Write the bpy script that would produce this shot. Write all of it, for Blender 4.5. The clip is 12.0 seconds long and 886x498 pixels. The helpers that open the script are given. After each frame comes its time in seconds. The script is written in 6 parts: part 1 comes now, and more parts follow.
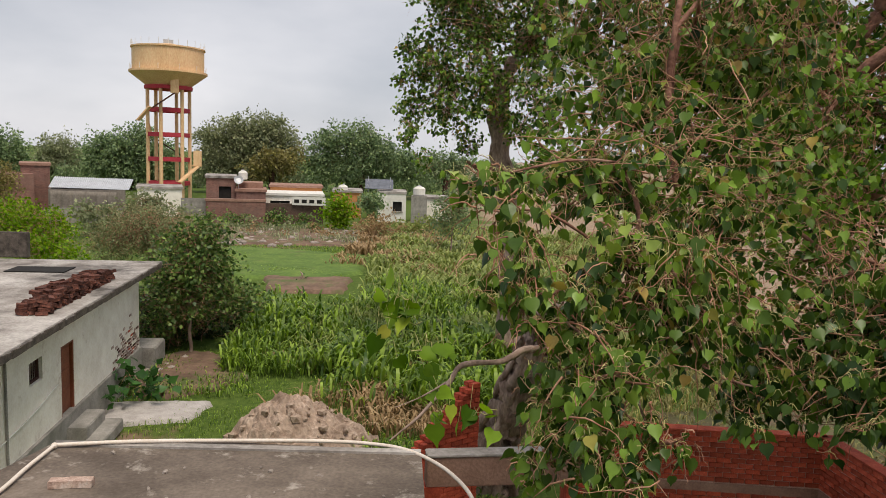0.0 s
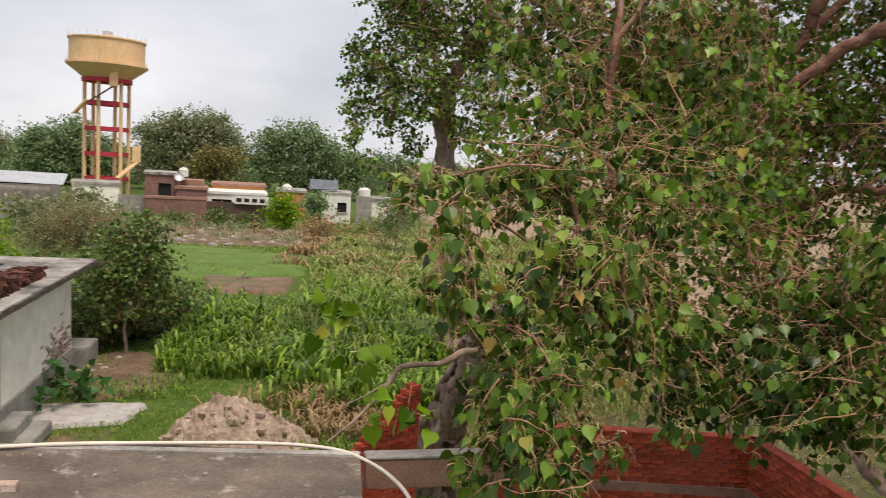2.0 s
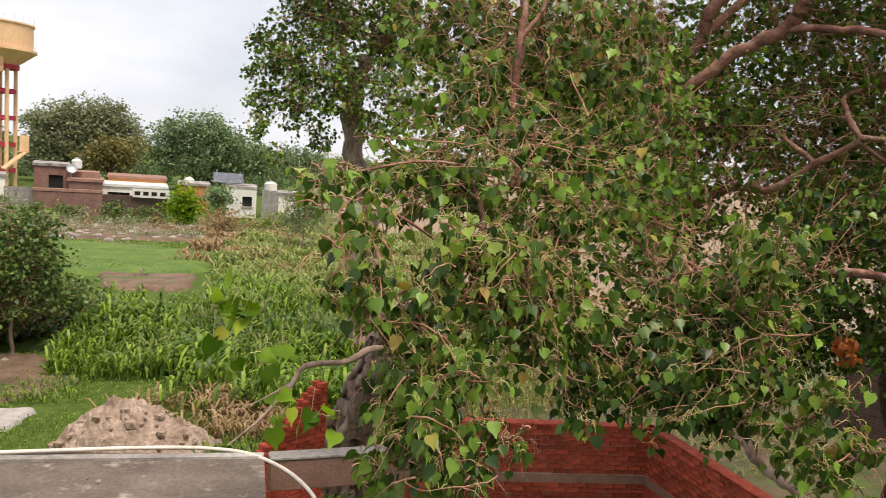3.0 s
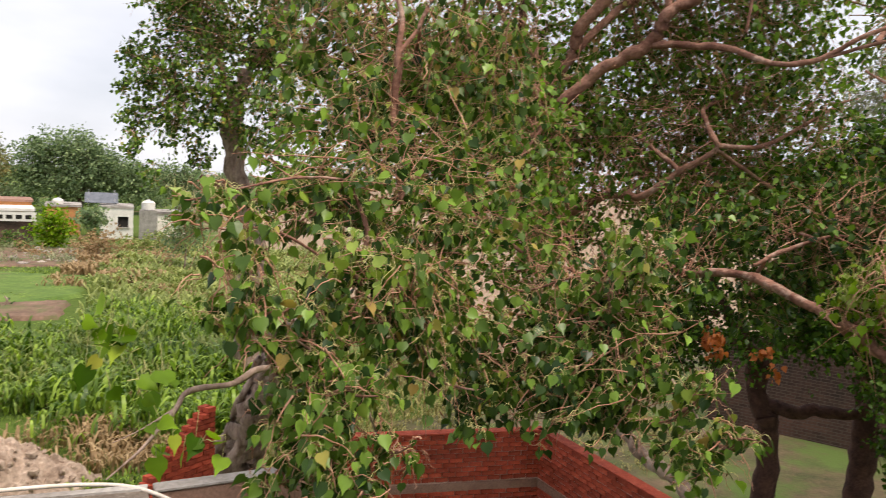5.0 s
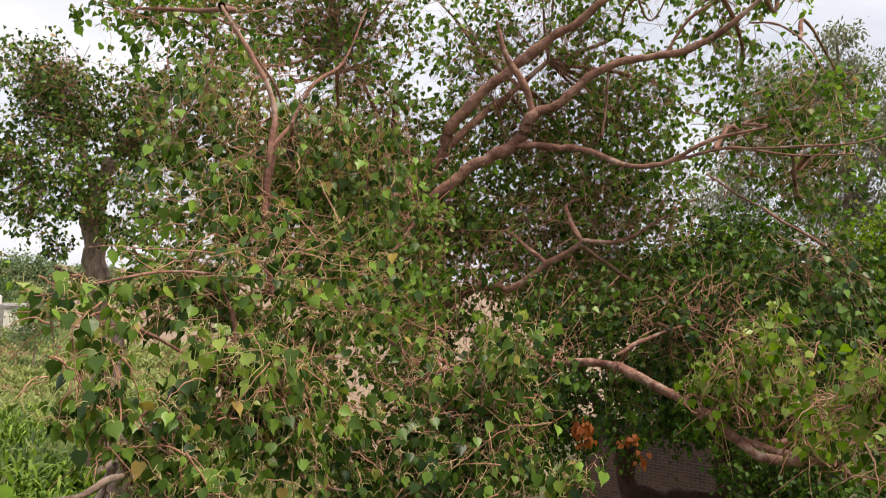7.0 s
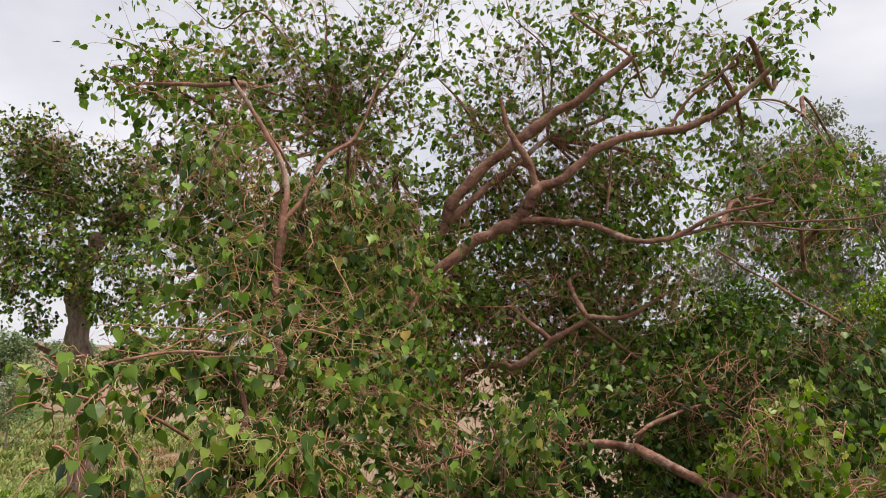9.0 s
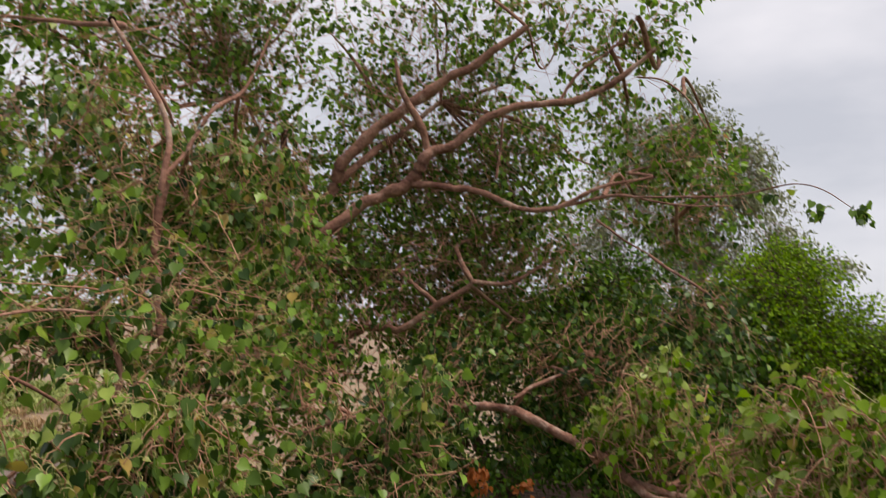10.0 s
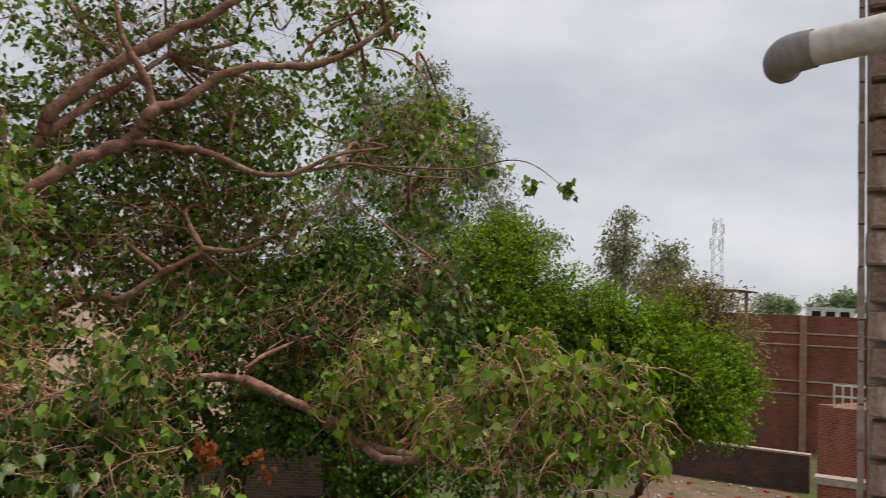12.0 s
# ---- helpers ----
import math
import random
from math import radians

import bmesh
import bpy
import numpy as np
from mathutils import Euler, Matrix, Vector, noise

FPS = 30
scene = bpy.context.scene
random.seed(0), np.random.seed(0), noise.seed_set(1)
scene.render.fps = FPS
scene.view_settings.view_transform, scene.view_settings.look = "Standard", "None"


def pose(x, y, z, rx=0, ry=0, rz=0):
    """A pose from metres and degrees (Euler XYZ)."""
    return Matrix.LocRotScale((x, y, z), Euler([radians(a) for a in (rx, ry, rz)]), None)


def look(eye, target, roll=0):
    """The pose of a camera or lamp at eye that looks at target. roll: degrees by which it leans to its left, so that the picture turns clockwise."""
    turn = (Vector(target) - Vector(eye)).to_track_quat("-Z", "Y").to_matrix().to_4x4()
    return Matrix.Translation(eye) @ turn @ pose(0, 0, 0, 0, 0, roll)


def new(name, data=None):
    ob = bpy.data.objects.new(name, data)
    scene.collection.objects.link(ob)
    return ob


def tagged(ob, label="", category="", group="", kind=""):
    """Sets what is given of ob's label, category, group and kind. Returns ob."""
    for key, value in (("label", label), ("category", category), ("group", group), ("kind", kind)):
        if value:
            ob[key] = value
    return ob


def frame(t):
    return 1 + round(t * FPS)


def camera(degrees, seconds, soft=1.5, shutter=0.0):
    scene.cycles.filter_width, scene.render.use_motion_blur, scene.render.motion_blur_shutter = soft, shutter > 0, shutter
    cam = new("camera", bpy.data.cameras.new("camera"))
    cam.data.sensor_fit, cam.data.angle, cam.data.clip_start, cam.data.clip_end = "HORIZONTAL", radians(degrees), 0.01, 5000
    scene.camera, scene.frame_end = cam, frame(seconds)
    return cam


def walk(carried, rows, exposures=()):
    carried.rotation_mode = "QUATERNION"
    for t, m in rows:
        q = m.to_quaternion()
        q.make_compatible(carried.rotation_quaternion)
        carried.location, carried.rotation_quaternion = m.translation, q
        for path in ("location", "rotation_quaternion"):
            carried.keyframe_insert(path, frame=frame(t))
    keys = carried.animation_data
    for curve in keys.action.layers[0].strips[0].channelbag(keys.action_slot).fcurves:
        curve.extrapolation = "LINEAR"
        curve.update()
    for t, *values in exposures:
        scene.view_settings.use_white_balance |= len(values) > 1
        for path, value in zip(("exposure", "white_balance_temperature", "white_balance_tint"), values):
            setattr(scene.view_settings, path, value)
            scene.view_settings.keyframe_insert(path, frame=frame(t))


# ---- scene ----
# ---- camera and walk ----
cam = camera(60.27, 12.0, soft=0.72, shutter=0.45)
walk(cam, [
    (0, look((-0.000, -0.000, 6.500), (-0.000, 9.928, 5.305), 2.02)),
    (0.5, look((0.003, -0.012, 6.504), (0.052, 9.916, 5.311), 2.09)),
    (1, look((0.012, 0.005, 6.503), (0.250, 9.931, 5.313), 2.56)),
    (1.5, look((0.008, 0.003, 6.501), (0.281, 9.920, 5.240), 2.64)),
    (2, look((0.026, -0.021, 6.500), (0.748, 9.889, 5.372), 3.44)),
    (2.5, look((0.031, 0.017, 6.501), (1.435, 9.854, 5.376), 4.55)),
    (2.7, look((0.040, 0.024, 6.507), (1.668, 9.827, 5.385), 4.42)),
    (4.3, look((0.076, -0.017, 6.514), (2.768, 9.558, 5.471), 3.33)),
    (4.5, look((0.071, -0.019, 6.515), (2.887, 9.522, 5.505), 3.12)),
    (5, look((0.078, -0.020, 6.522), (3.363, 9.385, 5.660), 2.89)),
    (5.5, look((0.090, -0.021, 6.532), (4.020, 9.151, 5.866), 2.87)),
    (6, look((0.089, -0.025, 6.536), (4.311, 9.031, 6.156), 2.81)),
    (6.5, look((0.087, -0.033, 6.543), (4.497, 8.942, 6.515), 2.91)),
    (7, look((0.092, -0.033, 6.544), (4.818, 8.770, 6.954), 2.81)),
    (7.5, look((0.096, -0.043, 6.551), (4.848, 8.729, 7.242), 2.56)),
    (7.7, look((0.104, -0.025, 6.548), (4.923, 8.699, 7.365), 2.33)),
    (9.3, look((-0.083, 0.311, 6.557), (4.841, 8.875, 8.106), 3.00)),
    (9.5, look((-0.091, 0.316, 6.557), (5.186, 8.658, 8.159), 3.50)),
    (10, look((-0.071, 0.335, 6.570), (6.065, 8.169, 7.557), 3.54)),
    (10.5, look((-0.052, 0.345, 6.567), (6.438, 7.920, 7.273), 3.17)),
    (11, look((-0.034, 0.336, 6.558), (7.275, 7.120, 7.304), 2.84)),
    (11.5, look((-0.011, 0.342, 6.557), (7.961, 6.338, 7.259), 2.42)),
    (12, look((-0.008, 0.344, 6.558), (8.421, 5.670, 7.320), 2.66)),
], exposures=((0.0, 0.46, 6580, 11.5), (0.9, 0.58, 6600, 12.0), (1.5, 0.56, 6600, 12.0), (2.7, 0.85, 6620, 12.5), (4.5, 1.0, 6640, 13.0), (6.0, 1.06, 6640, 13.0), (7.5, 0.92, 6600, 12.5), (9.5, 0.66, 6640, 13.5), (10.0, 0.6, 6640, 13.5), (10.5, 0.72, 6640, 13.0), (12.0, 0.46, 6600, 12.0)))

# ---- world and sun: overcast sky with thin brighter patches ----
world = bpy.data.worlds.new("overcast_sky")
scene.world = world
world.use_nodes = True
wn, wl = world.node_tree.nodes, world.node_tree.links
wn.clear()
w_out = wn.new("ShaderNodeOutputWorld")
w_sky = wn.new("ShaderNodeTexSky")
w_sky.sky_type = "NISHITA"
w_sky.sun_disc = False
w_sky.sun_elevation, w_sky.sun_rotation = radians(48), radians(200)
w_clear = wn.new("ShaderNodeBackground")
w_clear.inputs["Strength"].default_value = 0.06
wl.new(w_sky.outputs[0], w_clear.inputs["Color"])
w_tc = wn.new("ShaderNodeTexCoord")
w_map = wn.new("ShaderNodeMapping")
w_map.inputs["Scale"].default_value = (1.0, 1.0, 2.6)
wl.new(w_tc.outputs["Generated"], w_map.inputs["Vector"])
w_noise = wn.new("ShaderNodeTexNoise")
w_noise.inputs["Scale"].default_value = 2.6
w_noise.inputs["Detail"].default_value = 5
wl.new(w_map.outputs[0], w_noise.inputs["Vector"])
w_ramp = wn.new("ShaderNodeValToRGB")
w_ramp.color_ramp.elements[0].position, w_ramp.color_ramp.elements[1].position = 0.35, 0.72
w_ramp.color_ramp.elements[0].color = (0.41, 0.43, 0.47, 1)
w_ramp.color_ramp.elements[1].color = (0.63, 0.63, 0.655, 1)
wl.new(w_noise.outputs[0], w_ramp.inputs[0])
w_cloud = wn.new("ShaderNodeBackground")
w_cloud.inputs["Strength"].default_value = 1.0
wl.new(w_ramp.outputs[0], w_cloud.inputs["Color"])
w_mix = wn.new("ShaderNodeMixShader")
w_mix.inputs[0].default_value = 0.88
wl.new(w_clear.outputs[0], w_mix.inputs[1])
wl.new(w_cloud.outputs[0], w_mix.inputs[2])
wl.new(w_mix.outputs[0], w_out.inputs[0])

sun_data = bpy.data.lights.new("sun", "SUN")
sun_data.energy, sun_data.angle, sun_data.color = 2.1, radians(22), (1.0, 0.9, 0.76)
sun = new("sun", sun_data)
sun.matrix_world = look((0, 0, 60), (-12, 21, 8))


# ---- materials ----
def nd(m, kind, **inputs):
    n = m.node_tree.nodes.new(kind)
    for k, v in inputs.items():
        n.inputs[k.replace("_", " ")].default_value = v
    return n


def surface(name, c1, c2, scale=3.0, rough=0.85, bump=0.3, fine=40.0, stain=None, stain_scale=0.7, stain_at=0.55,
            stretch=(1, 1, 1), vary=0.0, metal=0.0, courses=None):
    """Two scales of colour variation, optional stains, fine relief; vary: brightness change from piece to piece."""
    m = bpy.data.materials.new(name)
    m.use_nodes = True
    ln = m.node_tree.links
    b = m.node_tree.nodes["Principled BSDF"]
    b.inputs["Roughness"].default_value = rough
    b.inputs["Metallic"].default_value = metal
    b.inputs["Specular IOR Level"].default_value = 0.3
    tc = nd(m, "ShaderNodeTexCoord")
    mp = nd(m, "ShaderNodeMapping", Scale=stretch)
    ln.new(tc.outputs["Object"], mp.inputs["Vector"])
    n1 = nd(m, "ShaderNodeTexNoise", Scale=scale, Detail=6.0, Roughness=0.65)
    n2 = nd(m, "ShaderNodeTexNoise", Scale=fine, Detail=4.0)
    for n in (n1, n2):
        ln.new(mp.outputs[0], n.inputs["Vector"])
    r1 = nd(m, "ShaderNodeValToRGB")
    r1.color_ramp.elements[0].position, r1.color_ramp.elements[1].position = 0.35, 0.68
    r1.color_ramp.elements[0].color, r1.color_ramp.elements[1].color = (*c1, 1), (*c2, 1)
    ln.new(n1.outputs[0], r1.inputs[0])
    col = r1.outputs[0]
    fm = nd(m, "ShaderNodeMix")
    fm.data_type, fm.blend_type = "RGBA", "OVERLAY"
    fm.inputs[0].default_value = 0.45
    ln.new(col, fm.inputs[6])
    ln.new(n2.outputs[0], fm.inputs[7])
    col = fm.outputs[2]
    if stain:
        n3 = nd(m, "ShaderNodeTexNoise", Scale=stain_scale, Detail=7.0, Roughness=0.7)
        ln.new(mp.outputs[0], n3.inputs["Vector"])
        r3 = nd(m, "ShaderNodeValToRGB")
        r3.color_ramp.elements[0].position, r3.color_ramp.elements[1].position = stain_at - 0.06, stain_at + 0.1
        ln.new(n3.outputs[0], r3.inputs[0])
        sm = nd(m, "ShaderNodeMix")
        sm.data_type = "RGBA"
        ln.new(r3.outputs[0], sm.inputs[0])
        ln.new(col, sm.inputs[6])
        sm.inputs[7].default_value = (*stain, 1)
        col = sm.outputs[2]
    if courses:
        # brick courses run along the wall, mortar in the joints
        sp = nd(m, "ShaderNodeSeparateXYZ")
        ln.new(tc.outputs["Object"], sp.inputs[0])
        sa = nd(m, "ShaderNodeMath")
        ln.new(sp.outputs["X"], sa.inputs[0])
        ln.new(sp.outputs["Y"], sa.inputs[1])
        cv = nd(m, "ShaderNodeCombineXYZ")
        ln.new(sa.outputs[0], cv.inputs["X"])
        ln.new(sp.outputs["Z"], cv.inputs["Y"])
        bt = nd(m, "ShaderNodeTexBrick", Scale=1.0)
        bt.inputs["Brick Width"].default_value, bt.inputs["Row Height"].default_value = 0.24, 0.085
        bt.inputs["Mortar Size"].default_value = 0.009
        bt.inputs["Color1"].default_value, bt.inputs["Color2"].default_value = (0.8, 0.8, 0.8, 1), (1.15, 1.12, 1.1, 1)
        bt.inputs["Mortar"].default_value = (1.0, 1.0, 1.0, 1)
        ln.new(cv.outputs[0], bt.inputs["Vector"])
        bm_ = nd(m, "ShaderNodeMix")
        bm_.data_type, bm_.blend_type = "RGBA", "MULTIPLY"
        bm_.inputs[0].default_value = 1.0
        ln.new(col, bm_.inputs[6])
        ln.new(bt.outputs["Color"], bm_.inputs[7])
        jm = nd(m, "ShaderNodeMix")
        jm.data_type = "RGBA"
        jm.inputs[7].default_value = (*courses, 1)
        ln.new(bt.outputs["Fac"], jm.inputs[0])
        ln.new(bm_.outputs[2], jm.inputs[6])
        col = jm.outputs[2]
    if vary:
        oi = nd(m, "ShaderNodeObjectInfo")
        mr = nd(m, "ShaderNodeMapRange")
        mr.inputs["To Min"].default_value, mr.inputs["To Max"].default_value = 1 - vary, 1 + vary
        ln.new(oi.outputs["Random"], mr.inputs[0])
        hv = nd(m, "ShaderNodeHueSaturation")
        ln.new(mr.outputs[0], hv.inputs["Value"])
        ln.new(col, hv.inputs["Color"])
        col = hv.outputs[0]
    ln.new(col, b.inputs["Base Color"])
    if bump:
        bp = nd(m, "ShaderNodeBump", Strength=bump, Distance=0.02)
        ln.new(n2.outputs[0], bp.inputs["Height"])
        ln.new(bp.outputs[0], b.inputs["Normal"])
    return m


def foliage(name, dark, light, old=None, rough=0.42, trans=0.35, mid_mix=0.32, gloss=0.4):
    """Leaf: colour varies from leaf to leaf, part of the light passes through."""
    m = bpy.data.materials.new(name)
    m.use_nodes = True
    ln = m.node_tree.links
    b = m.node_tree.nodes["Principled BSDF"]
    out = m.node_tree.nodes["Material Output"]
    b.inputs["Roughness"].default_value = rough
    b.inputs["Specular IOR Level"].default_value = gloss
    ge = nd(m, "ShaderNodeNewGeometry")
    oi = nd(m, "ShaderNodeObjectInfo")
    ad = nd(m, "ShaderNodeMath")
    ad.operation = "ADD"
    fr = nd(m, "ShaderNodeMath")
    fr.operation = "FRACT"
    ln.new(ge.outputs["Random Per Island"], ad.inputs[0])
    ln.new(oi.outputs["Random"], ad.inputs[1])
    ln.new(ad.outputs[0], fr.inputs[0])
    r = nd(m, "ShaderNodeValToRGB")
    r.color_ramp.elements[0].color, r.color_ramp.elements[1].color = (*dark, 1), (*light, 1)
    r.color_ramp.elements[1].position = 0.95
    mid = r.color_ramp.elements.new(0.6)
    mid.color = (*[(1 - mid_mix) * a + mid_mix * c for a, c in zip(dark, light)], 1)
    if old:
        e = r.color_ramp.elements.new(0.994)
        e.color = (*old, 1)
    ln.new(fr.outputs[0], r.inputs[0])
    tc = nd(m, "ShaderNodeTexCoord")
    nz = nd(m, "ShaderNodeTexNoise", Scale=9.0, Detail=3.0)
    ln.new(tc.outputs["Object"], nz.inputs["Vector"])
    mx = nd(m, "ShaderNodeMix")
    mx.data_type, mx.blend_type = "RGBA", "OVERLAY"
    mx.inputs[0].default_value = 0.35
    ln.new(r.outputs[0], mx.inputs[6])
    ln.new(nz.outputs[0], mx.inputs[7])
    ln.new(mx.outputs[2], b.inputs["Base Color"])
    tr = nd(m, "ShaderNodeBsdfTranslucent")
    hv = nd(m, "ShaderNodeHueSaturation", Value=1.3, Saturation=1.1)
    ln.new(mx.outputs[2], hv.inputs["Color"])
    ln.new(hv.outputs[0], tr.inputs["Color"])
    ms = nd(m, "ShaderNodeMixShader", Fac=trans)
    ln.new(b.outputs[0], ms.inputs[1])
    ln.new(tr.outputs[0], ms.inputs[2])
    ln.new(ms.outputs[0], out.inputs["Surface"])
    return m


M_CONCRETE = surface("weathered_concrete", (0.1, 0.078, 0.062), (0.21, 0.17, 0.138), 1.3, 0.9, 0.5, 26, (0.43, 0.385, 0.335), 3.4, 0.63)
M_ROOF = surface("bleached_roof_concrete", (0.2, 0.175, 0.155), (0.5, 0.47, 0.44), 0.8, 0.9, 0.5, 18, (0.09, 0.08, 0.073), 0.55, 0.54)
M_LIME = surface("limewash", (0.74, 0.69, 0.61), (0.9, 0.86, 0.78), 1.6, 0.9, 0.5, 20, (0.45, 0.36, 0.29), 1.3, 0.66)
M_WHITE = surface("white_paint", (0.6, 0.58, 0.54), (0.76, 0.74, 0.69), 1.5, 0.8, 0.1, 30)
M_PLINTH = surface("grey_plinth", (0.2, 0.19, 0.17), (0.36, 0.34, 0.31), 2, 0.9, 0.4)
M_BRICK = surface("red_brick", (0.3, 0.045, 0.024), (0.5, 0.098, 0.05), 7, 0.9, 0.6, 50, (0.42, 0.24, 0.19), 3.5, 0.65, vary=0.34)
M_BRICK_OLD = surface("old_brick", (0.05, 0.024, 0.02), (0.2, 0.075, 0.05), 8, 0.95, 0.6, 60, (0.3, 0.2, 0.165), 6, 0.63, vary=0.55)
M_BRICKWALL = surface("brown_brickwork", (0.15, 0.052, 0.036), (0.3, 0.108, 0.07), 0.9, 0.95, 0.3, 9, (0.12, 0.075, 0.06), 0.35, 0.6, courses=(0.2, 0.105, 0.078))
M_BRICKDUSTY = surface("dusty_brickwork", (0.16, 0.078, 0.064), (0.28, 0.145, 0.118), 0.9, 0.95, 0.3, 9, (0.13, 0.09, 0.075), 0.5, 0.58, courses=(0.24, 0.16, 0.135))
M_BRICKRED = surface("orange_brickwork", (0.2, 0.06, 0.036), (0.4, 0.13, 0.075), 1.4, 0.95, 0.3, 9, (0.3, 0.2, 0.16), 0.8, 0.62, courses=(0.34, 0.2, 0.15))
M_DARKWALL = surface("dark_brickwork", (0.05, 0.034, 0.028), (0.13, 0.07, 0.052), 0.8, 0.95, 0.3, 9, courses=(0.12, 0.09, 0.075))
M_MORTAR = surface("mortar", (0.34, 0.26, 0.22), (0.5, 0.42, 0.37), 6, 0.95, 0.4)
M_MORTAR_RED = surface("brick_dusted_mortar", (0.42, 0.24, 0.19), (0.62, 0.46, 0.4), 9, 0.95, 0.5)
M_PLASTER = surface("cement_plaster_band", (0.24, 0.135, 0.1), (0.36, 0.215, 0.165), 2.5, 0.9, 0.3, 30)
M_DOOR = surface("rust_red_door_paint", (0.17, 0.05, 0.025), (0.25, 0.08, 0.04), 3, 0.6, 0.15, 30)
# Near-black colour paints the shade inside openings; sign marks use it too.
M_DARK = surface("dark_void", (0.012, 0.011, 0.01), (0.025, 0.022, 0.02), 3, 0.9, 0)
M_PIPE = surface("cream_plastic_pipe", (0.66, 0.58, 0.5), (0.76, 0.68, 0.6), 4, 0.5, 0.05)
M_PVC = surface("pale_grey_pvc", (0.52, 0.48, 0.45), (0.62, 0.57, 0.53), 5, 0.45, 0.04)
M_ELBOW = surface("grey_pvc_elbow", (0.23, 0.2, 0.195), (0.29, 0.255, 0.25), 5, 0.45, 0.04)
M_TANK = surface("cream_yellow_tank_paint", (0.68, 0.44, 0.24), (0.78, 0.53, 0.31), 0.5, 0.8, 0.1, 10, (0.58, 0.37, 0.19), 0.35, 0.62, stretch=(1, 1, 0.3))
M_REDBEAM = surface("crimson_beam_paint", (0.36, 0.03, 0.05), (0.46, 0.05, 0.07), 0.8, 0.75, 0.1)
M_TIN = surface("galvanised_tin", (0.42, 0.44, 0.47), (0.55, 0.57, 0.6), 1.5, 0.5, 0.15, 12, metal=0.2)
M_TARP = surface("tarpaulin", (0.16, 0.14, 0.12), (0.25, 0.22, 0.19), 1.2, 0.8, 0.4, 9)
M_STEEL = surface("galvanised_steel", (0.42, 0.43, 0.45), (0.52, 0.53, 0.55), 3, 0.5, 0.05, metal=0.2)
M_PANEL = surface("solar_glass", (0.1, 0.11, 0.13), (0.16, 0.17, 0.2), 2, 0.25, 0)
M_OCHRE = surface("ochre_paint", (0.45, 0.2, 0.08), (0.55, 0.26, 0.1), 1, 0.8, 0.1)
M_BARK = surface("peepal_bark", (0.16, 0.105, 0.08), (0.44, 0.325, 0.265), 5, 0.9, 1.0, 22, (0.5, 0.4, 0.34), 3, 0.62, stretch=(1, 1, 0.35))
M_BARK_RED = surface("ruddy_bark", (0.13, 0.055, 0.038), (0.38, 0.2, 0.142), 4, 0.85, 0.9, 26, (0.54, 0.4, 0.32), 2.4, 0.6)
M_BARK_DARK = surface("dark_bark", (0.05, 0.025, 0.02), (0.12, 0.06, 0.045), 5, 0.95, 0.8, 24)
M_TWIG = surface("twig_bark", (0.29, 0.12, 0.072), (0.58, 0.34, 0.23), 9, 0.8, 0.3)
M_PETIOLE = surface("yellow_green_petiole", (0.4, 0.38, 0.13), (0.56, 0.52, 0.24), 9, 0.6, 0)
M_SAND = surface("sandy_earth", (0.24, 0.17, 0.125), (0.5, 0.39, 0.31), 2.5, 0.95, 1.0, 14, (0.2, 0.14, 0.1), 3.0, 0.6)
M_GRAVEL = surface("pale_gravel", (0.36, 0.33, 0.31), (0.5, 0.47, 0.45), 4, 0.95, 0.7, 45)
M_BRICK_PALE = surface("dusty_old_brick", (0.3, 0.2, 0.16), (0.48, 0.37, 0.31), 8, 0.95, 0.7, 60, (0.5, 0.44, 0.4), 6, 0.58, vary=0.3)
M_EDGE = surface("mouldy_edge", (0.05, 0.042, 0.036), (0.15, 0.125, 0.105), 5, 0.95, 0.8, 30)
M_STONE = surface("field_stone", (0.25, 0.21, 0.18), (0.42, 0.37, 0.33), 6, 0.95, 0.6, 40, vary=0.2)

L_PEEPAL = foliage("peepal_leaf", (0.018, 0.048, 0.008), (0.23, 0.38, 0.05), (0.42, 0.29, 0.08), 0.36, 0.26, 0.36, 0.3)
# Darker copy of the peepal leaf; crown shade is put into its colour.
L_LOW = foliage("shaded_peepal_leaf", (0.012, 0.036, 0.006), (0.16, 0.28, 0.04), None, 0.36, 0.2, 0.3, 0.3)
L_PEEPAL_YOUNG = foliage("young_peepal_leaf", (0.16, 0.24, 0.035), (0.36, 0.46, 0.09), None, 0.33, 0.35)
L_DEEP = foliage("upper_peepal_leaf", (0.028, 0.068, 0.009), (0.25, 0.42, 0.06), (0.34, 0.2, 0.09), 0.36, 0.42, 0.46, 0.32)
L_NEEM = foliage("neem_leaf", (0.016, 0.05, 0.004), (0.11, 0.22, 0.016), None, 0.5, 0.3, 0.32, 0.25)
L_BRIGHT = foliage("bright_green_leaf", (0.065, 0.145, 0.005), (0.27, 0.43, 0.018), None, 0.5, 0.42, 0.45, 0.16)
L_OLIVE = foliage("olive_leaf", (0.15, 0.13, 0.045), (0.33, 0.3, 0.1), None, 0.6, 0.3)
L_EUCALYPT = foliage("eucalyptus_leaf", (0.14, 0.165, 0.08), (0.34, 0.36, 0.2), None, 0.5, 0.3)
# Far foliage is paler and greyer: distance haze painted into both leaf colours.
L_FAR = foliage("hazed_leaf", (0.12, 0.185, 0.09), (0.31, 0.4, 0.18), None, 0.6, 0.35)
L_FAR_BROWN = foliage("hazed_dry_leaf", (0.17, 0.2, 0.105), (0.36, 0.38, 0.21), None, 0.6, 0.35)
L_GRASS = foliage("tall_grass", (0.045, 0.1, 0.012), (0.33, 0.47, 0.065), None, 0.45, 0.35, 0.4)
L_GRASS_PALE = foliage("seeding_grass", (0.15, 0.2, 0.045), (0.38, 0.42, 0.14), None, 0.6, 0.35)
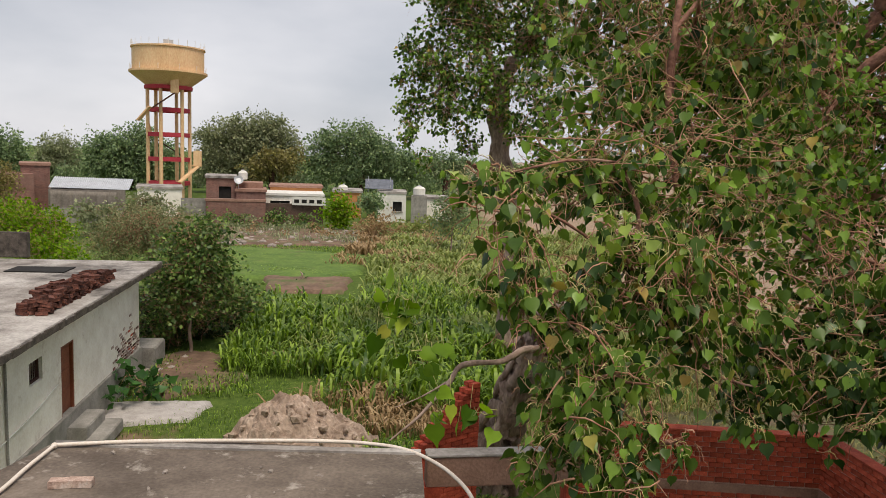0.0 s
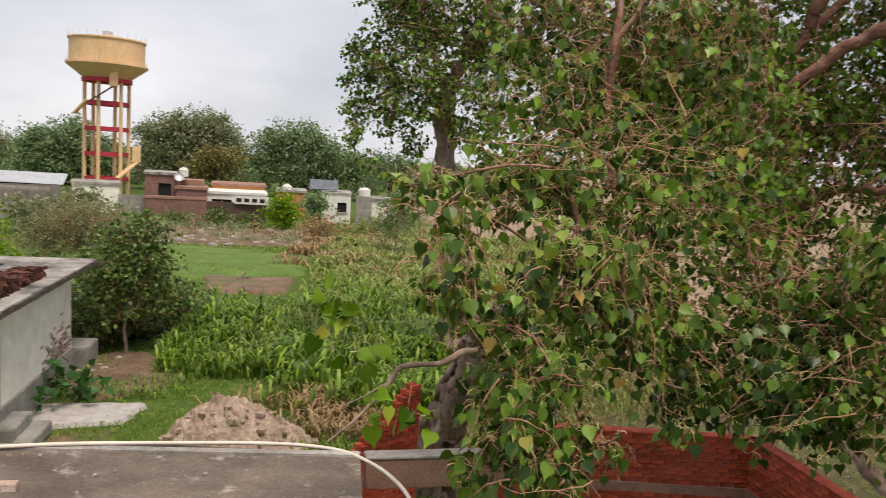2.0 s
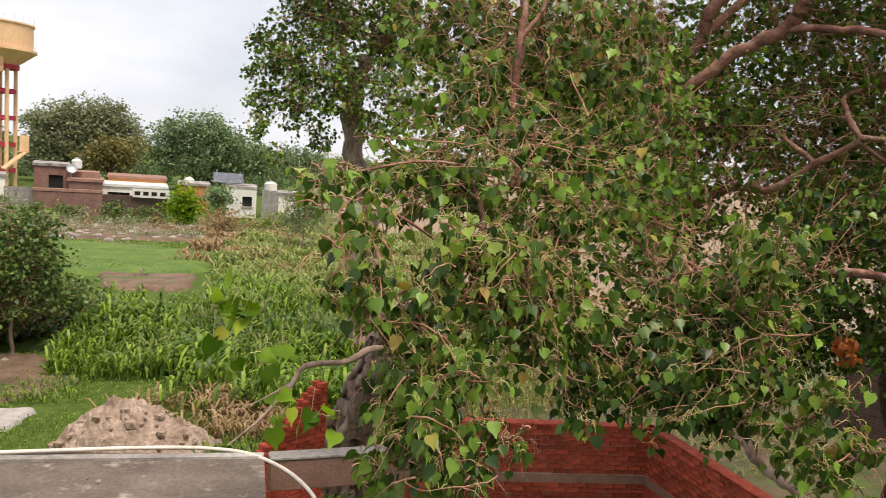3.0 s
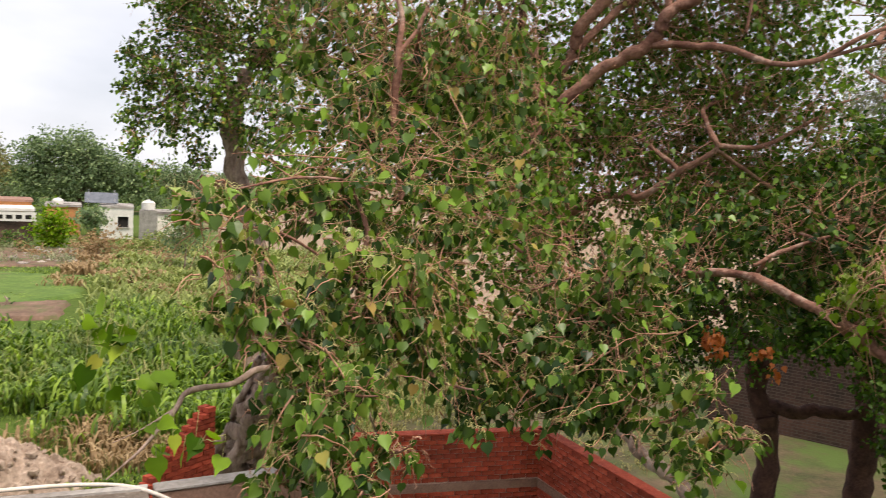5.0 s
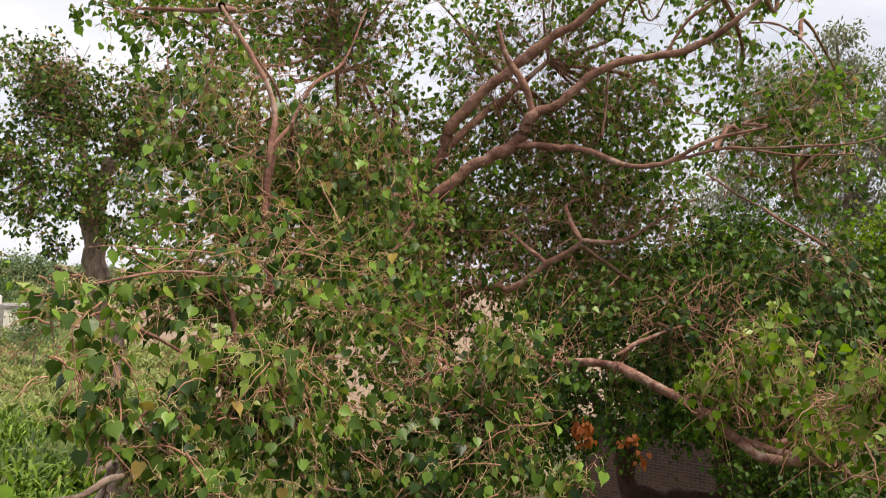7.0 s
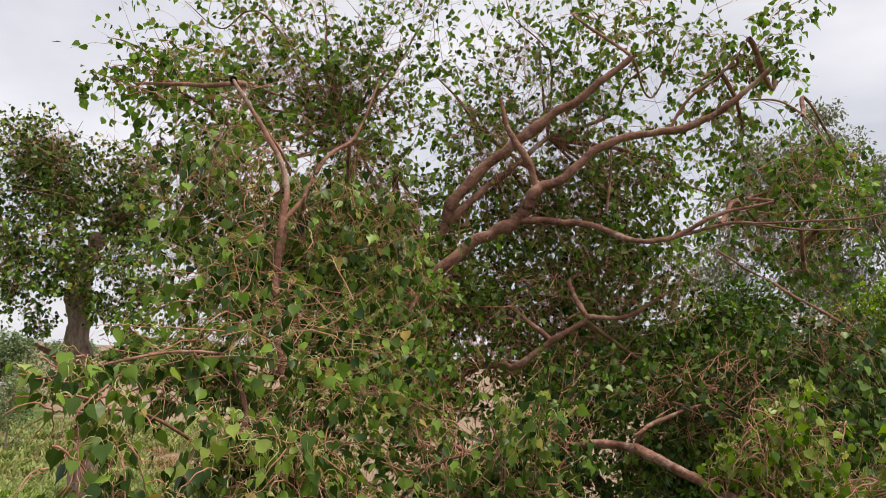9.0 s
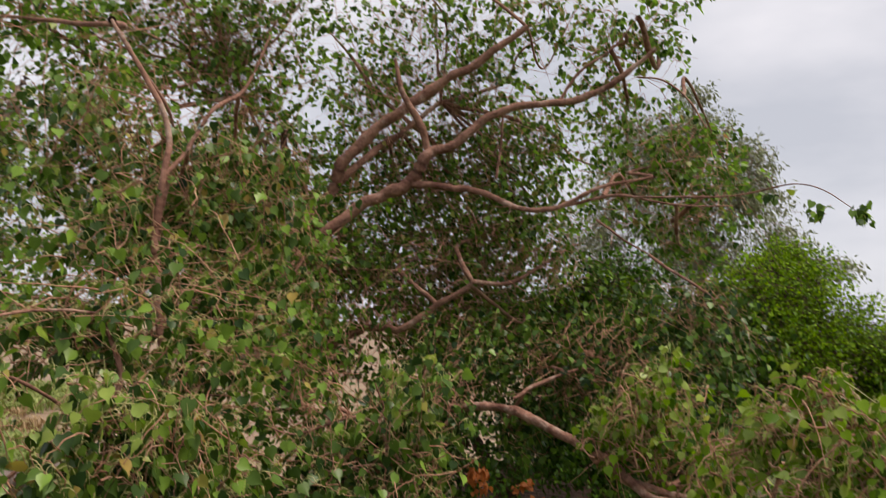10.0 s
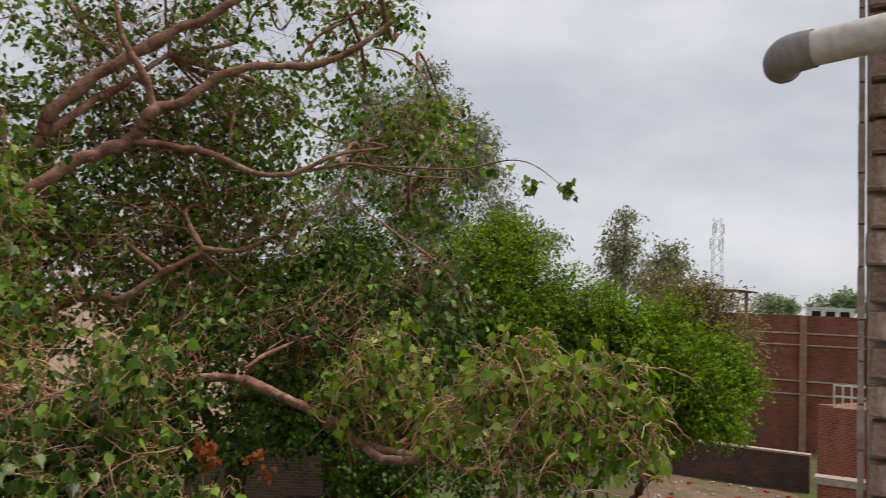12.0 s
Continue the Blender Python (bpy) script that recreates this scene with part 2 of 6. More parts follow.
L_STRAW = foliage("dry_grass", (0.26, 0.17, 0.08), (0.46, 0.33, 0.18), None, 0.7, 0.25)
L_RUST = foliage("withered_leaf", (0.3, 0.09, 0.02), (0.5, 0.17, 0.05), None, 0.7, 0.3)
L_BROAD = foliage("broad_weed_leaf", (0.02, 0.07, 0.012), (0.06, 0.16, 0.03), None, 0.4, 0.3)
# Lit copy of the peepal leaf: the brighter light is painted into its green.
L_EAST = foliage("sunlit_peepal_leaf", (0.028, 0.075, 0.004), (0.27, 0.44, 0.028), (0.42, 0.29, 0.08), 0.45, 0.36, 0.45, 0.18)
L_YARD = foliage("yard_tree_leaf", (0.035, 0.08, 0.018), (0.25, 0.36, 0.09), None, 0.45, 0.28, 0.34, 0.3)
L_GREY = foliage("grey_green_leaf", (0.12, 0.15, 0.06), (0.32, 0.36, 0.17), None, 0.55, 0.3)
# Leaf colour darkened to hold the shade below the small yard tree.
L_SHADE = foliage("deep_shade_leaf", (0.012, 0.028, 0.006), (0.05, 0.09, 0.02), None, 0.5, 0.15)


def ground_material():
    """Short turf, dry earth and bare soil in soft-edged patches."""
    m = bpy.data.materials.new("field_ground")
    m.use_nodes = True
    ln = m.node_tree.links
    b = m.node_tree.nodes["Principled BSDF"]
    b.inputs["Roughness"].default_value = 0.95
    b.inputs["Specular IOR Level"].default_value = 0.1
    tc = nd(m, "ShaderNodeTexCoord")
    big = nd(m, "ShaderNodeTexNoise", Scale=0.22, Detail=8.0, Roughness=0.7)
    fine = nd(m, "ShaderNodeTexNoise", Scale=5.0, Detail=8.0, Roughness=0.75)
    ln.new(tc.outputs["Object"], big.inputs["Vector"])
    ln.new(tc.outputs["Object"], fine.inputs["Vector"])
    turf = nd(m, "ShaderNodeValToRGB")
    turf.color_ramp.elements[0].color, turf.color_ramp.elements[1].color = (0.035, 0.07, 0.012, 1), (0.12, 0.17, 0.036, 1)
    turf.color_ramp.elements[0].position, turf.color_ramp.elements[1].position = 0.3, 0.7
    ln.new(fine.outputs[0], turf.inputs[0])
    dry = nd(m, "ShaderNodeValToRGB")
    dry.color_ramp.elements[0].color, dry.color_ramp.elements[1].color = (0.22, 0.155, 0.1, 1), (0.37, 0.28, 0.205, 1)
    dry.color_ramp.elements[0].position, dry.color_ramp.elements[1].position = 0.3, 0.7
    ln.new(fine.outputs[0], dry.inputs[0])
    # dry ploughed land lies east of a line that runs north-north-east
    sep = nd(m, "ShaderNodeSeparateXYZ")
    ln.new(tc.outputs["Object"], sep.inputs[0])
    ey = nd(m, "ShaderNodeMath")
    ey.operation = "MULTIPLY_ADD"
    ey.inputs[1].default_value, ey.inputs[2].default_value = 0.05, -6.0
    ln.new(sep.outputs["Y"], ey.inputs[0])
    ex = nd(m, "ShaderNodeMath")
    ex.operation = "ADD"
    ln.new(sep.outputs["X"], ex.inputs[0])
    ln.new(ey.outputs[0], ex.inputs[1])
    wob = nd(m, "ShaderNodeMath")
    wob.operation = "MULTIPLY_ADD"
    wob.inputs[1].default_value, wob.inputs[2].default_value = 14.0, -8.0
    ln.new(big.outputs[0], wob.inputs[0])
    es = nd(m, "ShaderNodeMath")
    es.operation = "ADD"
    ln.new(ex.outputs[0], es.inputs[0])
    ln.new(wob.outputs[0], es.inputs[1])
    er = nd(m, "ShaderNodeMapRange")
    er.inputs["From Min"].default_value, er.inputs["From Max"].default_value = 0.0, 3.0
    ln.new(es.outputs[0], er.inputs[0])
    far = nd(m, "ShaderNodeMapRange")
    far.inputs["From Min"].default_value, far.inputs["From Max"].default_value = 23.0, 27.0
    ln.new(sep.outputs["Y"], far.inputs[0])
    both = nd(m, "ShaderNodeMath")
    both.operation = "MULTIPLY"
    ln.new(er.outputs[0], both.inputs[0])
    ln.new(far.outputs[0], both.inputs[1])
    mx = nd(m, "ShaderNodeMix")
    mx.data_type = "RGBA"
    ln.new(both.outputs[0], mx.inputs[0])
    ln.new(turf.outputs[0], mx.inputs[6])
    ln.new(dry.outputs[0], mx.inputs[7])
    soil = nd(m, "ShaderNodeValToRGB")
    soil.color_ramp.elements[0].position, soil.color_ramp.elements[1].position = 0.56, 0.66
    ln.new(big.outputs[0], soil.inputs[0])
    mx2 = nd(m, "ShaderNodeMix")
    mx2.data_type = "RGBA"
    mx2.inputs[7].default_value = (0.22, 0.15, 0.1, 1)
    ln.new(soil.outputs[0], mx2.inputs[0])
    ln.new(mx.outputs[2], mx2.inputs[6])
    ln.new(mx2.outputs[2], b.inputs["Base Color"])
    bp = nd(m, "ShaderNodeBump", Strength=0.6, Distance=0.05)
    ln.new(fine.outputs[0], bp.inputs["Height"])
    ln.new(bp.outputs[0], b.inputs["Normal"])
    return m


M_GROUND = ground_material()
M_LAWN = surface("mown_green_field", (0.07, 0.13, 0.022), (0.14, 0.21, 0.04), 0.6, 0.9, 0.5, 6, (0.16, 0.13, 0.06), 0.4, 0.66)
M_LITTER = surface("leaf_litter", (0.05, 0.055, 0.02), (0.14, 0.095, 0.06), 0.7, 0.95, 0.6, 12, (0.075, 0.115, 0.025), 0.45, 0.5)
M_SOIL = surface("brown_soil", (0.11, 0.07, 0.048), (0.24, 0.155, 0.11), 0.9, 0.95, 0.5, 8, (0.09, 0.12, 0.035), 0.6, 0.55)


# ---- mesh helpers ----
def part(name, bm, material, parent=None, label="", smooth=False):
    me = bpy.data.meshes.new(name)
    bm.to_mesh(me)
    bm.free()
    if smooth:
        me.shade_smooth()
    me.materials.append(material)
    ob = new(name, me)
    if parent:
        ob.parent = parent
    if label:
        tagged(ob, label)
    return ob


def thing(name, label, category, group="", kind="", at=(0, 0, 0), turn=0):
    ob = new(name)
    ob.matrix_basis = pose(*at, 0, 0, turn)
    return tagged(ob, label, category, group, kind)


def box(sx, sy, sz, at=(0, 0, 0), bevel=0.0, bm=None, rz=0.0, rx=0.0, ry=0.0):
    """Box centred in x and y, standing on z = at[2]."""
    own = bm is None
    bm = bm or bmesh.new()
    m = pose(at[0], at[1], at[2], rx, ry, rz) @ Matrix.Translation((0, 0, sz / 2)) @ Matrix.Diagonal((sx, sy, sz, 1))
    r = bmesh.ops.create_cube(bm, size=1, matrix=m)
    if bevel:
        es = {e for v in r["verts"] for e in v.link_edges}
        bmesh.ops.bevel(bm, geom=list(es), offset=bevel, segments=2, affect="EDGES")
    return bm


def lathe(profile, n=32, bm=None):
    """Turned solid from (radius, z) pairs."""
    bm = bm or bmesh.new()
    rings = [[bm.verts.new((r * math.cos(2 * math.pi * i / n), r * math.sin(2 * math.pi * i / n), z)) for i in range(n)] for r, z in profile]
    for a, c in zip(rings, rings[1:]):
        for i in range(n):
            bm.faces.new((a[i], a[(i + 1) % n], c[(i + 1) % n], c[i]))
    bm.faces.new(list(reversed(rings[0])))
    bm.faces.new(rings[-1])
    return bm


def smooth_path(points, steps=5):
    """Catmull-Rom through (x, y, z, r)."""
    p = np.array(points, float)
    p = np.vstack([2 * p[0] - p[1], p, 2 * p[-1] - p[-2]])
    out = []
    for i in range(1, len(p) - 2):
        for s in range(steps):
            u = s / steps
            a, b, c, d = p[i - 1:i + 3]
            out.append(0.5 * (2 * b + (c - a) * u + (2 * a - 5 * b + 4 * c - d) * u * u + (3 * b - a - 3 * c + d) * u ** 3))
    out.append(p[-2])
    return np.array(out)


def tube_arrays(path, n=8, knots=0.0, rng=None):
    """Vertices and faces of a tapered, slightly knobbly tube."""
    q = path[:, :3]
    tan = np.gradient(q, axis=0)
    tan /= np.linalg.norm(tan, axis=1, keepdims=True) + 1e-9
    ref = np.where(np.abs(tan[:, 2:3]) < 0.9, np.array([[0, 0, 1.0]]), np.array([[1.0, 0, 0]]))
    u = np.cross(tan, ref)
    u /= np.linalg.norm(u, axis=1, keepdims=True) + 1e-9
    w = np.cross(tan, u)
    a = np.arange(n) * 2 * np.pi / n
    rad = np.maximum(path[:, 3], 0.0015)[:, None] * np.ones((1, n))
    if knots and rng is not None:
        rad = rad * (1 + knots * rng.standard_normal(rad.shape))
    v = q[:, None] + rad[..., None] * (np.cos(a)[None, :, None] * u[:, None] + np.sin(a)[None, :, None] * w[:, None])
    k = len(path)
    i, j = np.meshgrid(np.arange(k - 1), np.arange(n), indexing="ij")
    f = np.stack([i * n + j, i * n + (j + 1) % n, (i + 1) * n + (j + 1) % n, (i + 1) * n + j], -1).reshape(-1, 4)
    return v.reshape(-1, 3), f


def quads_mesh(name, verts, faces, material, parent=None, label="", smooth=False):
    me = bpy.data.meshes.new(name)
    verts, faces = np.asarray(verts, np.float32), np.asarray(faces, np.int32)
    me.vertices.add(len(verts))
    me.vertices.foreach_set("co", verts.ravel())
    me.loops.add(faces.size)
    me.loops.foreach_set("vertex_index", faces.ravel())
    me.polygons.add(len(faces))
    me.polygons.foreach_set("loop_start", np.arange(0, faces.size, 4, dtype=np.int32))
    me.update(calc_edges=True)
    if smooth:
        me.shade_smooth()
    me.materials.append(material)
    ob = new(name, me)
    if parent:
        ob.parent = parent
    if label:
        tagged(ob, label)
    return ob


def joined(arrays):
    vs, fs, n = [], [], 0
    for v, f in arrays:
        vs.append(v)
        fs.append(f + n)
        n += len(v)
    return np.concatenate(vs), np.concatenate(fs)


def limb(name, points, material, parent, n=10, knots=0.05, seed=1):
    line = smooth_path(points, 8)
    for q in line[1:-1]:
        k = Vector(q[:3].tolist()) * 2.3
        q[:3] += np.array(noise.noise_vector(k)) * min(0.09, 0.9 * q[3]) + np.array(noise.noise_vector(k * 3.1)) * 0.35 * q[3]
        q[3] *= 1 + 0.22 * noise.noise(k * 1.9)
    v, f = tube_arrays(line, n, knots, np.random.default_rng(seed))
    return quads_mesh(name, v, f, material, parent, smooth=True)


# leaf blades, base at the origin, growing along +y, folded along the midrib
HEART_V = np.array([(0, 0, 0), (0, 0.42, -0.06), (0, 1.14, -0.16), (-0.33, -0.04, 0.06), (-0.48, 0.34, 0.07), (-0.24, 0.76, -0.03),
                    (0.33, -0.04, 0.06), (0.48, 0.34, 0.07), (0.24, 0.76, -0.03)])
HEART_F = np.array([(0, 1, 4, 3), (1, 2, 5, 4), (0, 6, 7, 1), (1, 7, 8, 2)])
ROUND_V = np.array([(0, 0.02, 0), (0, 0.3, -0.05), (0, 0.62, -0.08), (0, 1.16, -0.2), (-0.27, -0.07, 0.05), (-0.49, 0.2, 0.08), (-0.42, 0.52, 0.04), (-0.13, 0.83, -0.07),
                    (0.27, -0.07, 0.05), (0.49, 0.2, 0.08), (0.42, 0.52, 0.04), (0.13, 0.83, -0.07)])
ROUND_F = np.array([(0, 1, 5, 4), (1, 2, 6, 5), (2, 3, 7, 6), (0, 8, 9, 1), (1, 9, 10, 2), (2, 10, 11, 3)])
LANCE_V = np.array([(0, 0, 0), (0, 0.5, -0.03), (0, 1.0, -0.1), (-0.2, 0.4, 0.04), (0.2, 0.4, 0.04)])
LANCE_F = np.array([(0, 1, 2, 3), (0, 4, 2, 1)])
OVAL_V = LANCE_V * (1.9, 1, 1)
BLADE_V = np.array([(-0.016, 0, 0), (0.016, 0, 0), (-0.026, 0.12, 0.46), (0.026, 0.12, 0.46), (-0.02, 0.36, 0.72), (0.02, 0.36, 0.72), (-0.002, 0.7, 0.62), (0.002, 0.7, 0.62)])
BLADE_F = np.array([(0, 1, 3, 2), (2, 3, 5, 4), (4, 5, 7, 6)])


def turns(way, up_jitter, rng):
    """Frames whose y axis points along each way, rolled at random."""
    y = way / (np.linalg.norm(way, axis=1, keepdims=True) + 1e-9)
    r = rng.standard_normal(y.shape) * up_jitter + np.array([0, 0, 1.0])
    x = np.cross(y, r)
    x /= np.linalg.norm(x, axis=1, keepdims=True) + 1e-9
    z = np.cross(x, y)
    return np.stack([x, y, z], -1)


def scatter(places, frames, sizes, shape_v, shape_f):
    v = np.einsum("nij,kj->nki", frames, shape_v) * sizes[:, None, None] + places[:, None]
    f = shape_f[None] + (np.arange(len(places)) * len(shape_v))[:, None, None]
    return v.reshape(-1, 3), f.reshape(-1, 4)


def clump_leaves(clumps, size, cover, droop, seed, twig_r=0.006, joints=None, per_twig=9):
    """Twigs that fan out in each clump (x, y, z, r), with leaves along their outer parts. Gives leaf bases, ways, sizes, twig tubes."""
    rng = np.random.default_rng(seed)
    bases, ways, tubes = [], [], []
    for cx, cy, cz, r in clumps:
        c = np.array((cx, cy, cz))
        n = max(8, int(cover * math.pi * r * r / (0.55 * size * size)))
        k = max(2, n // per_twig)
        root = c + rng.standard_normal(3) * r * 0.25 + (0, 0, -0.15 * r)
        if joints is not None:
            d = joints - c
            q = joints[np.argmin((d ** 2).sum(1))]
            away = q - c
            root = c + away * min(1.0, 0.8 * r / (np.linalg.norm(away) + 1e-6))
        for _ in range(k):
            g = rng.standard_normal(3)
            g /= np.linalg.norm(g)
            end = c + g * r * rng.uniform(0.35, 1.12) ** 0.6 * (1, 1, 0.92)
            start = root + rng.standard_normal(3) * 0.3 * r
            mid = 0.5 * (start + end) + rng.standard_normal(3) * 0.22 * r + (0, 0, 0.12 * r)
            u = np.linspace(0, 1, 6)[:, None]
            line = (1 - u) ** 2 * start + 2 * u * (1 - u) * mid + u * u * end
            line[1:-1] += rng.standard_normal((4, 3)) * 0.045 * r
            tubes.append(tube_arrays(np.c_[line, twig_r * (1.0 - 0.75 * u[:, 0])], 3))
            m = rng.poisson(per_twig)
            s = rng.uniform(0.35, 1.03, m)[:, None]
            at = (1 - s) ** 2 * start + 2 * s * (1 - s) * mid + s * s * end
            w = rng.standard_normal((m, 3)) * 0.75 + (end - root) / (r + 1e-6) * 0.4 + (0, 0, -droop)
            bases.append(at + rng.standard_normal((m, 3)) * size * 0.55)
            ways.append(w)
    b, w = np.concatenate(bases), np.concatenate(ways)
    return b, w, size * rng.uniform(0.6, 1.2, len(b)), tubes, rng


def crown(name, parent, clumps, size, cover, material, seed, shape=(HEART_V, HEART_F), droop=0.9, twig_r=0.006, joints=None, label="",
          twig_material=None, per_twig=9, stalks=False):
    b, w, s, tubes, rng = clump_leaves(clumps, size, cover, droop, seed, twig_r, joints, per_twig)
    fr = turns(w, 0.9, rng)
    v, f = scatter(b, fr, s, *shape)
    ob = quads_mesh(name, v, f, material, parent, label)
    ob["kind"] = "stuff"
    tv, tf = joined(tubes)
    tw = quads_mesh("twig_mass", tv, tf, twig_material or M_TWIG, parent)
    tw["kind"] = "stuff"
    if stalks:
        st = []
        for p, q, z in zip(b, w, s):
            q = q / (np.linalg.norm(q) + 1e-9)
            back = p - q * z * 0.45 + (0, 0, z * 0.75)
            st.append(tube_arrays(np.array([(*back, 0.002), (*(p - q * z * 0.1 + (0, 0, z * 0.25)), 0.0019), (*p, 0.0017)]), 3))
        sv, sf = joined(st)
        so = quads_mesh("stalk_mass", sv, sf, M_PETIOLE, parent, "yellow-green leaf stalks")
        so["kind"] = "stuff"
    return ob


def sprays(name, parent, clumps, size, cover, material, seed, joints, label="", per_twig=7, singles=0, twig_r=0.006):
    """Crooked twigs that grow from the boughs into each clump; every leaf hangs from its own long, arching stalk."""
    rng = np.random.default_rng(seed)
    bases, ways, sizes, tubes, stalks = [], [], [], [], []
    for cx, cy, cz, r in clumps:
        c = np.array((cx, cy, cz))
        away = joints[np.argmin(((joints - c) ** 2).sum(1))] - c
        root = c + away * min(1.0, 0.9 * r / (np.linalg.norm(away) + 1e-6))
        for _ in range(max(3, int(cover * math.pi * r * r / (0.55 * size * size * per_twig)))):
            g = rng.standard_normal(3)
            g /= np.linalg.norm(g)
            end = c + g * r * rng.uniform(0.4, 1.1)
            start = root + rng.standard_normal(3) * 0.38 * r
            mid = 0.5 * (start + end) + rng.standard_normal(3) * 0.3 * r + (0, 0, -0.1 * r)
            u = np.linspace(0, 1, 9)[:, None]
            line = (1 - u) ** 2 * start + 2 * u * (1 - u) * mid + u * u * end
            line[1:] += np.cumsum(rng.standard_normal((8, 3)), 0) * 0.03 * r
            tubes.append(tube_arrays(np.c_[line, twig_r * rng.uniform(0.55, 1.25) * (1.0 - 0.7 * u[:, 0])], 5))
            for q in range(rng.poisson(per_twig)):
                k = rng.uniform(1.2, 8.0)
                i = min(7, int(k))
                p = line[i] + (line[i + 1] - line[i]) * (k - i)
                z = size * rng.uniform(0.55, 1.25)
                d = rng.standard_normal(3) * (1, 1, 0.5)
                d /= np.linalg.norm(d) + 1e-9
                l = z * rng.uniform(0.7, 1.25)
                p1 = p + d * 0.45 * l + (0, 0, 0.3 * l)
                p2 = p + d * 0.85 * l + (0, 0, 0.22 * l)
                p3 = p + d * 1.05 * l + (0, 0, -0.12 * l)
                stalks.append(tube_arrays(np.array([(*p, 0.0028), (*p1, 0.0024), (*p2, 0.0022), (*p3, 0.002)]), 3))
                bases.append(p3)
                ways.append(d * 0.45 + (0, 0, -0.8) + rng.standard_normal(3) * 0.25)
                sizes.append(z)
    b, w, s = np.array(bases), np.array(ways), np.array(sizes)
    fr = turns(w, 0.9, rng)
    pick = rng.permutation(len(b))
    if singles:
        me = bpy.data.meshes.new("leaf")
        me.from_pydata(ROUND_V.tolist(), [], ROUND_F.tolist())
        me.materials.append(material)
        for i in pick[:singles]:
            o = new("leaf", me)
            o.parent = parent
            o.matrix_basis = Matrix.Translation(b[i].tolist()) @ Matrix(fr[i].tolist()).to_4x4() @ Matrix.Scale(float(s[i]), 4)
    rest = pick[singles:]
    v, f = scatter(b[rest], fr[rest], s[rest], ROUND_V, ROUND_F)
    quads_mesh(name, v, f, material, parent, label)["kind"] = "stuff"
    v, f = joined(tubes)
    quads_mesh("twig_mass", v, f, M_TWIG, parent)["kind"] = "stuff"
    v, f = joined(stalks)
    quads_mesh("stalk_mass", v, f, M_PETIOLE, parent, "yellow-green leaf stalks")["kind"] = "stuff"


# ---- ground ----
def make_ground():
    bm = bmesh.new()
    n = 90
    span = lambda i: math.copysign(abs(i / n * 2 - 1) ** 3.2, i - n / 2) * 1500
    grid = [[bm.verts.new((span(i) + 4, span(j) + 24, 0)) for j in range(n + 1)] for i in range(n + 1)]
    for row in grid:
        for v in row:
            v.co.z = 0.16 * noise.noise((v.co.x * 0.12, v.co.y * 0.12, 0.3)) - 0.05
    for i in range(n):
        for j in range(n):
            bm.faces.new((grid[i][j], grid[i + 1][j], grid[i + 1][j + 1], grid[i][j + 1]))
    return tagged(part("ground", bm, M_GROUND, smooth=True), "uneven grassy ground turning to dry pale earth", "ground", kind="structure")


make_ground()


def patch(name, points, z, material, label, category, thick=0.38, seed=3):
    """Low uneven pad with a ragged outline."""
    rng = random.Random(seed)
    bm = bmesh.new()
    c = Vector((sum(p[0] for p in points) / len(points), sum(p[1] for p in points) / len(points), 0))
    outline = []
    for a, b in zip(points, points[1:] + points[:1]):
        for s in range(6):
            p = Vector((a[0], a[1], 0)).lerp(Vector((b[0], b[1], 0)), s / 6)
            outline.append(c + (p - c) * rng.uniform(0.94, 1.06))
    rings = []
    for k, h in ((1.14, z - thick), (1.03, z - 0.03), (0.96, z), (0.6, z + 0.02), (0.25, z + 0.02)):
        rings.append([bm.verts.new((c + (p - c) * k) + Vector((0, 0, h + rng.uniform(-0.015, 0.015)))) for p in outline])
    m = len(outline)
    for a, b in zip(rings, rings[1:]):
        for i in range(m):
            bm.faces.new((a[i], a[(i + 1) % m], b[(i + 1) % m], b[i]))
    bm.faces.new(rings[-1])
    bmesh.ops.recalc_face_normals(bm, faces=bm.faces)
    return tagged(part(name, bm, material, smooth=True), label, category, kind="structure")


patch("green_field", [(-15.22, 51.10, 0.00), (-5.26, 49.06, 0.00), (-4.78, 41.83, 0.00), (-6.47, 38.89, -0.00), (-11.27, 39.31, 0.00)], 0.1, M_LAWN, "flat mown green field beyond the tall grass", "field")
patch("bare_soil", [(-9.31, 39.76, 0.00), (-4.84, 39.82, -0.00), (-4.86, 35.71, 0.00), (-8.01, 35.38, 0.00)], 0.08, M_SOIL, "strip of bare brown soil beside the green field", "soil")
patch("rubble_bank", [(-19.30, 62.77, -0.00), (-6.94, 64.36, 0.00), (-5.34, 53.41, 0.00), (-15.58, 52.33, 0.00)], 0.16, M_SOIL, "brown rubble bank below the village wall", "rubble")
patch("gravel_patch", [(-8.29, 18.70, 0.00), (-5.84, 19.10, 0.00), (-6.05, 17.79, 0.00), (-7.84, 17.22, -0.00)], 0.06, M_GRAVEL, "pale gravel spread on the grass by the house", "gravel")


patch("yard_earth", [(-8.64, 19.84), (-8.87, 22.66), (-8.15, 23.99), (-6.55, 23.51), (-5.52, 21.56), (-6.22, 20.12), (-7.09, 19.53)], 0.07, M_SOIL, "trodden brown earth between the house and the small tree", "earth", seed=12)
patch("rubble_ground", [(19.0, 8.6), (32.2, 9.6), (32.3, 4.3), (26.6, 3.4), (18.5, 3.6)], 0.15, M_SOIL, "littered reddish earth below the dark compound wall", "earth", seed=14)


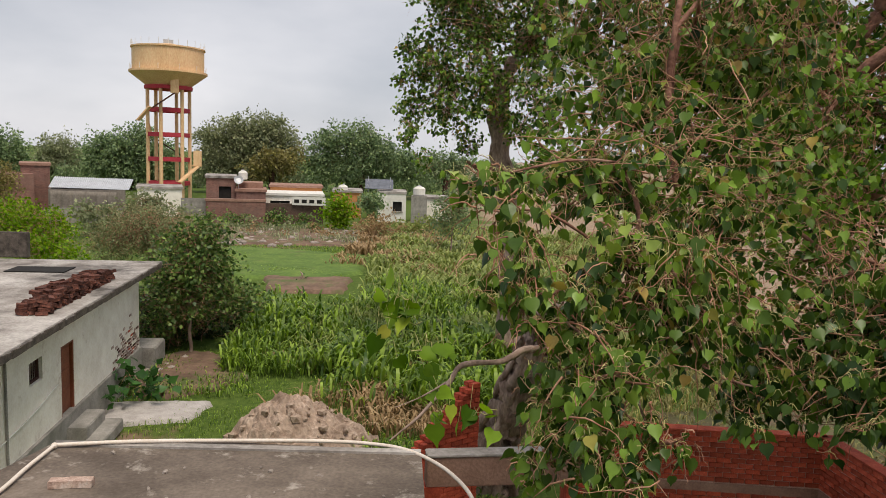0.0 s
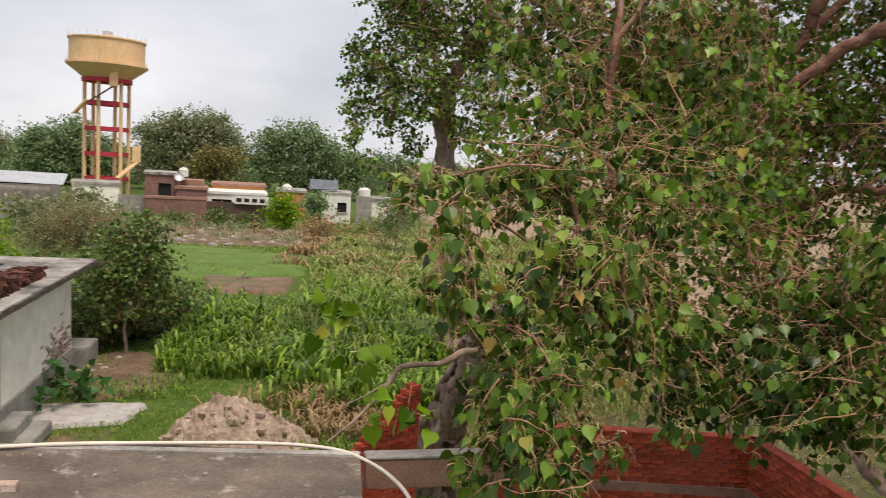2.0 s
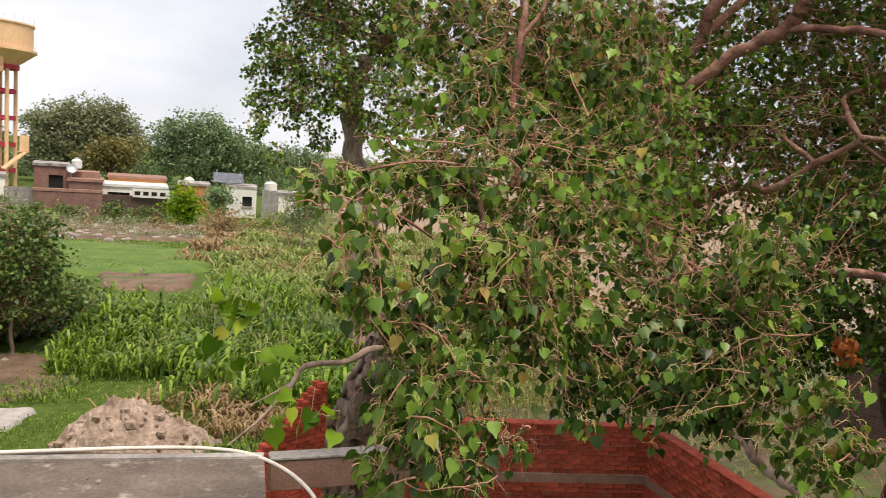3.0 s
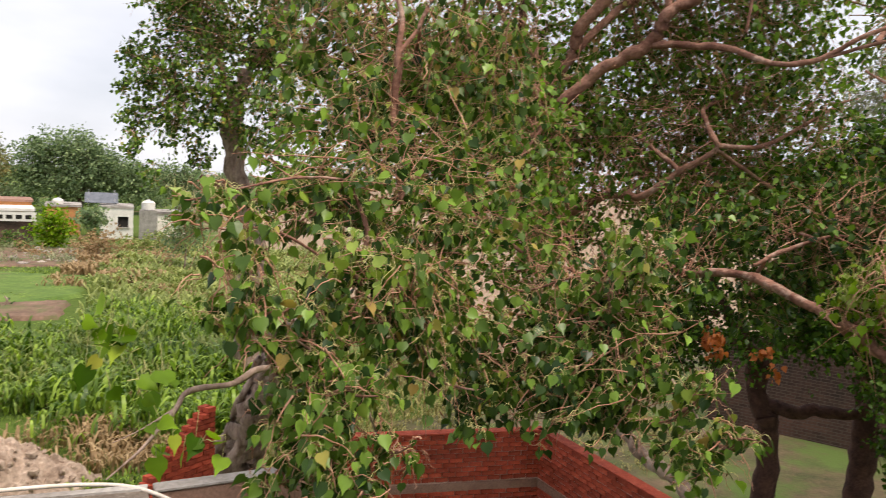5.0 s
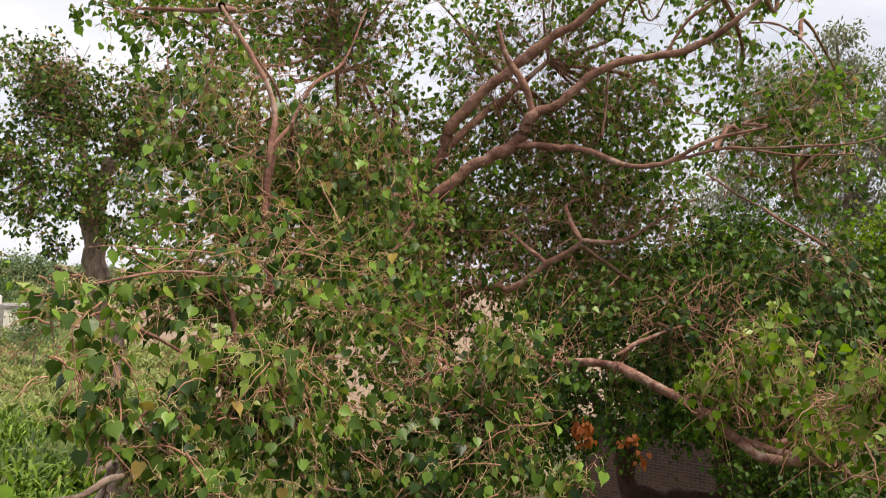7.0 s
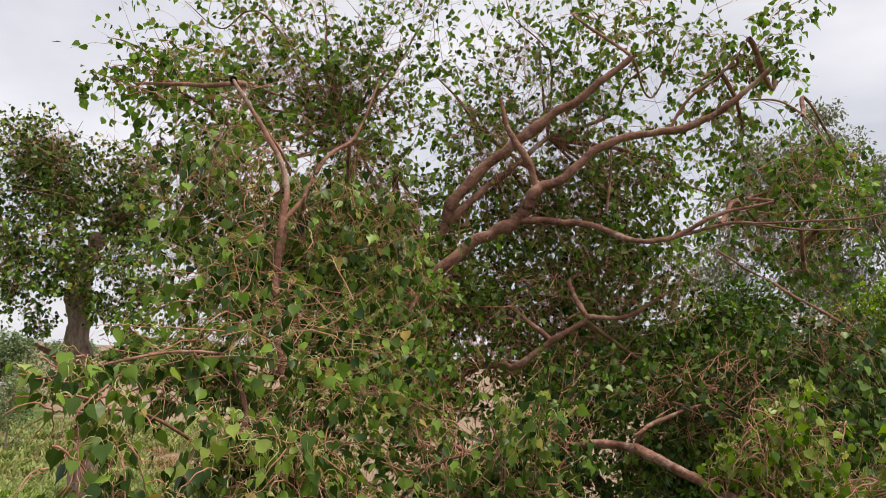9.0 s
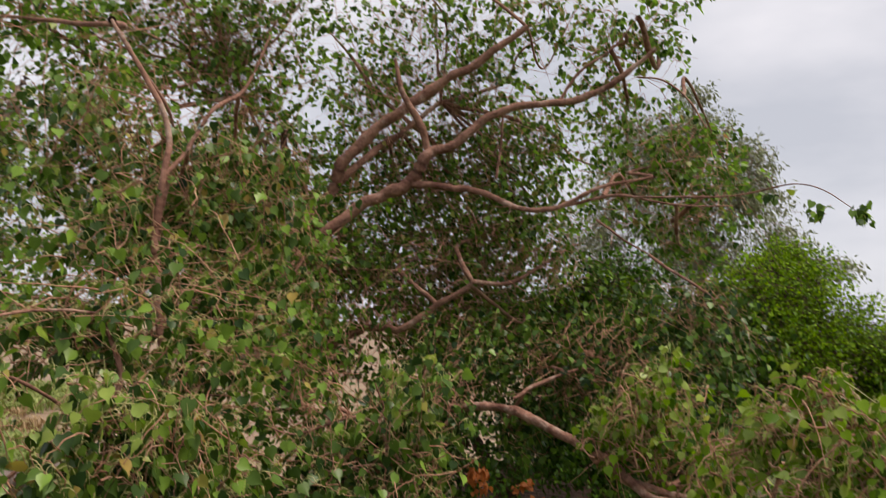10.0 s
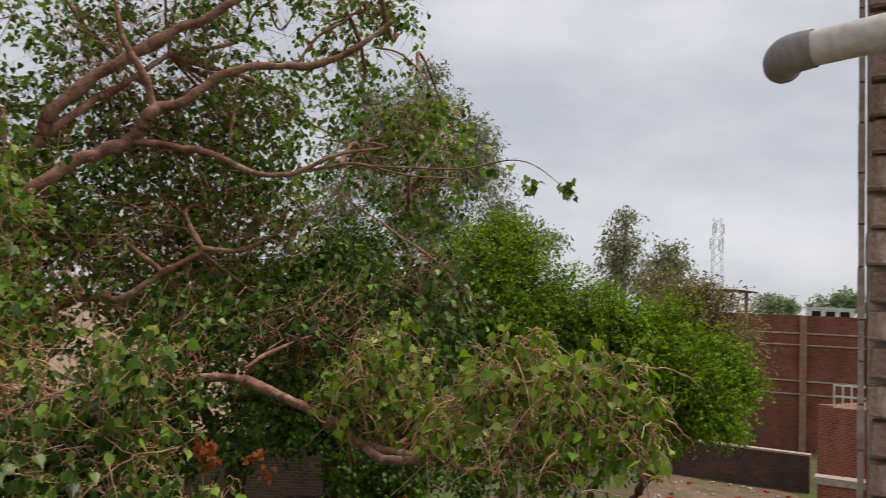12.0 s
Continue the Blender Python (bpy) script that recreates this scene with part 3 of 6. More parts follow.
def make_heap():
    rng = np.random.default_rng(5)
    bm = bmesh.new()
    n, rings = 96, 34
    c = Vector((-3.06, 16.33, 0.00))
    grid = []
    for j in range(rings + 1):
        u = j / rings
        row = []
        for i in range(n):
            a = 2 * math.pi * i / n
            x, y = 1.72 * u * math.cos(a), 1.15 * u * math.sin(a)
            q = Vector((x * 1.4, y * 1.4, 2.2))
            h = (1.12 - 0.3 * max(0, x / 1.72)) * max(0, 1 - u ** 1.9) + 0.3 * noise.noise(q * 1.1) * (1 - u) + 0.24 * (0.45 - abs(noise.noise(q * 2.6))) * (1 - u * 0.5) + 0.1 * noise.noise(q * 7) + 0.05 * noise.noise(q * 15)
            row.append(bm.verts.new((c.x + x * (1 + 0.12 * noise.noise(q)), c.y + y, h - 0.08)))
        grid.append(row)
    for a, b in zip(grid, grid[1:]):
        for i in range(n):
            bm.faces.new((a[i], a[(i + 1) % n], b[(i + 1) % n], b[i]))
    bmesh.ops.remove_doubles(bm, verts=bm.verts, dist=0.002)
    heap = thing("sand_heap", "tall heap of damp pale brown sandy earth", "sand heap")
    part("mound", bm, M_SAND, heap)
    for k in range(80):
        a, u = rng.uniform(0, 6.28), rng.uniform(0.25, 1.08)
        bm = bmesh.new()
        bmesh.ops.create_icosphere(bm, subdivisions=1, radius=rng.uniform(0.03, 0.15) * rng.uniform(0.6, 1.0))
        for v in bm.verts:
            v.co *= rng.uniform(0.6, 1.25)
        ob = part("clod", bm, M_SAND, heap)
        ob.location = (c.x + 1.72 * u * math.cos(a), c.y + 1.15 * u * math.sin(a), max(0.02, (1.12 - 0.3 * max(0, u * math.cos(a))) * (1 - u ** 1.9)))


make_heap()


# ---- near roof slab, its pipe and loose bricks ----
def prism(points, z0, z1, bm=None):
    bm = bm or bmesh.new()
    a = [bm.verts.new((p[0], p[1], z0)) for p in points]
    b = [bm.verts.new((p[0], p[1], z1)) for p in points]
    k = len(points)
    bm.faces.new(b)
    bm.faces.new(list(reversed(a)))
    for i in range(k):
        bm.faces.new((a[i], a[(i + 1) % k], b[(i + 1) % k], b[i]))
    bmesh.ops.recalc_face_normals(bm, faces=bm.faces)
    return bm


SLAB_Z = 3.3
near_house = thing("near_building", "low plastered building with a bare weathered concrete roof slab", "building")
slab_outline = [(-4.11, 7.91, 3.30), (-2.19, 8.09, 3.30), (-0.16, 8.02, 3.30), (-0.09, 6.87, 3.30), (-0.15, 1.6), (-3.6, 1.6), (-4.27, 7.16, 3.30)]
part("roof_slab", prism(slab_outline, SLAB_Z - 0.14, SLAB_Z), M_CONCRETE, near_house, "grey concrete roof slab with pale worn streaks")
part("wall", prism([(-3.85, 7.6), (-0.35, 7.6), (-0.35, 1.7), (-3.5, 1.7)], -0.1, SLAB_Z - 0.14), M_BRICKWALL, near_house)
# raised mortar rim along the open edges
part("rim", prism([(-4.11, 7.91, 3.30), (-0.16, 8.02, 3.30), (-0.17, 7.91, 3.30), (-4.04, 7.80, 3.30)], SLAB_Z, SLAB_Z + 0.025), M_ROOF, near_house)



def pipe(name, points, r, material, label, n=10, parent=None):
    v, f = tube_arrays(smooth_path([(*p, r) for p in points], 8), n)
    ob = quads_mesh(name, v, f, material, parent, smooth=True)
    return ob


water_pipe = thing("water_pipe", "long cream plastic water pipe lying along the roof edge", "pipe")
pipe("short_run", [(-4.01, 6.22, 3.34), (-3.96, 6.64, 3.34), (-4.00, 7.17, 3.34), (-4.02, 7.73, 3.34)], 0.021, M_PIPE, "", parent=water_pipe)
pipe("long_run", [(-4.02, 7.74, 3.34), (-3.17, 7.90, 3.35), (-2.18, 8.04, 3.34), (-1.32, 8.11, 3.34), (-0.76, 8.14, 3.32), (-0.32, 7.99, 3.32), (0.06, 7.70, 3.27), (0.32, 7.29, 3.21), (0.44, 6.89, 3.13)], 0.021, M_PIPE, "", parent=water_pipe)
bm = bmesh.new()
bmesh.ops.create_uvsphere(bm, u_segments=12, v_segments=8, radius=0.034)
e = part("elbow", bm, M_PIPE, water_pipe, smooth=True)
e.location = (-4.02, 7.72, 3.34)


def brick_mesh(name, material, l=0.225, w=0.108, h=0.072, seed=2):
    rng = random.Random(seed)
    bm = box(l, w, h, bevel=0.004)
    for v in bm.verts:
        v.co += Vector((rng.uniform(-1, 1), rng.uniform(-1, 1), rng.uniform(-1, 1))) * 0.003
    me = bpy.data.meshes.new(name)
    bm.to_mesh(me)
    bm.free()
    me.materials.append(material)
    return me


ME_BRICK = brick_mesh("brick", M_BRICK)
ME_BRICK_OLD = brick_mesh("brick", M_BRICK_OLD, seed=4)
ME_BRICK_PALE = brick_mesh("brick", M_BRICK_PALE, seed=6)
for p, turn in (((-3.50, 6.84, 3.30), 12), ((-3.34, 6.87, 3.30), 8)):
    b = tagged(new("brick", ME_BRICK_PALE), "loose dusty brick lying on the roof slab", "brick", group="loose bricks on the slab")
    b.matrix_basis = pose(p[0], p[1], SLAB_Z, 0, 0, turn)
rr = random.Random(8)
for k in range(16):
    bm = bmesh.new()
    bmesh.ops.create_icosphere(bm, subdivisions=1, radius=rr.uniform(0.012, 0.035))
    for v in bm.verts:
        v.co *= rr.uniform(0.6, 1.1)
    s = tagged(part("pebble", bm, M_STONE), "small stone chip on the roof slab", "stone", group="chips on the slab")
    s.location = (rr.uniform(-3.6, -0.4), rr.uniform(6.3, 7.8), SLAB_Z + 0.012)


rr = random.Random(17)
ME_STONES = []
for k in range(4):
    bm = bmesh.new()
    bmesh.ops.create_icosphere(bm, subdivisions=1, radius=1.0)
    for v in bm.verts:
        v.co *= rr.uniform(0.65, 1.15)
    me = bpy.data.meshes.new("stone")
    bm.to_mesh(me)
    bm.free()
    me.materials.append(M_STONE)
    ME_STONES.append(me)
bank_a, bank_b = (-16.15, 53.57, 0.00), (-6.24, 60.00, 0.00)
for k in range(90):
    u = rr.random()
    p = Vector(bank_a).lerp(Vector(bank_b), u) + Vector((rr.uniform(-1, 1), rr.uniform(-5, 6), 0))
    o = tagged(new("stone", ME_STONES[k % 4]), "rough stone on the rubble bank", "stone", group="stones on the bank")
    sz = rr.uniform(0.12, 0.42)
    o.matrix_basis = pose(p.x, p.y, 0.12, 0, 0, rr.uniform(0, 360)) @ Matrix.Diagonal((sz, sz, sz * 0.6, 1))
yard_a, yard_b = (-8.42, 18.82, 0.00), (-8.25, 22.74, 0.00)
for k in range(34):
    p = Vector(yard_a).lerp(Vector(yard_b), rr.random()) + Vector((rr.uniform(-0.5, 0.5), rr.uniform(-0.5, 0.5), 0))
    o = tagged(new("stone", ME_STONES[k % 4]), "broken stone in the yard by the house", "stone", group="stones in the yard")
    sz = rr.uniform(0.05, 0.16)
    o.matrix_basis = pose(p.x, p.y, 0.05, 0, 0, rr.uniform(0, 360)) @ Matrix.Diagonal((sz, sz, sz * 0.7, 1))


for k in range(70):
    o = tagged(new("stone", ME_STONES[k % 4]), "pale broken stone on the littered ground", "stone", group="rubble below the dark wall")
    sz = rr.uniform(0.05, 0.17)
    o.matrix_basis = pose(rr.uniform(20, 32), rr.uniform(4.2, 8.8), 0.16, 0, 0, rr.uniform(0, 360)) @ Matrix.Diagonal((sz, sz, sz * 0.7, 1))
for k in range(40):
    b = tagged(new("brick", ME_BRICK if k % 3 else ME_BRICK_PALE), "stray brick on the littered ground", "brick", group="stray bricks below the dark wall")
    b.matrix_basis = pose(rr.uniform(22, 32), rr.uniform(4.2, 8.6), 0.16, rr.uniform(-8, 8), rr.uniform(-8, 8), rr.uniform(0, 360))


# ---- terrace where the camera stands, and the brick pier with the drain pipe ----
tagged(part("terrace_floor", box(9, 6, 0.2, (1.5, -2.2, 4.75)), M_CONCRETE), "bare concrete terrace floor", "floor", kind="structure")
tagged(part("terrace_wall", prism([(-2.8, -5.0), (5.8, -5.0), (5.8, 0.6), (-2.8, 0.6)], -0.1, 4.75), M_LIME), "plain wall that carries the terrace", "wall", kind="structure")
tagged(part("house_wall", box(9, 0.25, 4.0, (1.5, -5.0, 4.95)), M_LIME), "plain whitewashed wall behind the terrace", "wall", kind="structure")

pier_at = Vector((2.04, 0.48, 6.74))
pier = thing("brick_pier", "rough brick pier with crumbling plaster on its edge", "pier", at=(pier_at.x, pier_at.y, 4.95), turn=-86.5)
part("core", box(0.36, 0.36, 4.2, (0.205, 0.2, 0)), M_MORTAR, pier)
bm = bmesh.new()
rr = random.Random(4)
z = 0.0
while z < 4.15:
    h = rr.uniform(0.07, 0.13)
    bm2 = box(rr.uniform(0.012, 0.017), 0.36, h - 0.004, (0.012, 0.2, z), bm=bm)
    z += h
part("plaster_edge", bm, M_MORTAR, pier, "pale crumbling plaster edge")
for c in range(48):
    zc = 0.012 + c * 0.087
    for k, (xa, la) in enumerate(((0.03, 0.225), (0.27, 0.115)) if c % 2 else ((0.024, 0.115), (0.148, 0.225))):
        b = new("brick", ME_BRICK_PALE)
        b.parent = pier
        b.matrix_basis = pose(xa + la / 2 + rr.uniform(-0.003, 0.004), 0.06 - 0.048 + rr.uniform(-0.008, 0.006), zc, rr.uniform(-2, 2), 0, rr.uniform(-2, 2)) @ Matrix.Diagonal((la / 0.225, 1, rr.uniform(0.95, 1.12), 1))

drain = thing("drain_pipe", "pale PVC drain pipe with a grey elbow turned downwards", "pipe")
pipe("tube", [(1.746, 0.541, 7.145), (1.73, 0.476, 7.147), (1.722, 0.407, 7.152), (1.729, 0.319, 7.164), (1.775, 0.19, 7.195)], 0.038, M_PVC, "", 24, drain)
elbow_line = [(1.746, 0.539, 7.145), (1.752, 0.566, 7.144), (1.767, 0.591, 7.144), (1.801, 0.608, 7.144), (1.842, 0.616, 7.146)]
v, f = tube_arrays(smooth_path([(*p, r) for p, r in zip(elbow_line, (0.041, 0.0425, 0.043, 0.043, 0.042))], 6), 28)
pipe("bracket", [(1.723, 0.415, 7.147), (1.946, 0.423, 7.223), (2.168, 0.431, 7.298)], 0.012, M_STEEL, "", 8, drain)
quads_mesh("elbow", v, f, M_ELBOW, drain, "grey PVC elbow", smooth=True)

# ---- red brick enclosure ----
def brick_wall(name, p0, p1, z0, z1, label, thick=0.22, near=(0, 300), both=False, band=None, seed=1, rake=None, top_rows=14):
    """Bricks laid on a mortar core from p0 to p1; the upper courses are separate pieces, the rest is joined."""
    rng = random.Random(seed)
    a, b = Vector((p0[0], p0[1], 0)), Vector((p1[0], p1[1], 0))
    run = (b - a).length
    turn = math.degrees(math.atan2(b.y - a.y, b.x - a.x))
    wall = thing(name, label, "brick wall", at=(a.x, a.y, z0), turn=turn)
    rows = int((z1 - z0) / 0.083)
    if rake is None:
        part("core", box(run, thick - 0.03, rows * 0.083 - 0.01, (run / 2, 0, 0)), M_MORTAR_RED, wall)
    rest = bmesh.new()
    count = 0
    for r in range(rows):
        zc = r * 0.083
        end = run if rake is None else rake(r, rows, run)
        if band and band[0] < z0 + zc < band[1]:
            continue
        for side in ((-1, 1) if both else (-1,)):
            x = 0.0 if r % 2 else -0.115
            while x < end - 0.03:
                l = 0.225
                xs, xe = max(0, x), min(end, x + l)
                if xe - xs > 0.05:
                    y = side * (thick / 2 - 0.05) + rng.uniform(-0.009, 0.006)
                    m = pose((xs + xe) / 2, y, zc, rng.uniform(-2.5, 2.5), rng.uniform(-0.8, 0.8), rng.uniform(-1.5, 1.5)) @ Matrix.Diagonal(((xe - xs) / 0.225 * 0.985, 1, rng.uniform(0.95, 1.04), 1))
                    if rows - r <= top_rows and count < near[1]:
                        o = new("brick", ME_BRICK)
                        o.parent = wall
                        o.matrix_basis = m
                        count += 1
                    else:
                        bmesh.ops.create_cube(rest, size=1, matrix=m @ Matrix.Translation((0, 0, 0.036)) @ Matrix.Diagonal((0.225, 0.108, 0.072, 1)))
                x += l + 0.012
    if len(rest.verts):
        lo = part("lower_bricks", rest, M_BRICK, wall)
        lo["kind"] = "stuff"
    else:
        rest.free()
    if band:
        part("concrete_band", box(run, thick - 0.004, band[1] - band[0], (run / 2, 0, band[0] - z0 + 0.02)), M_PLASTER, wall, "grey concrete band")
    if rake is None:
        part("coping", box(run + 0.02, thick + 0.01, 0.03, (run / 2, 0, rows * 0.083 - 0.008), 0.006), M_BRICK, wall, "brick-dusted mortar top")
    return wall


RED_TOP = 2.3
corner = (6.29, 11.89, 2.30)
west_end = (3.43, 12.11, 2.30)
away = (Vector(west_end) - Vector(corner)).normalized()
west_far = Vector(corner) + away * 4.1
brick_wall("back_wall", west_far, corner, 0.0, RED_TOP, "fresh red brick wall of an unroofed room", band=(1.2, 1.36), seed=3)
near_end = Vector(corner) + (Vector((6.59, 9.09, 2.30)) - Vector(corner)).normalized() * 4.2
brick_wall("side_wall", corner, near_end, 0.0, RED_TOP, "red brick side wall with a grey concrete band", band=(1.2, 1.36), seed=5, top_rows=11)
rake_foot = Vector((-0.33, 11.60, 1.91))
rake_top = Vector((0.63, 12.38, 2.56))
brick_wall("stepped_wall", rake_top, rake_foot, 0.0, 2.85, "unfinished red brick wall racked back in steps",
           rake=lambda r, n, run: run * max(0.12, min(1.0, (n - r) / 12 + 0.05)), both=True, seed=7, top_rows=14)
beam_l, beam_r = (-0.09, 7.96, 3.30), (0.96, 8.12, 3.30)
run = Vector(beam_r) - Vector(beam_l)
lintel = thing("lintel_beam", "plastered lintel beam with pale mortar on top", "beam", at=beam_l, turn=math.degrees(math.atan2(run.y, run.x)))
part("beam", box(1.9, 0.2, 0.34, (0.95, 0.1, -0.39), 0.01), M_PLASTER, lintel)
part("top_mortar", box(1.9, 0.23, 0.025, (0.95, 0.1, -0.05), 0.008), M_ROOF, lintel)
part("post", box(0.23, 0.23, 2.95, (1.7, 0.1, -3.34)), M_BRICK, lintel)
part("end_post", box(0.2, 0.2, 2.95, (0.05, 0.1, -3.34)), M_BRICK, lintel)


# ---- white house ----
HR = 3.1
r_far, r_near = Vector((-8.40, 22.64, 3.10)), Vector((-7.02, 11.88, 3.10))
hd = (r_far - r_near).normalized()
h_turn = math.degrees(math.atan2(hd.y, hd.x))
house = thing("white_house", "single-storey limewashed house with a flat concrete roof and flaking plaster", "house", at=(r_near.x, r_near.y, 0), turn=h_turn)
HL = (r_far - r_near).length
# local x runs along the eaves, local y away from the yard
SET = 0.42
X0, X1 = -4.5, 9.82


def wall_with_holes(x0, x1, z0, z1, y, thick, holes):
    bm = bmesh.new()
    xs = sorted({x0, x1, *[h[0] for h in holes], *[h[1] for h in holes]})
    zs = sorted({z0, z1, *[h[2] for h in holes], *[h[3] for h in holes]})
    for a, b in zip(xs, xs[1:]):
        for c, d in zip(zs, zs[1:]):
            if any(h[0] <= a and b <= h[1] and h[2] <= c and d <= h[3] for h in holes):
                continue
            box(b - a, thick, d - c, ((a + b) / 2, y, c), bm=bm)
    bmesh.ops.remove_doubles(bm, verts=bm.verts, dist=0.0005)
    return bm


DOOR_X = (3.76, 4.52)
WIN_X = (2.15, 2.78)
FLOOR = 0.75
part("front_wall", wall_with_holes(X0, X1, FLOOR, HR - 0.12, SET + 0.12, 0.24, [(*DOOR_X, FLOOR, 2.27), (*WIN_X, 1.9, 2.36)]), M_LIME, house)
part("end_wall", box(0.24, 6.0, HR - FLOOR - 0.12, (X1 - 0.12, SET + 3.24, FLOOR)), M_LIME, house)
part("plinth", box(X1 - X0 + 0.1, 6.4, FLOOR + 0.1, ((X0 + X1) / 2, SET + 3.13, -0.1)), M_PLINTH, house)
part("roof", box(HL + 5.2, 7.0, 0.13, (HL / 2 - 2.55, 3.5, HR - 0.13), 0.01), M_ROOF, house, "bleached concrete roof slab with dark stains")
ee = bmesh.new()
rr = random.Random(31)
for k in range(90):
    box(0.175, rr.uniform(0.02, 0.06), rr.uniform(0.1, 0.15), (-4.9 + k * 0.174, -0.005, HR - rr.uniform(0.155, 0.165)), bm=ee)
part("roof_edge", ee, M_EDGE, house, "dark crumbling roof edge")
part("dark_backing", box(X1 - X0 - 0.4, 0.1, 2.4, ((X0 + X1) / 2, SET + 2.0, 0.5)), M_DARK, house)
d = part("door", box(DOOR_X[1] - DOOR_X[0] - 0.1, 0.05, 1.46, (sum(DOOR_X) / 2, SET + 0.1, FLOOR + 0.01), 0.005), M_DOOR, house, "rust-red painted wooden door")
for k in range(3):
    part("panel", box(0.5, 0.02, 0.38, (sum(DOOR_X) / 2, SET + 0.068, FLOOR + 0.1 + k * 0.46), 0.006), M_DOOR, d)
fr = bmesh.new()
for x in (DOOR_X[0] + 0.025, DOOR_X[1] - 0.025):
    box(0.05, 0.1, 1.52, (x, SET + 0.06, FLOOR), bm=fr)
box(0.66, 0.1, 0.05, (sum(DOOR_X) / 2, SET + 0.06, 2.22), bm=fr)
part("door_frame", fr, M_DOOR, house)
w = part("window", wall_with_holes(*WIN_X, 1.9, 2.36, SET + 0.1, 0.06, [(WIN_X[0] + 0.04, WIN_X[1] - 0.04, 1.94, 2.32)]), M_BARK_DARK, house, "small dark barred window")
for k in range(5):
    part("bar", box(0.012, 0.012, 0.4, (WIN_X[0] + 0.11 + k * 0.1, SET + 0.08, 1.93)), M_BARK_DARK, w)
steps = bmesh.new()
box(1.25, 0.42, 0.52, (sum(DOOR_X) / 2 + 0.3, SET - 0.26, -0.02), 0.02, bm=steps)
box(1.45, 0.4, 0.27, (sum(DOOR_X) / 2 + 0.3, SET - 0.64, -0.02), 0.02, bm=steps)
part("doorstep", steps, M_PLINTH, house, "two worn concrete steps")
part("platform", box(1.3, 1.4, 0.72, (X1 + 0.75, SET + 0.3, -0.05), 0.03), M_PLINTH, house, "low plastered ledge at the corner")
# exposed bricks where the plaster has fallen
rr = random.Random(12)
for k in range(170):
    x = rr.gauss(8.7, 0.7)
    z = 0.78 + abs(rr.gauss(0, 0.36))
    if x < X1 - 0.15 and z < 1.9:
        o = new("brick", (ME_BRICK_OLD, ME_BRICK, ME_BRICK_PALE, ME_BRICK_PALE)[rr.randrange(4)])
        o.parent = house
        o.matrix_basis = pose(round(x / 0.235) * 0.235 + 0.1 * (int(z / 0.083) % 2), SET + 0.0515, int(z / 0.083) * 0.083, 0, 0, 0)
# conduit along the front wall
pipe("conduit", [(X0, SET - 0.02, 1.05), (1.5, SET - 0.02, 1.3), (3.5, SET - 0.02, 1.55)], 0.014, M_WHITE, "", 8, house)
pipe("drain", [(1.08, SET - 0.03, 0.1), (1.08, SET - 0.03, 1.5), (1.08, SET - 0.03, 2.95)], 0.025, M_PLINTH, "", 8, house)
part("white_strip", box(6.5, 0.05, 0.02, (4.0, 3.3, HR), rz=12), M_WHITE, house)
part("hatch", box(0.9, 1.5, 0.03, (HL - 2.0, 2.7, HR)), M_DARK, house, "near-black pad painted as the shade of a roof opening")

# stacked old bricks along the eaves
stack = thing("brick_stack", "long heap of weathered dark red bricks on the roof", "brick stack", at=(r_near.x, r_near.y, HR), turn=h_turn)
rr = random.Random(21)
n_b = 0
for layer in range(6):
    for k in range(26):
        for row in range(3):
            u = k / 25
            top = 5 if 0.08 < u < 0.5 else (3 if u < 0.62 else (5 if 0.7 < u < 0.95 else 2))
            if layer > top - (row == 2) or (layer > 2 and rr.random() < 0.22) or n_b >= 300:
                continue
            o = new("brick", ME_BRICK_OLD)
            o.parent = stack
            o.matrix_basis = pose(3.1 + 4.4 * u + rr.uniform(-0.05, 0.05), 0.5 + row * 0.19 + rr.uniform(-0.03, 0.03), layer * 0.078 + 0.002, rr.uniform(-16, 16), rr.uniform(-16, 16), 90 + rr.gauss(0, 38))
            n_b += 1
# parapet block on the far roof corner
pp = Vector((-12.84, 22.48, 3.10))
para = thing("roof_parapet", "short dark mouldy parapet wall on the roof", "parapet", at=(pp.x, pp.y, HR), turn=h_turn + 90)
part("wall", box(1.6, 0.25, 0.75, (0.3, 0, 0), 0.02), M_EDGE, para)


# ---- water tower ----
tc_ = (-35.63, 98.77, 0.42)
tower = thing("water_tower", "cream-yellow overhead water tank on a tall frame with crimson beams", "water tower", at=(tc_[0], tc_[1], 0), turn=20)
part("tank", lathe([(2.7, 14.2), (4.75, 15.75), (4.75, 16.0), (4.35, 16.0), (4.35, 18.75), (4.5, 18.75), (4.5, 18.92), (4.2, 18.95), (0.5, 19.5)], 40), M_TANK, tower, "cream-yellow painted concrete tank")
part("hatch_box", box(1.2, 1.2, 0.5, (0, 0, 19.45)), M_STEEL, tower)
part("soffit_ring", lathe([(2.9, 13.75), (2.95, 14.2)], 32), M_REDBEAM, tower, "crimson ring beam")
for ang in (188, 248, 308, 8, 68, 128):
    part("leg", lathe([(0.24, 0), (0.22, 13.8)], 14), M_TANK, tower, smooth=False).location = (2.55 * math.cos(radians(ang)), 2.55 * math.sin(radians(ang)), 0)
for zb in (1.7, 4.75, 7.85, 10.95):
    for ang in (188, 248, 308, 8, 68, 128):
        a = Vector((2.55 * math.cos(radians(ang)), 2.55 * math.sin(radians(ang)), 0))
        b = Vector((2.55 * math.cos(radians(ang + 60)), 2.55 * math.sin(radians(ang + 60)), 0))
        m = (a + b) / 2
        part("beam", box((b - a).length, 0.26, 0.52, (m.x, m.y, zb), rz=math.degrees(math.atan2(b.y - a.y, b.x - a.x))), M_REDBEAM, tower)


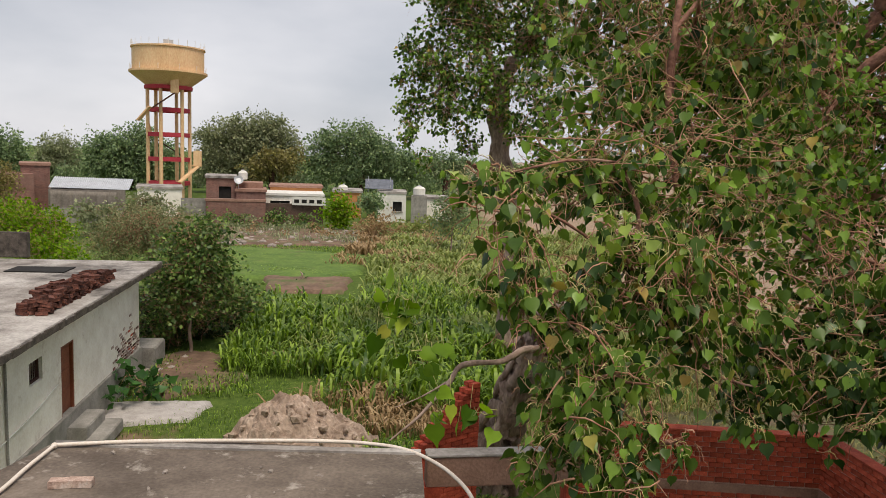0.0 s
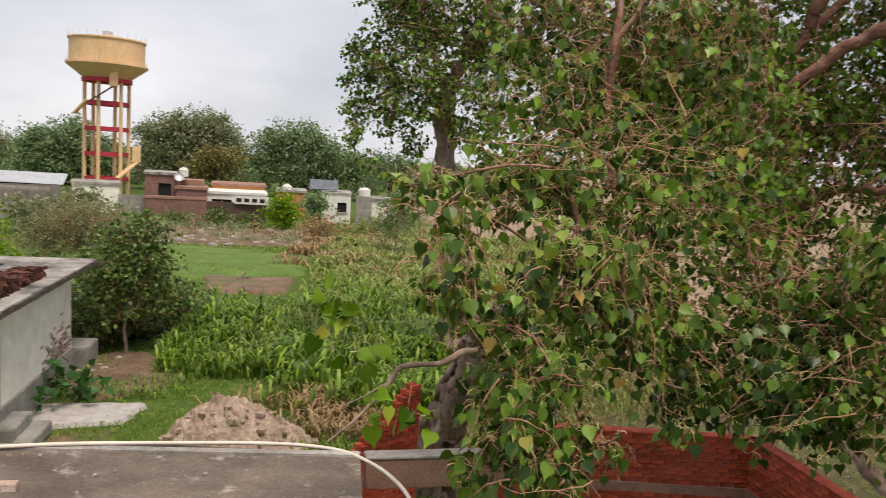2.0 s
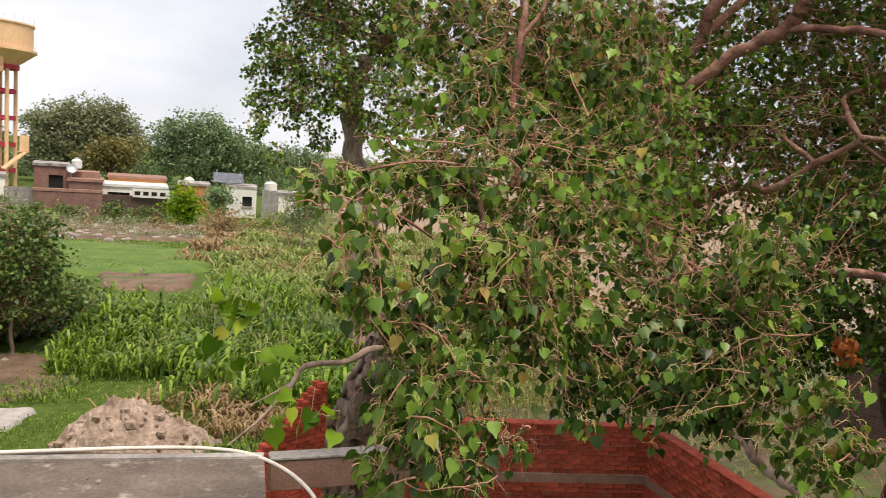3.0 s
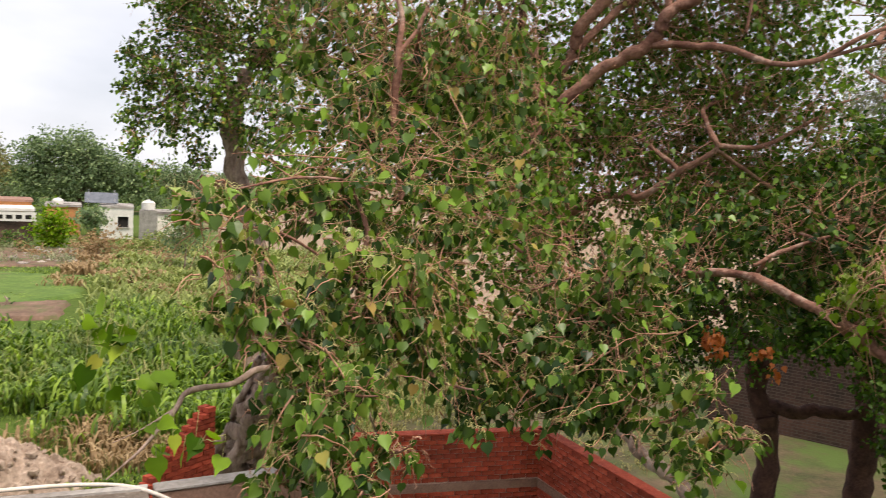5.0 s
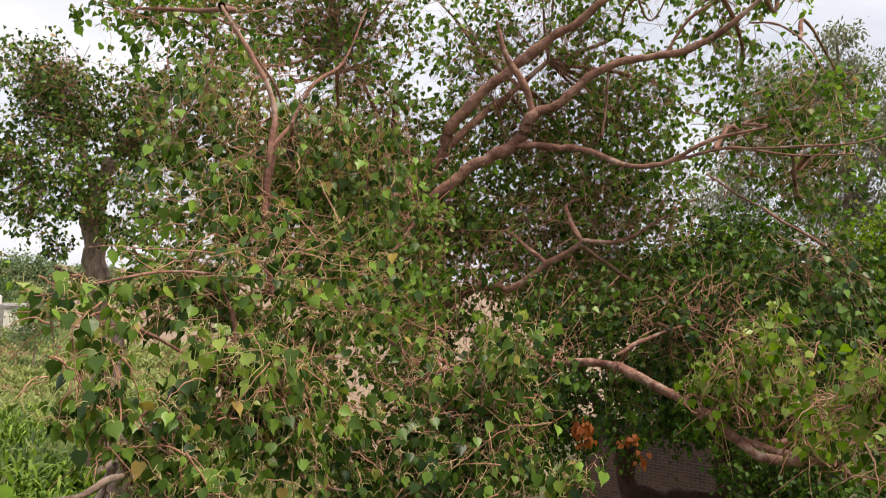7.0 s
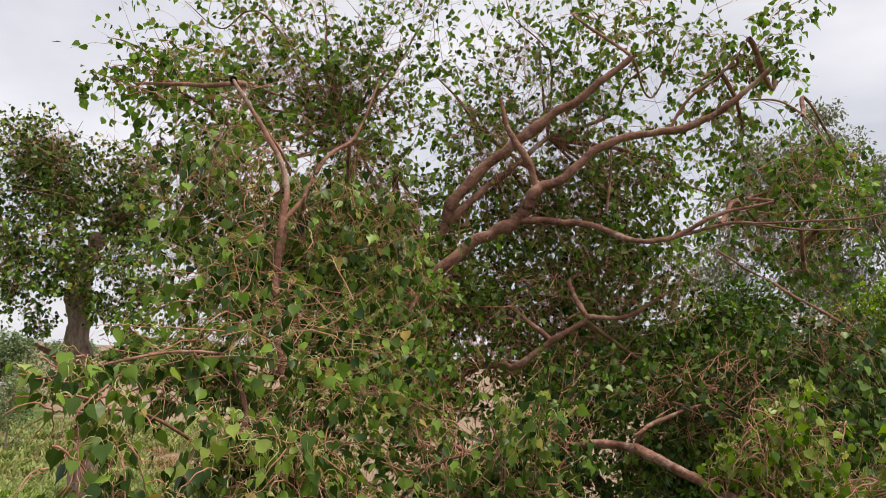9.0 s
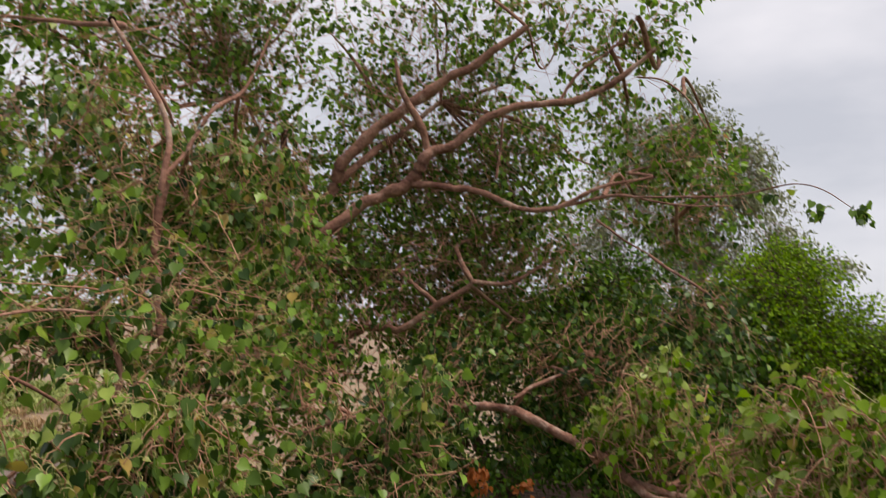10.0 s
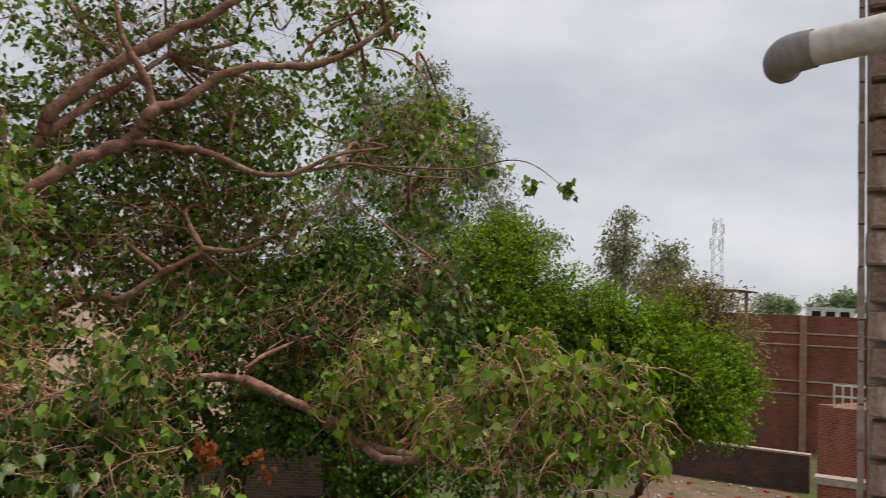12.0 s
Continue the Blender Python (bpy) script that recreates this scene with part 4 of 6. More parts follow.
def flight(a, b, wide, mat):
    a, b = Vector(a), Vector(b)
    dv = b - a
    bm = box(dv.length, wide, 0.16, (0, 0, -0.08))
    ob = part("stair_flight", bm, mat, tower)
    ob.matrix_basis = Matrix.Translation((a + b) / 2) @ dv.to_track_quat("X", "Z").to_matrix().to_4x4()
    return ob


flight((0.9, -3.0, 13.4), (-1.9, -3.0, 11.3), 0.8, M_BARK_DARK)
flight((-2.2, -3.0, 11.4), (-3.6, -2.4, 9.7), 0.9, M_TANK)
flight((-2.6, 2.6, 9.6), (-2.2, 2.8, 7.9), 0.8, M_TANK)
flight((-1.7, 2.9, 7.6), (2.3, 2.9, 5.0), 0.8, M_BARK_DARK)
flight((3.4, -2.0, 4.2), (1.2, -3.2, 2.2), 0.9, M_TANK)
part("landing", box(1.2, 1.2, 0.14, (3.3, -1.4, 4.2)), M_TANK, tower)
part("landing_rail", box(1.0, 0.06, 1.9, (3.4, -2.0, 4.3)), M_TANK, tower)
part("chute", box(1.0, 0.7, 2.3, (0.7, -3.1, 13.2), 0.05), M_TANK, tower)
for k in range(24):
    a = radians(k * 15)
    part("rail_post", lathe([(0.03, 0), (0.03, 0.75)], 5), M_WHITE, tower).location = (4.42 * math.cos(a), 4.42 * math.sin(a), 18.92)
    if k % 2:
        part("rail_post", lathe([(0.03, 0), (0.03, 0.7)], 5), M_WHITE, tower).location = (4.68 * math.cos(a), 4.68 * math.sin(a), 16.0)


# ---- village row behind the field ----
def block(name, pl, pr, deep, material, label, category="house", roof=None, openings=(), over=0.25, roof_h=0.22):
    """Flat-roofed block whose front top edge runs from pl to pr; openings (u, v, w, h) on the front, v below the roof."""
    a, b = Vector((pl[0], pl[1], 0)), Vector((pr[0], pr[1], 0))
    top, run = (pl[2] + pr[2]) / 2, (b - a).length
    ob = thing(name, label, category, at=(a.x, a.y, 0), turn=math.degrees(math.atan2(b.y - a.y, b.x - a.x)))
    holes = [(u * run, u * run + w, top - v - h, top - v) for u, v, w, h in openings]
    part("front_wall", wall_with_holes(0, run, -0.1, top, 0.12, 0.24, holes), material, ob)
    part("body", box(run - 0.02, deep - 0.3, top - 0.02, (run / 2, deep / 2 + 0.3, 0)), material, ob)
    if roof:
        part("roof", box(run + over, deep + over, roof_h, (run / 2, deep / 2, top)), roof, ob)
    for h in holes:
        w_ = part("window", box(h[1] - h[0], 0.06, h[3] - h[2], ((h[0] + h[1]) / 2, 0.2, h[2])), M_DARK, ob, "dark window opening")
        part("sill", box(h[1] - h[0] + 0.2, 0.12, 0.1, ((h[0] + h[1]) / 2, -0.05, h[2] - 0.1)), M_PLINTH, w_)
    return ob


block("brick_house", (-37.82, 68.10, 4.50), (-35.78, 69.20, 4.46), 6, M_BRICKDUSTY, "brown brick house with a flat roof", roof=M_PLASTER)
block("brick_shed", (-39.36, 64.31, 3.83), (-35.72, 66.40, 3.76), 6, M_BRICKDUSTY, "low brown brick outbuilding", "shed")
shed = block("tin_shed", (-33.31, 64.06, 2.72), (-27.87, 66.60, 2.61), 5, M_TARP, "shed with a galvanised tin roof and a hanging tarpaulin", "shed")
sh = (Vector((-33.31, 64.06, 2.81)), Vector((-27.62, 66.71, 2.66)), Vector((-28.82, 70.65, 3.44)), Vector((-34.74, 67.93, 3.56)))
bm = bmesh.new()
cols = 81
low, high = [], []
for k in range(cols):
    u, up = k / (cols - 1), Vector((0, 0, 0.05 if k % 2 else 0.0))
    low.append([bm.verts.new(sh[0].lerp(sh[1], u) + up), bm.verts.new(sh[3].lerp(sh[2], u) + up)])
    high.append([bm.verts.new(v.co + Vector((0, 0, 0.012))) for v in low[-1]])
for a, b, c, d in zip(low, low[1:], high, high[1:]):
    bm.faces.new((c[0], d[0], d[1], c[1]))
    bm.faces.new((a[1], b[1], b[0], a[0]))
    bm.faces.new((a[0], b[0], d[0], c[0]))
    bm.faces.new((c[1], d[1], b[1], a[1]))
roof_ob = part("tin_roof", bm, M_TIN, None, "corrugated galvanised tin roof")
roof_ob.parent = shed
roof_ob.matrix_parent_inverse = shed.matrix_basis.inverted()
# hanging tarpaulin with folds
ta, tb = Vector((-33.02, 63.76, 2.60)), Vector((-28.43, 65.93, 2.47))
bm = bmesh.new()
g = [[bm.verts.new(ta.lerp(tb, i / 40) + Vector((0, -0.15 * math.sin(i * 0.9) - 0.1 * j / 6, -j * 0.36 - 0.35 * math.sin(math.pi * i / 40 * 2) ** 2 * j / 6))) for j in range(7)] for i in range(41)]
for i in range(40):
    for j in range(6):
        bm.faces.new((g[i][j], g[i + 1][j], g[i + 1][j + 1], g[i][j + 1]))
tarp = part("tarpaulin", bm, M_TARP, None, "sagging grey-brown tarpaulin", smooth=True)
tarp.parent = shed
tarp.matrix_parent_inverse = shed.matrix_basis.inverted()
tarp.modifiers.new("thick", "SOLIDIFY").thickness = 0.02
block("yard_wall", (-32.81, 62.40, 1.28), (-27.52, 64.91, 1.16), 0.4, M_PLINTH, "low whitewashed yard wall", "wall")
block("pump_house", (-27.58, 68.45, 2.79), (-24.03, 69.78, 2.71), 5, M_LIME, "small white flat-roofed pump house", roof=M_ROOF, openings=((0.1, 0.9, 1.6, 1.4),))
block("low_wall", (-24.13, 69.74, 1.99), (-21.97, 70.45, 1.92), 0.4, M_PLINTH, "low grey compound wall", "wall")
block("brick_dwelling", (-21.78, 69.68, 3.92), (-19.25, 70.42, 3.84), 6, M_BRICKDUSTY, "two-storey brown brick dwelling with a pale roof edge", roof=M_ROOF, openings=((0.42, 0.75, 1.1, 1.1),))
block("brick_annex", (-19.04, 69.65, 2.79), (-16.50, 70.29, 2.69), 5, M_BRICKDUSTY, "low brick annex with a flat roof", "house", roof=M_PLASTER)
block("annex_upper", (-19.57, 71.99, 3.52), (-17.26, 72.58, 3.42), 4, M_PLASTER, "roof room of the annex", "house")
block("long_wall", (-21.20, 67.66, 1.95), (-16.20, 69.02, 1.84), 0.5, M_BRICKDUSTY, "long brown brick compound wall", "wall", roof=M_PLASTER, over=0.1)
block("darker_wall", (-16.20, 69.02, 1.79), (-11.14, 70.02, 1.81), 0.5, M_DARKWALL, "darker brick compound wall", "wall")
block("pale_house", (-16.87, 71.85, 2.40), (-11.61, 72.88, 2.32), 6, M_LIME, "long pale house with a thin white roof", roof=M_WHITE, openings=((0.08, 0.5, 0.9, 0.7), (0.25, 0.5, 0.9, 0.7), (0.62, 0.5, 0.9, 0.7)))
block("ochre_house", (-17.74, 77.49, 2.89), (-12.63, 78.49, 2.86), 6, M_OCHRE, "ochre painted house behind the row", roof=M_PLASTER)
block("far_house", (-11.49, 78.67, 2.54), (-8.62, 79.03, 2.51), 6, M_OCHRE, "plain ochre house half hidden by bushes", "house", roof=M_ROOF)
block("small_white_house", (-6.63, 75.11, 2.71), (-3.81, 75.30, 2.74), 6, M_WHITE, "small white house with one dark window", roof=M_ROOF, openings=((0.54, 0.75, 0.9, 0.95),), over=0.1)
# painted sign on the pale house: unreadable bars
sg = thing("wall_sign", "white wall sign with unreadable dark marks", "sign", at=(-13.85, 69.33, 1.70), turn=6)
part("board", box(3.0, 0.06, 0.75, (1.5, 0, 0)), M_WHITE, sg)
for k in range(4):
    part("mark", box(0.45, 0.02, 0.32, (0.4 + 0.68 * k, -0.045, 0.2)), M_DARK, sg)


def solar(p, turn):
    s = thing("solar_panel", "tilted dark solar panel on a steel stand", "solar panel", at=p, turn=turn)
    part("panel", box(2.8, 1.9, 0.06, (0, 0, 0.75), rx=28), M_PANEL, s)
    for x in (-1.1, 1.1):
        part("post", box(0.07, 0.07, 1.5, (x, 0.5, 0)), M_STEEL, s)
        part("post", box(0.07, 0.07, 0.7, (x, -0.6, 0)), M_STEEL, s)


solar(((-6.62, 76.82, 2.80)), 5)


def roof_tank(p, r, h, label):
    s = thing("water_tank", label, "water tank", at=p)
    part("tank", lathe([(r * 0.96, 0), (r, 0.06), (r, h * 0.75), (r * 0.6, h * 0.95), (r * 0.25, h)], 20), M_WHITE, s, smooth=False)
    part("lid", lathe([(r * 0.3, h), (r * 0.3, h + 0.08)], 14), M_STEEL, s)


q = (-18.97, 71.73, 3.76)
roof_tank(q, 0.42, 0.85, "white plastic water tank on a brick roof")
roof_tank((-2.56, 76.26, 2.63), 0.6, 0.9, "white plastic water tank on a stand")
roof_tank((-10.74, 80.49, 2.37), 0.5, 0.9, "white plastic water tank on a far roof")
block("tank_stand", (-3.30, 75.33, 2.59), (-1.74, 75.38, 2.64), 2, M_PLINTH, "grey shed under a water tank", "shed")
block("side_house", (-2.45, 78.66, 2.16), (0.75, 78.70, 2.16), 5, M_LIME, "pale plastered house partly hidden by trees", roof=M_ROOF)
dish = thing("satellite_dish", "grey satellite dish on a roof", "satellite dish", at=(-19.00, 70.28, 3.18))
ob = part("dish", lathe([(0.05, 0), (0.25, 0.06), (0.42, 0.2), (0.43, 0.22), (0.25, 0.09)], 18), M_STEEL, dish)
ob.matrix_basis = pose(0, 0, 0.5, 60, 0, 20)
part("mast", lathe([(0.03, -0.6), (0.03, 0.5)], 6), M_STEEL, dish)


# ---- buildings east of the trees ----
def framed_wall():
    a, b = Vector((42.33, 12.31, 6.64)), Vector((43.99, -0.26, 7.35))
    run = (b - a).length
    top = 7.1
    o = thing("brick_building", "tall brown brick building with concrete columns and bands", "building", at=(a.x, a.y, 0), turn=math.degrees(math.atan2(b.y - a.y, b.x - a.x)))
    part("wall", box(run, 8, top, (run / 2, 4, -0.1)), M_BRICKWALL, o)
    for k in range(4):
        part("column", box(0.32, 0.3, top, (run * (0.04 + 0.235 * 2.02 * k / 2 + 0.02) + 0.02, -0.1, -0.1)), M_PLASTER, o, "grey concrete column")
    for z in (2.95, 3.62, 5.45, 6.05):
        part("band", box(run, 0.1, 0.07 if z != 6.0 else 0.2, (run / 2, -0.03, z)), M_MORTAR, o, "pale concrete band")
    return o


framed_wall()
block("dark_wall", (32.65, 9.81, 1.32), (32.78, 4.05, 1.71), 0.35, M_DARKWALL, "low dark weathered compound wall", "wall", roof=M_MORTAR, over=0.06, roof_h=0.07)
block("brick_outhouse", (28.83, 3.36, 3.77), (27.97, 1.46, 4.02), 3, M_BRICKRED, "small brick outhouse near the compound wall", "shed")
block("lower_brick_wall", (26.85, 3.09, 1.54), (26.98, 1.27, 1.75), 0.35, M_BRICKRED, "low brick wall with pale coping", "wall", roof=M_MORTAR)
gr = thing("window_grille", "white steel window grille resting on a roof", "grille", at=(28.08, 2.80, 3.90), turn=-85)
for k in range(5):
    part("bar", box(0.05, 0.05, 0.75, (0.25 * k, 0, 0)), M_WHITE, gr)
for z in (0.0, 0.35, 0.7):
    part("rail", box(1.05, 0.05, 0.05, (0.5, 0.03, z)), M_WHITE, gr)
block("distant_white_house", (119.18, 14.29, 8.81), (119.72, 8.39, 8.75), 8, M_WHITE, "distant white house above the wall", "house", roof=M_WHITE, openings=((0.1, 0.3, 1.2, 0.7), (0.4, 0.3, 1.2, 0.7), (0.7, 0.3, 1.2, 0.7)))

canopy = thing("roof_canopy", "thin dark canopy sheet on pale posts behind the trees", "canopy")
can_l, can_r = Vector((35.8, 9.564, 7.892)), Vector((35.393, 6.762, 7.826))
run = can_r - can_l
sheet = part("sheet", box(run.length, 2.2, 0.07, (run.length / 2, 0, 0)), M_BARK_DARK, canopy, "dark sheet roof")
sheet.matrix_basis = Matrix.Translation(can_l) @ run.to_track_quat("X", "Z").to_matrix().to_4x4()
for u in (0.06, 0.5, 0.95):
    q = can_l.lerp(can_r, u)
    part("post", box(0.14, 0.14, q.z + 0.1, (q.x, q.y, -0.1)), M_PLASTER, canopy)

mast_at = (146.46, 32.69, 11.44)
mast = thing("telecom_mast", "grey lattice telecom mast on the horizon", "mast", at=(mast_at[0], mast_at[1], 0))
mh = 25.5
for sx in (-1, 1):
    for sy in (-1, 1):
        v, f = tube_arrays(np.array([(sx * 1.3, sy * 1.3, 0, 0.05), (sx * 0.6, sy * 0.6, mh, 0.04)]), 5)
        quads_mesh("leg", v, f, M_STEEL, mast)
for k in range(16):
    s0, s1 = 1.3 - 0.55 * k / 16, 1.3 - 0.55 * (k + 1) / 16
    za, zb = mh * k / 16, mh * (k + 1) / 16
    for i, (ax, ay, bx, by) in enumerate(((-1, -1, 1, -1), (1, -1, 1, 1), (1, 1, -1, 1), (-1, 1, -1, -1))):
        v, f = tube_arrays(np.array([(ax * s0, ay * s0, za, 0.03), (bx * s1, by * s1, zb, 0.03)]), 4)
        quads_mesh("brace", v, f, M_STEEL, mast)
for k in range(3):
    part("antenna", box(0.24, 0.16, 2.2, (1.3 * math.cos(k * 2.1), 1.3 * math.sin(k * 2.1), 19.5)), M_STEEL, mast)
    part("antenna", box(0.22, 0.16, 1.8, (1.1 * math.cos(k * 2.1 + 1), 1.1 * math.sin(k * 2.1 + 1), 22.6)), M_STEEL, mast)


# ---- the great peepal tree ----
peepal = thing("peepal_tree", "large spreading peepal tree with heart-shaped leaves and ruddy limbs", "tree", at=(0, 0, 0))
BOUGH_LINES = []


def bough(name, points, material=None, n=10, knots=0.05):
    points = [(x, y, z, r * 0.62) for x, y, z, r in points]
    BOUGH_LINES.append(smooth_path(points, 4))
    return limb(name, points, material or M_BARK_RED, peepal, n, knots, len(BOUGH_LINES))


bough("trunk", [(1.07, 14.56, -0.51, 0.850), (1.11, 14.26, 0.62, 0.660), (1.20, 13.95, 1.42, 0.560), (1.42, 13.42, 2.47, 0.470), (1.67, 12.89, 3.44, 0.400)], M_BARK, 18, 0.1)
bough("trunk", [(1.52, 13.11, 2.98, 0.260), (1.72, 12.68, 3.89, 0.240), (2.30, 11.78, 4.23, 0.200), (3.14, 11.06, 4.62, 0.180), (3.99, 10.46, 5.70, 0.170), (4.95, 9.82, 6.16, 0.150)], M_BARK, 12, 0.07)
rs = np.random.default_rng(77)
for k in range(11):
    a = 2 * math.pi * k / 11 + rs.uniform(-0.2, 0.2)
    tw = rs.uniform(-0.8, 0.8)
    pts = []
    for (x, y, z, r), u in zip([(1.07, 14.56, -0.51, 0.85), (1.11, 14.26, 0.62, 0.66), (1.20, 13.95, 1.42, 0.56), (1.42, 13.42, 2.47, 0.47), (1.67, 12.89, 3.44, 0.40)], (0, 1, 2, 3, 4)):
        b = a + tw * u * 0.3
        pts.append((x + 0.6 * r * math.cos(b), y + 0.6 * r * math.sin(b), z, rs.uniform(0.06, 0.12) * (1.35 - 0.18 * u)))
    limb("aerial_root", pts, M_BARK, peepal, 7, 0.14, 500 + k)
bough("stem", [(1.96, 6.30, 5.05, 0.040), (1.97, 6.20, 5.37, 0.044), (1.95, 6.10, 5.92, 0.046), (1.82, 6.14, 6.53, 0.045), (1.77, 6.15, 7.09, 0.044), (1.79, 6.15, 7.55, 0.040)])
bough("stem", [(1.75, 6.14, 6.97, 0.044), (1.76, 6.14, 7.62, 0.040), (1.80, 6.23, 7.90, 0.036), (1.59, 6.39, 8.41, 0.030), (1.39, 6.63, 8.81, 0.022)])
bough("branch", [(1.76, 6.14, 7.57, 0.030), (1.92, 6.19, 7.77, 0.030), (2.13, 6.24, 8.17, 0.026), (2.42, 6.35, 8.45, 0.020), (2.66, 6.47, 9.01, 0.014)])
bough("limb", [(4.06, 11.28, 6.24, 0.160), (4.33, 10.97, 7.48, 0.160), (4.51, 10.58, 8.17, 0.150), (4.77, 10.36, 8.35, 0.160), (4.97, 10.15, 8.45, 0.150)], None, 12, 0.09)
bough("stub", [(4.85, 10.32, 8.35, 0.120), (4.77, 10.36, 8.76, 0.100), (4.75, 10.36, 9.24, 0.060)], M_BARK_DARK, 10, 0.1)
bough("branch", [(4.67, 10.51, 8.25, 0.060), (4.62, 10.53, 8.77, 0.055), (4.37, 10.63, 9.36, 0.040), (4.02, 10.77, 10.03, 0.025)])
bough("limb", [(4.80, 10.12, 7.47, 0.140), (5.16, 9.72, 8.34, 0.130), (5.30, 9.42, 8.81, 0.130), (5.53, 9.06, 9.23, 0.120), (5.90, 8.59, 9.67, 0.110), (6.30, 8.05, 10.08, 0.090), (6.70, 7.47, 10.57, 0.060)], None, 12)
bough("limb", [(5.24, 9.79, 8.32, 0.100), (5.60, 9.71, 8.82, 0.090), (6.23, 9.57, 9.40, 0.080), (6.82, 9.41, 9.95, 0.050)])
bough("limb", [(4.76, 9.48, 7.43, 0.140), (5.13, 9.06, 7.97, 0.130), (5.41, 8.78, 8.23, 0.130), (5.70, 8.48, 8.39, 0.130), (5.82, 8.28, 8.74, 0.120), (6.03, 8.01, 8.93, 0.100), (6.31, 7.67, 9.29, 0.085), (6.72, 7.18, 9.48, 0.075), (6.99, 6.78, 9.51, 0.070), (7.27, 6.33, 9.76, 0.055), (7.46, 5.96, 10.11, 0.040)], None, 12)
bough("branch", [(5.83, 8.27, 8.78, 0.080), (5.65, 8.27, 9.17, 0.075), (5.37, 8.33, 9.51, 0.060), (5.26, 8.40, 9.97, 0.030)])
bough("branch", [(6.89, 7.02, 9.51, 0.040), (6.99, 6.78, 9.87, 0.030), (7.26, 6.50, 10.16, 0.020), (7.47, 6.26, 10.59, 0.012)])
bough("branch", [(7.40, 6.19, 9.78, 0.020), (7.52, 5.88, 9.69, 0.020), (7.63, 5.58, 9.40, 0.016), (7.67, 5.36, 9.04, 0.010)])
bough("limb", [(5.67, 8.50, 8.38, 0.080), (5.99, 8.16, 8.39, 0.075), (6.45, 7.68, 8.25, 0.065), (6.71, 7.32, 8.11, 0.055), (6.94, 6.97, 8.14, 0.050), (7.19, 6.57, 8.38, 0.040), (7.55, 6.00, 8.52, 0.025)])
bough("branch", [(6.94, 6.97, 8.14, 0.035), (7.37, 6.38, 8.30, 0.028), (7.72, 5.79, 8.18, 0.020), (8.01, 5.21, 8.16, 0.012)])
bough("branch", [(7.27, 6.63, 8.00, 0.020), (7.42, 6.32, 7.75, 0.018), (7.54, 6.02, 7.57, 0.010)])
bough("limb", [(5.21, 9.94, 6.00, 0.100), (5.63, 9.48, 6.37, 0.090), (5.88, 9.21, 6.47, 0.085), (6.06, 8.98, 6.47, 0.080), (6.39, 8.63, 6.83, 0.065), (6.67, 8.29, 7.13, 0.050), (6.54, 8.27, 7.31, 0.030)])
bough("branch", [(6.47, 7.66, 8.50, 0.030), (6.50, 7.64, 8.88, 0.028), (6.51, 7.63, 9.33, 0.020)])
bough("limb", [(4.60, 7.54, 5.49, 0.080), (4.91, 7.10, 5.68, 0.085), (5.07, 6.87, 5.77, 0.100), (5.21, 6.64, 5.70, 0.075), (5.41, 6.22, 5.76, 0.070), (5.60, 5.92, 5.68, 0.075), (5.73, 5.51, 5.54, 0.075), (5.87, 5.22, 5.40, 0.075), (5.96, 4.96, 5.19, 0.075), (6.03, 4.72, 5.09, 0.070), (6.16, 4.39, 5.11, 0.065)], None, 12, 0.06)
bough("limb", [(5.88, 5.39, 5.42, 0.070), (6.05, 5.01, 5.18, 0.068), (6.19, 4.56, 5.13, 0.060), (6.23, 4.14, 5.11, 0.050), (6.19, 3.80, 5.09, 0.040), (6.08, 3.58, 5.50, 0.030), (5.90, 3.51, 5.82, 0.020)], None, 12)
bough("branch", [(5.92, 5.24, 5.44, 0.030), (6.13, 5.07, 5.37, 0.035), (6.27, 4.90, 5.22, 0.030), (6.45, 4.66, 5.16, 0.030)])
bough("branch", [(5.58, 6.20, 5.85, 0.030), (5.82, 6.12, 6.00, 0.035), (6.20, 5.89, 6.18, 0.025), (6.45, 5.77, 6.19, 0.012)])
bough("branch", [(0.94, 6.13, 4.98, 0.045), (0.69, 5.96, 5.00, 0.045), (0.49, 5.78, 4.96, 0.040), (0.18, 5.60, 4.94, 0.033), (0.06, 5.40, 4.85, 0.026), (-0.12, 5.30, 4.66, 0.018), (-0.33, 5.19, 4.50, 0.008)], M_BARK, 8)
bough("branch", [(0.10, 5.50, 4.87, 0.014), (-0.10, 5.40, 4.77, 0.010), (-0.30, 5.29, 4.71, 0.005)], M_BARK, 6)
bough("branch", [(0.99, 5.91, 5.33, 0.040), (1.25, 5.46, 5.68, 0.035), (1.39, 5.42, 6.10, 0.030), (1.29, 5.65, 6.51, 0.020)], None, 8)
bough("branch", [(1.28, 5.45, 5.80, 0.025), (1.39, 5.32, 5.72, 0.022), (1.60, 5.26, 5.79, 0.015)], None, 6)
bough("branch", [(1.03, 5.09, 5.34, 0.020), (1.04, 4.89, 5.08, 0.018), (1.06, 4.78, 4.72, 0.012), (1.00, 4.69, 4.42, 0.006)], M_BARK, 6)
bough("branch", [(0.73, 5.14, 5.17, 0.016), (0.84, 5.02, 4.88, 0.012), (0.88, 4.91, 4.53, 0.006)], M_BARK, 6)
bough("branch", [(1.27, 5.04, 5.19, 0.016), (1.35, 4.81, 4.85, 0.012), (1.44, 4.68, 4.66, 0.005)], M_BARK, 6)
bough("dead_pole", [(5.00, 8.45, 3.94, 0.110), (5.25, 7.94, 3.62, 0.125), (5.50, 7.28, 3.27, 0.135), (5.66, 6.90, 3.08, 0.130)], M_BARK, 10, 0.08)
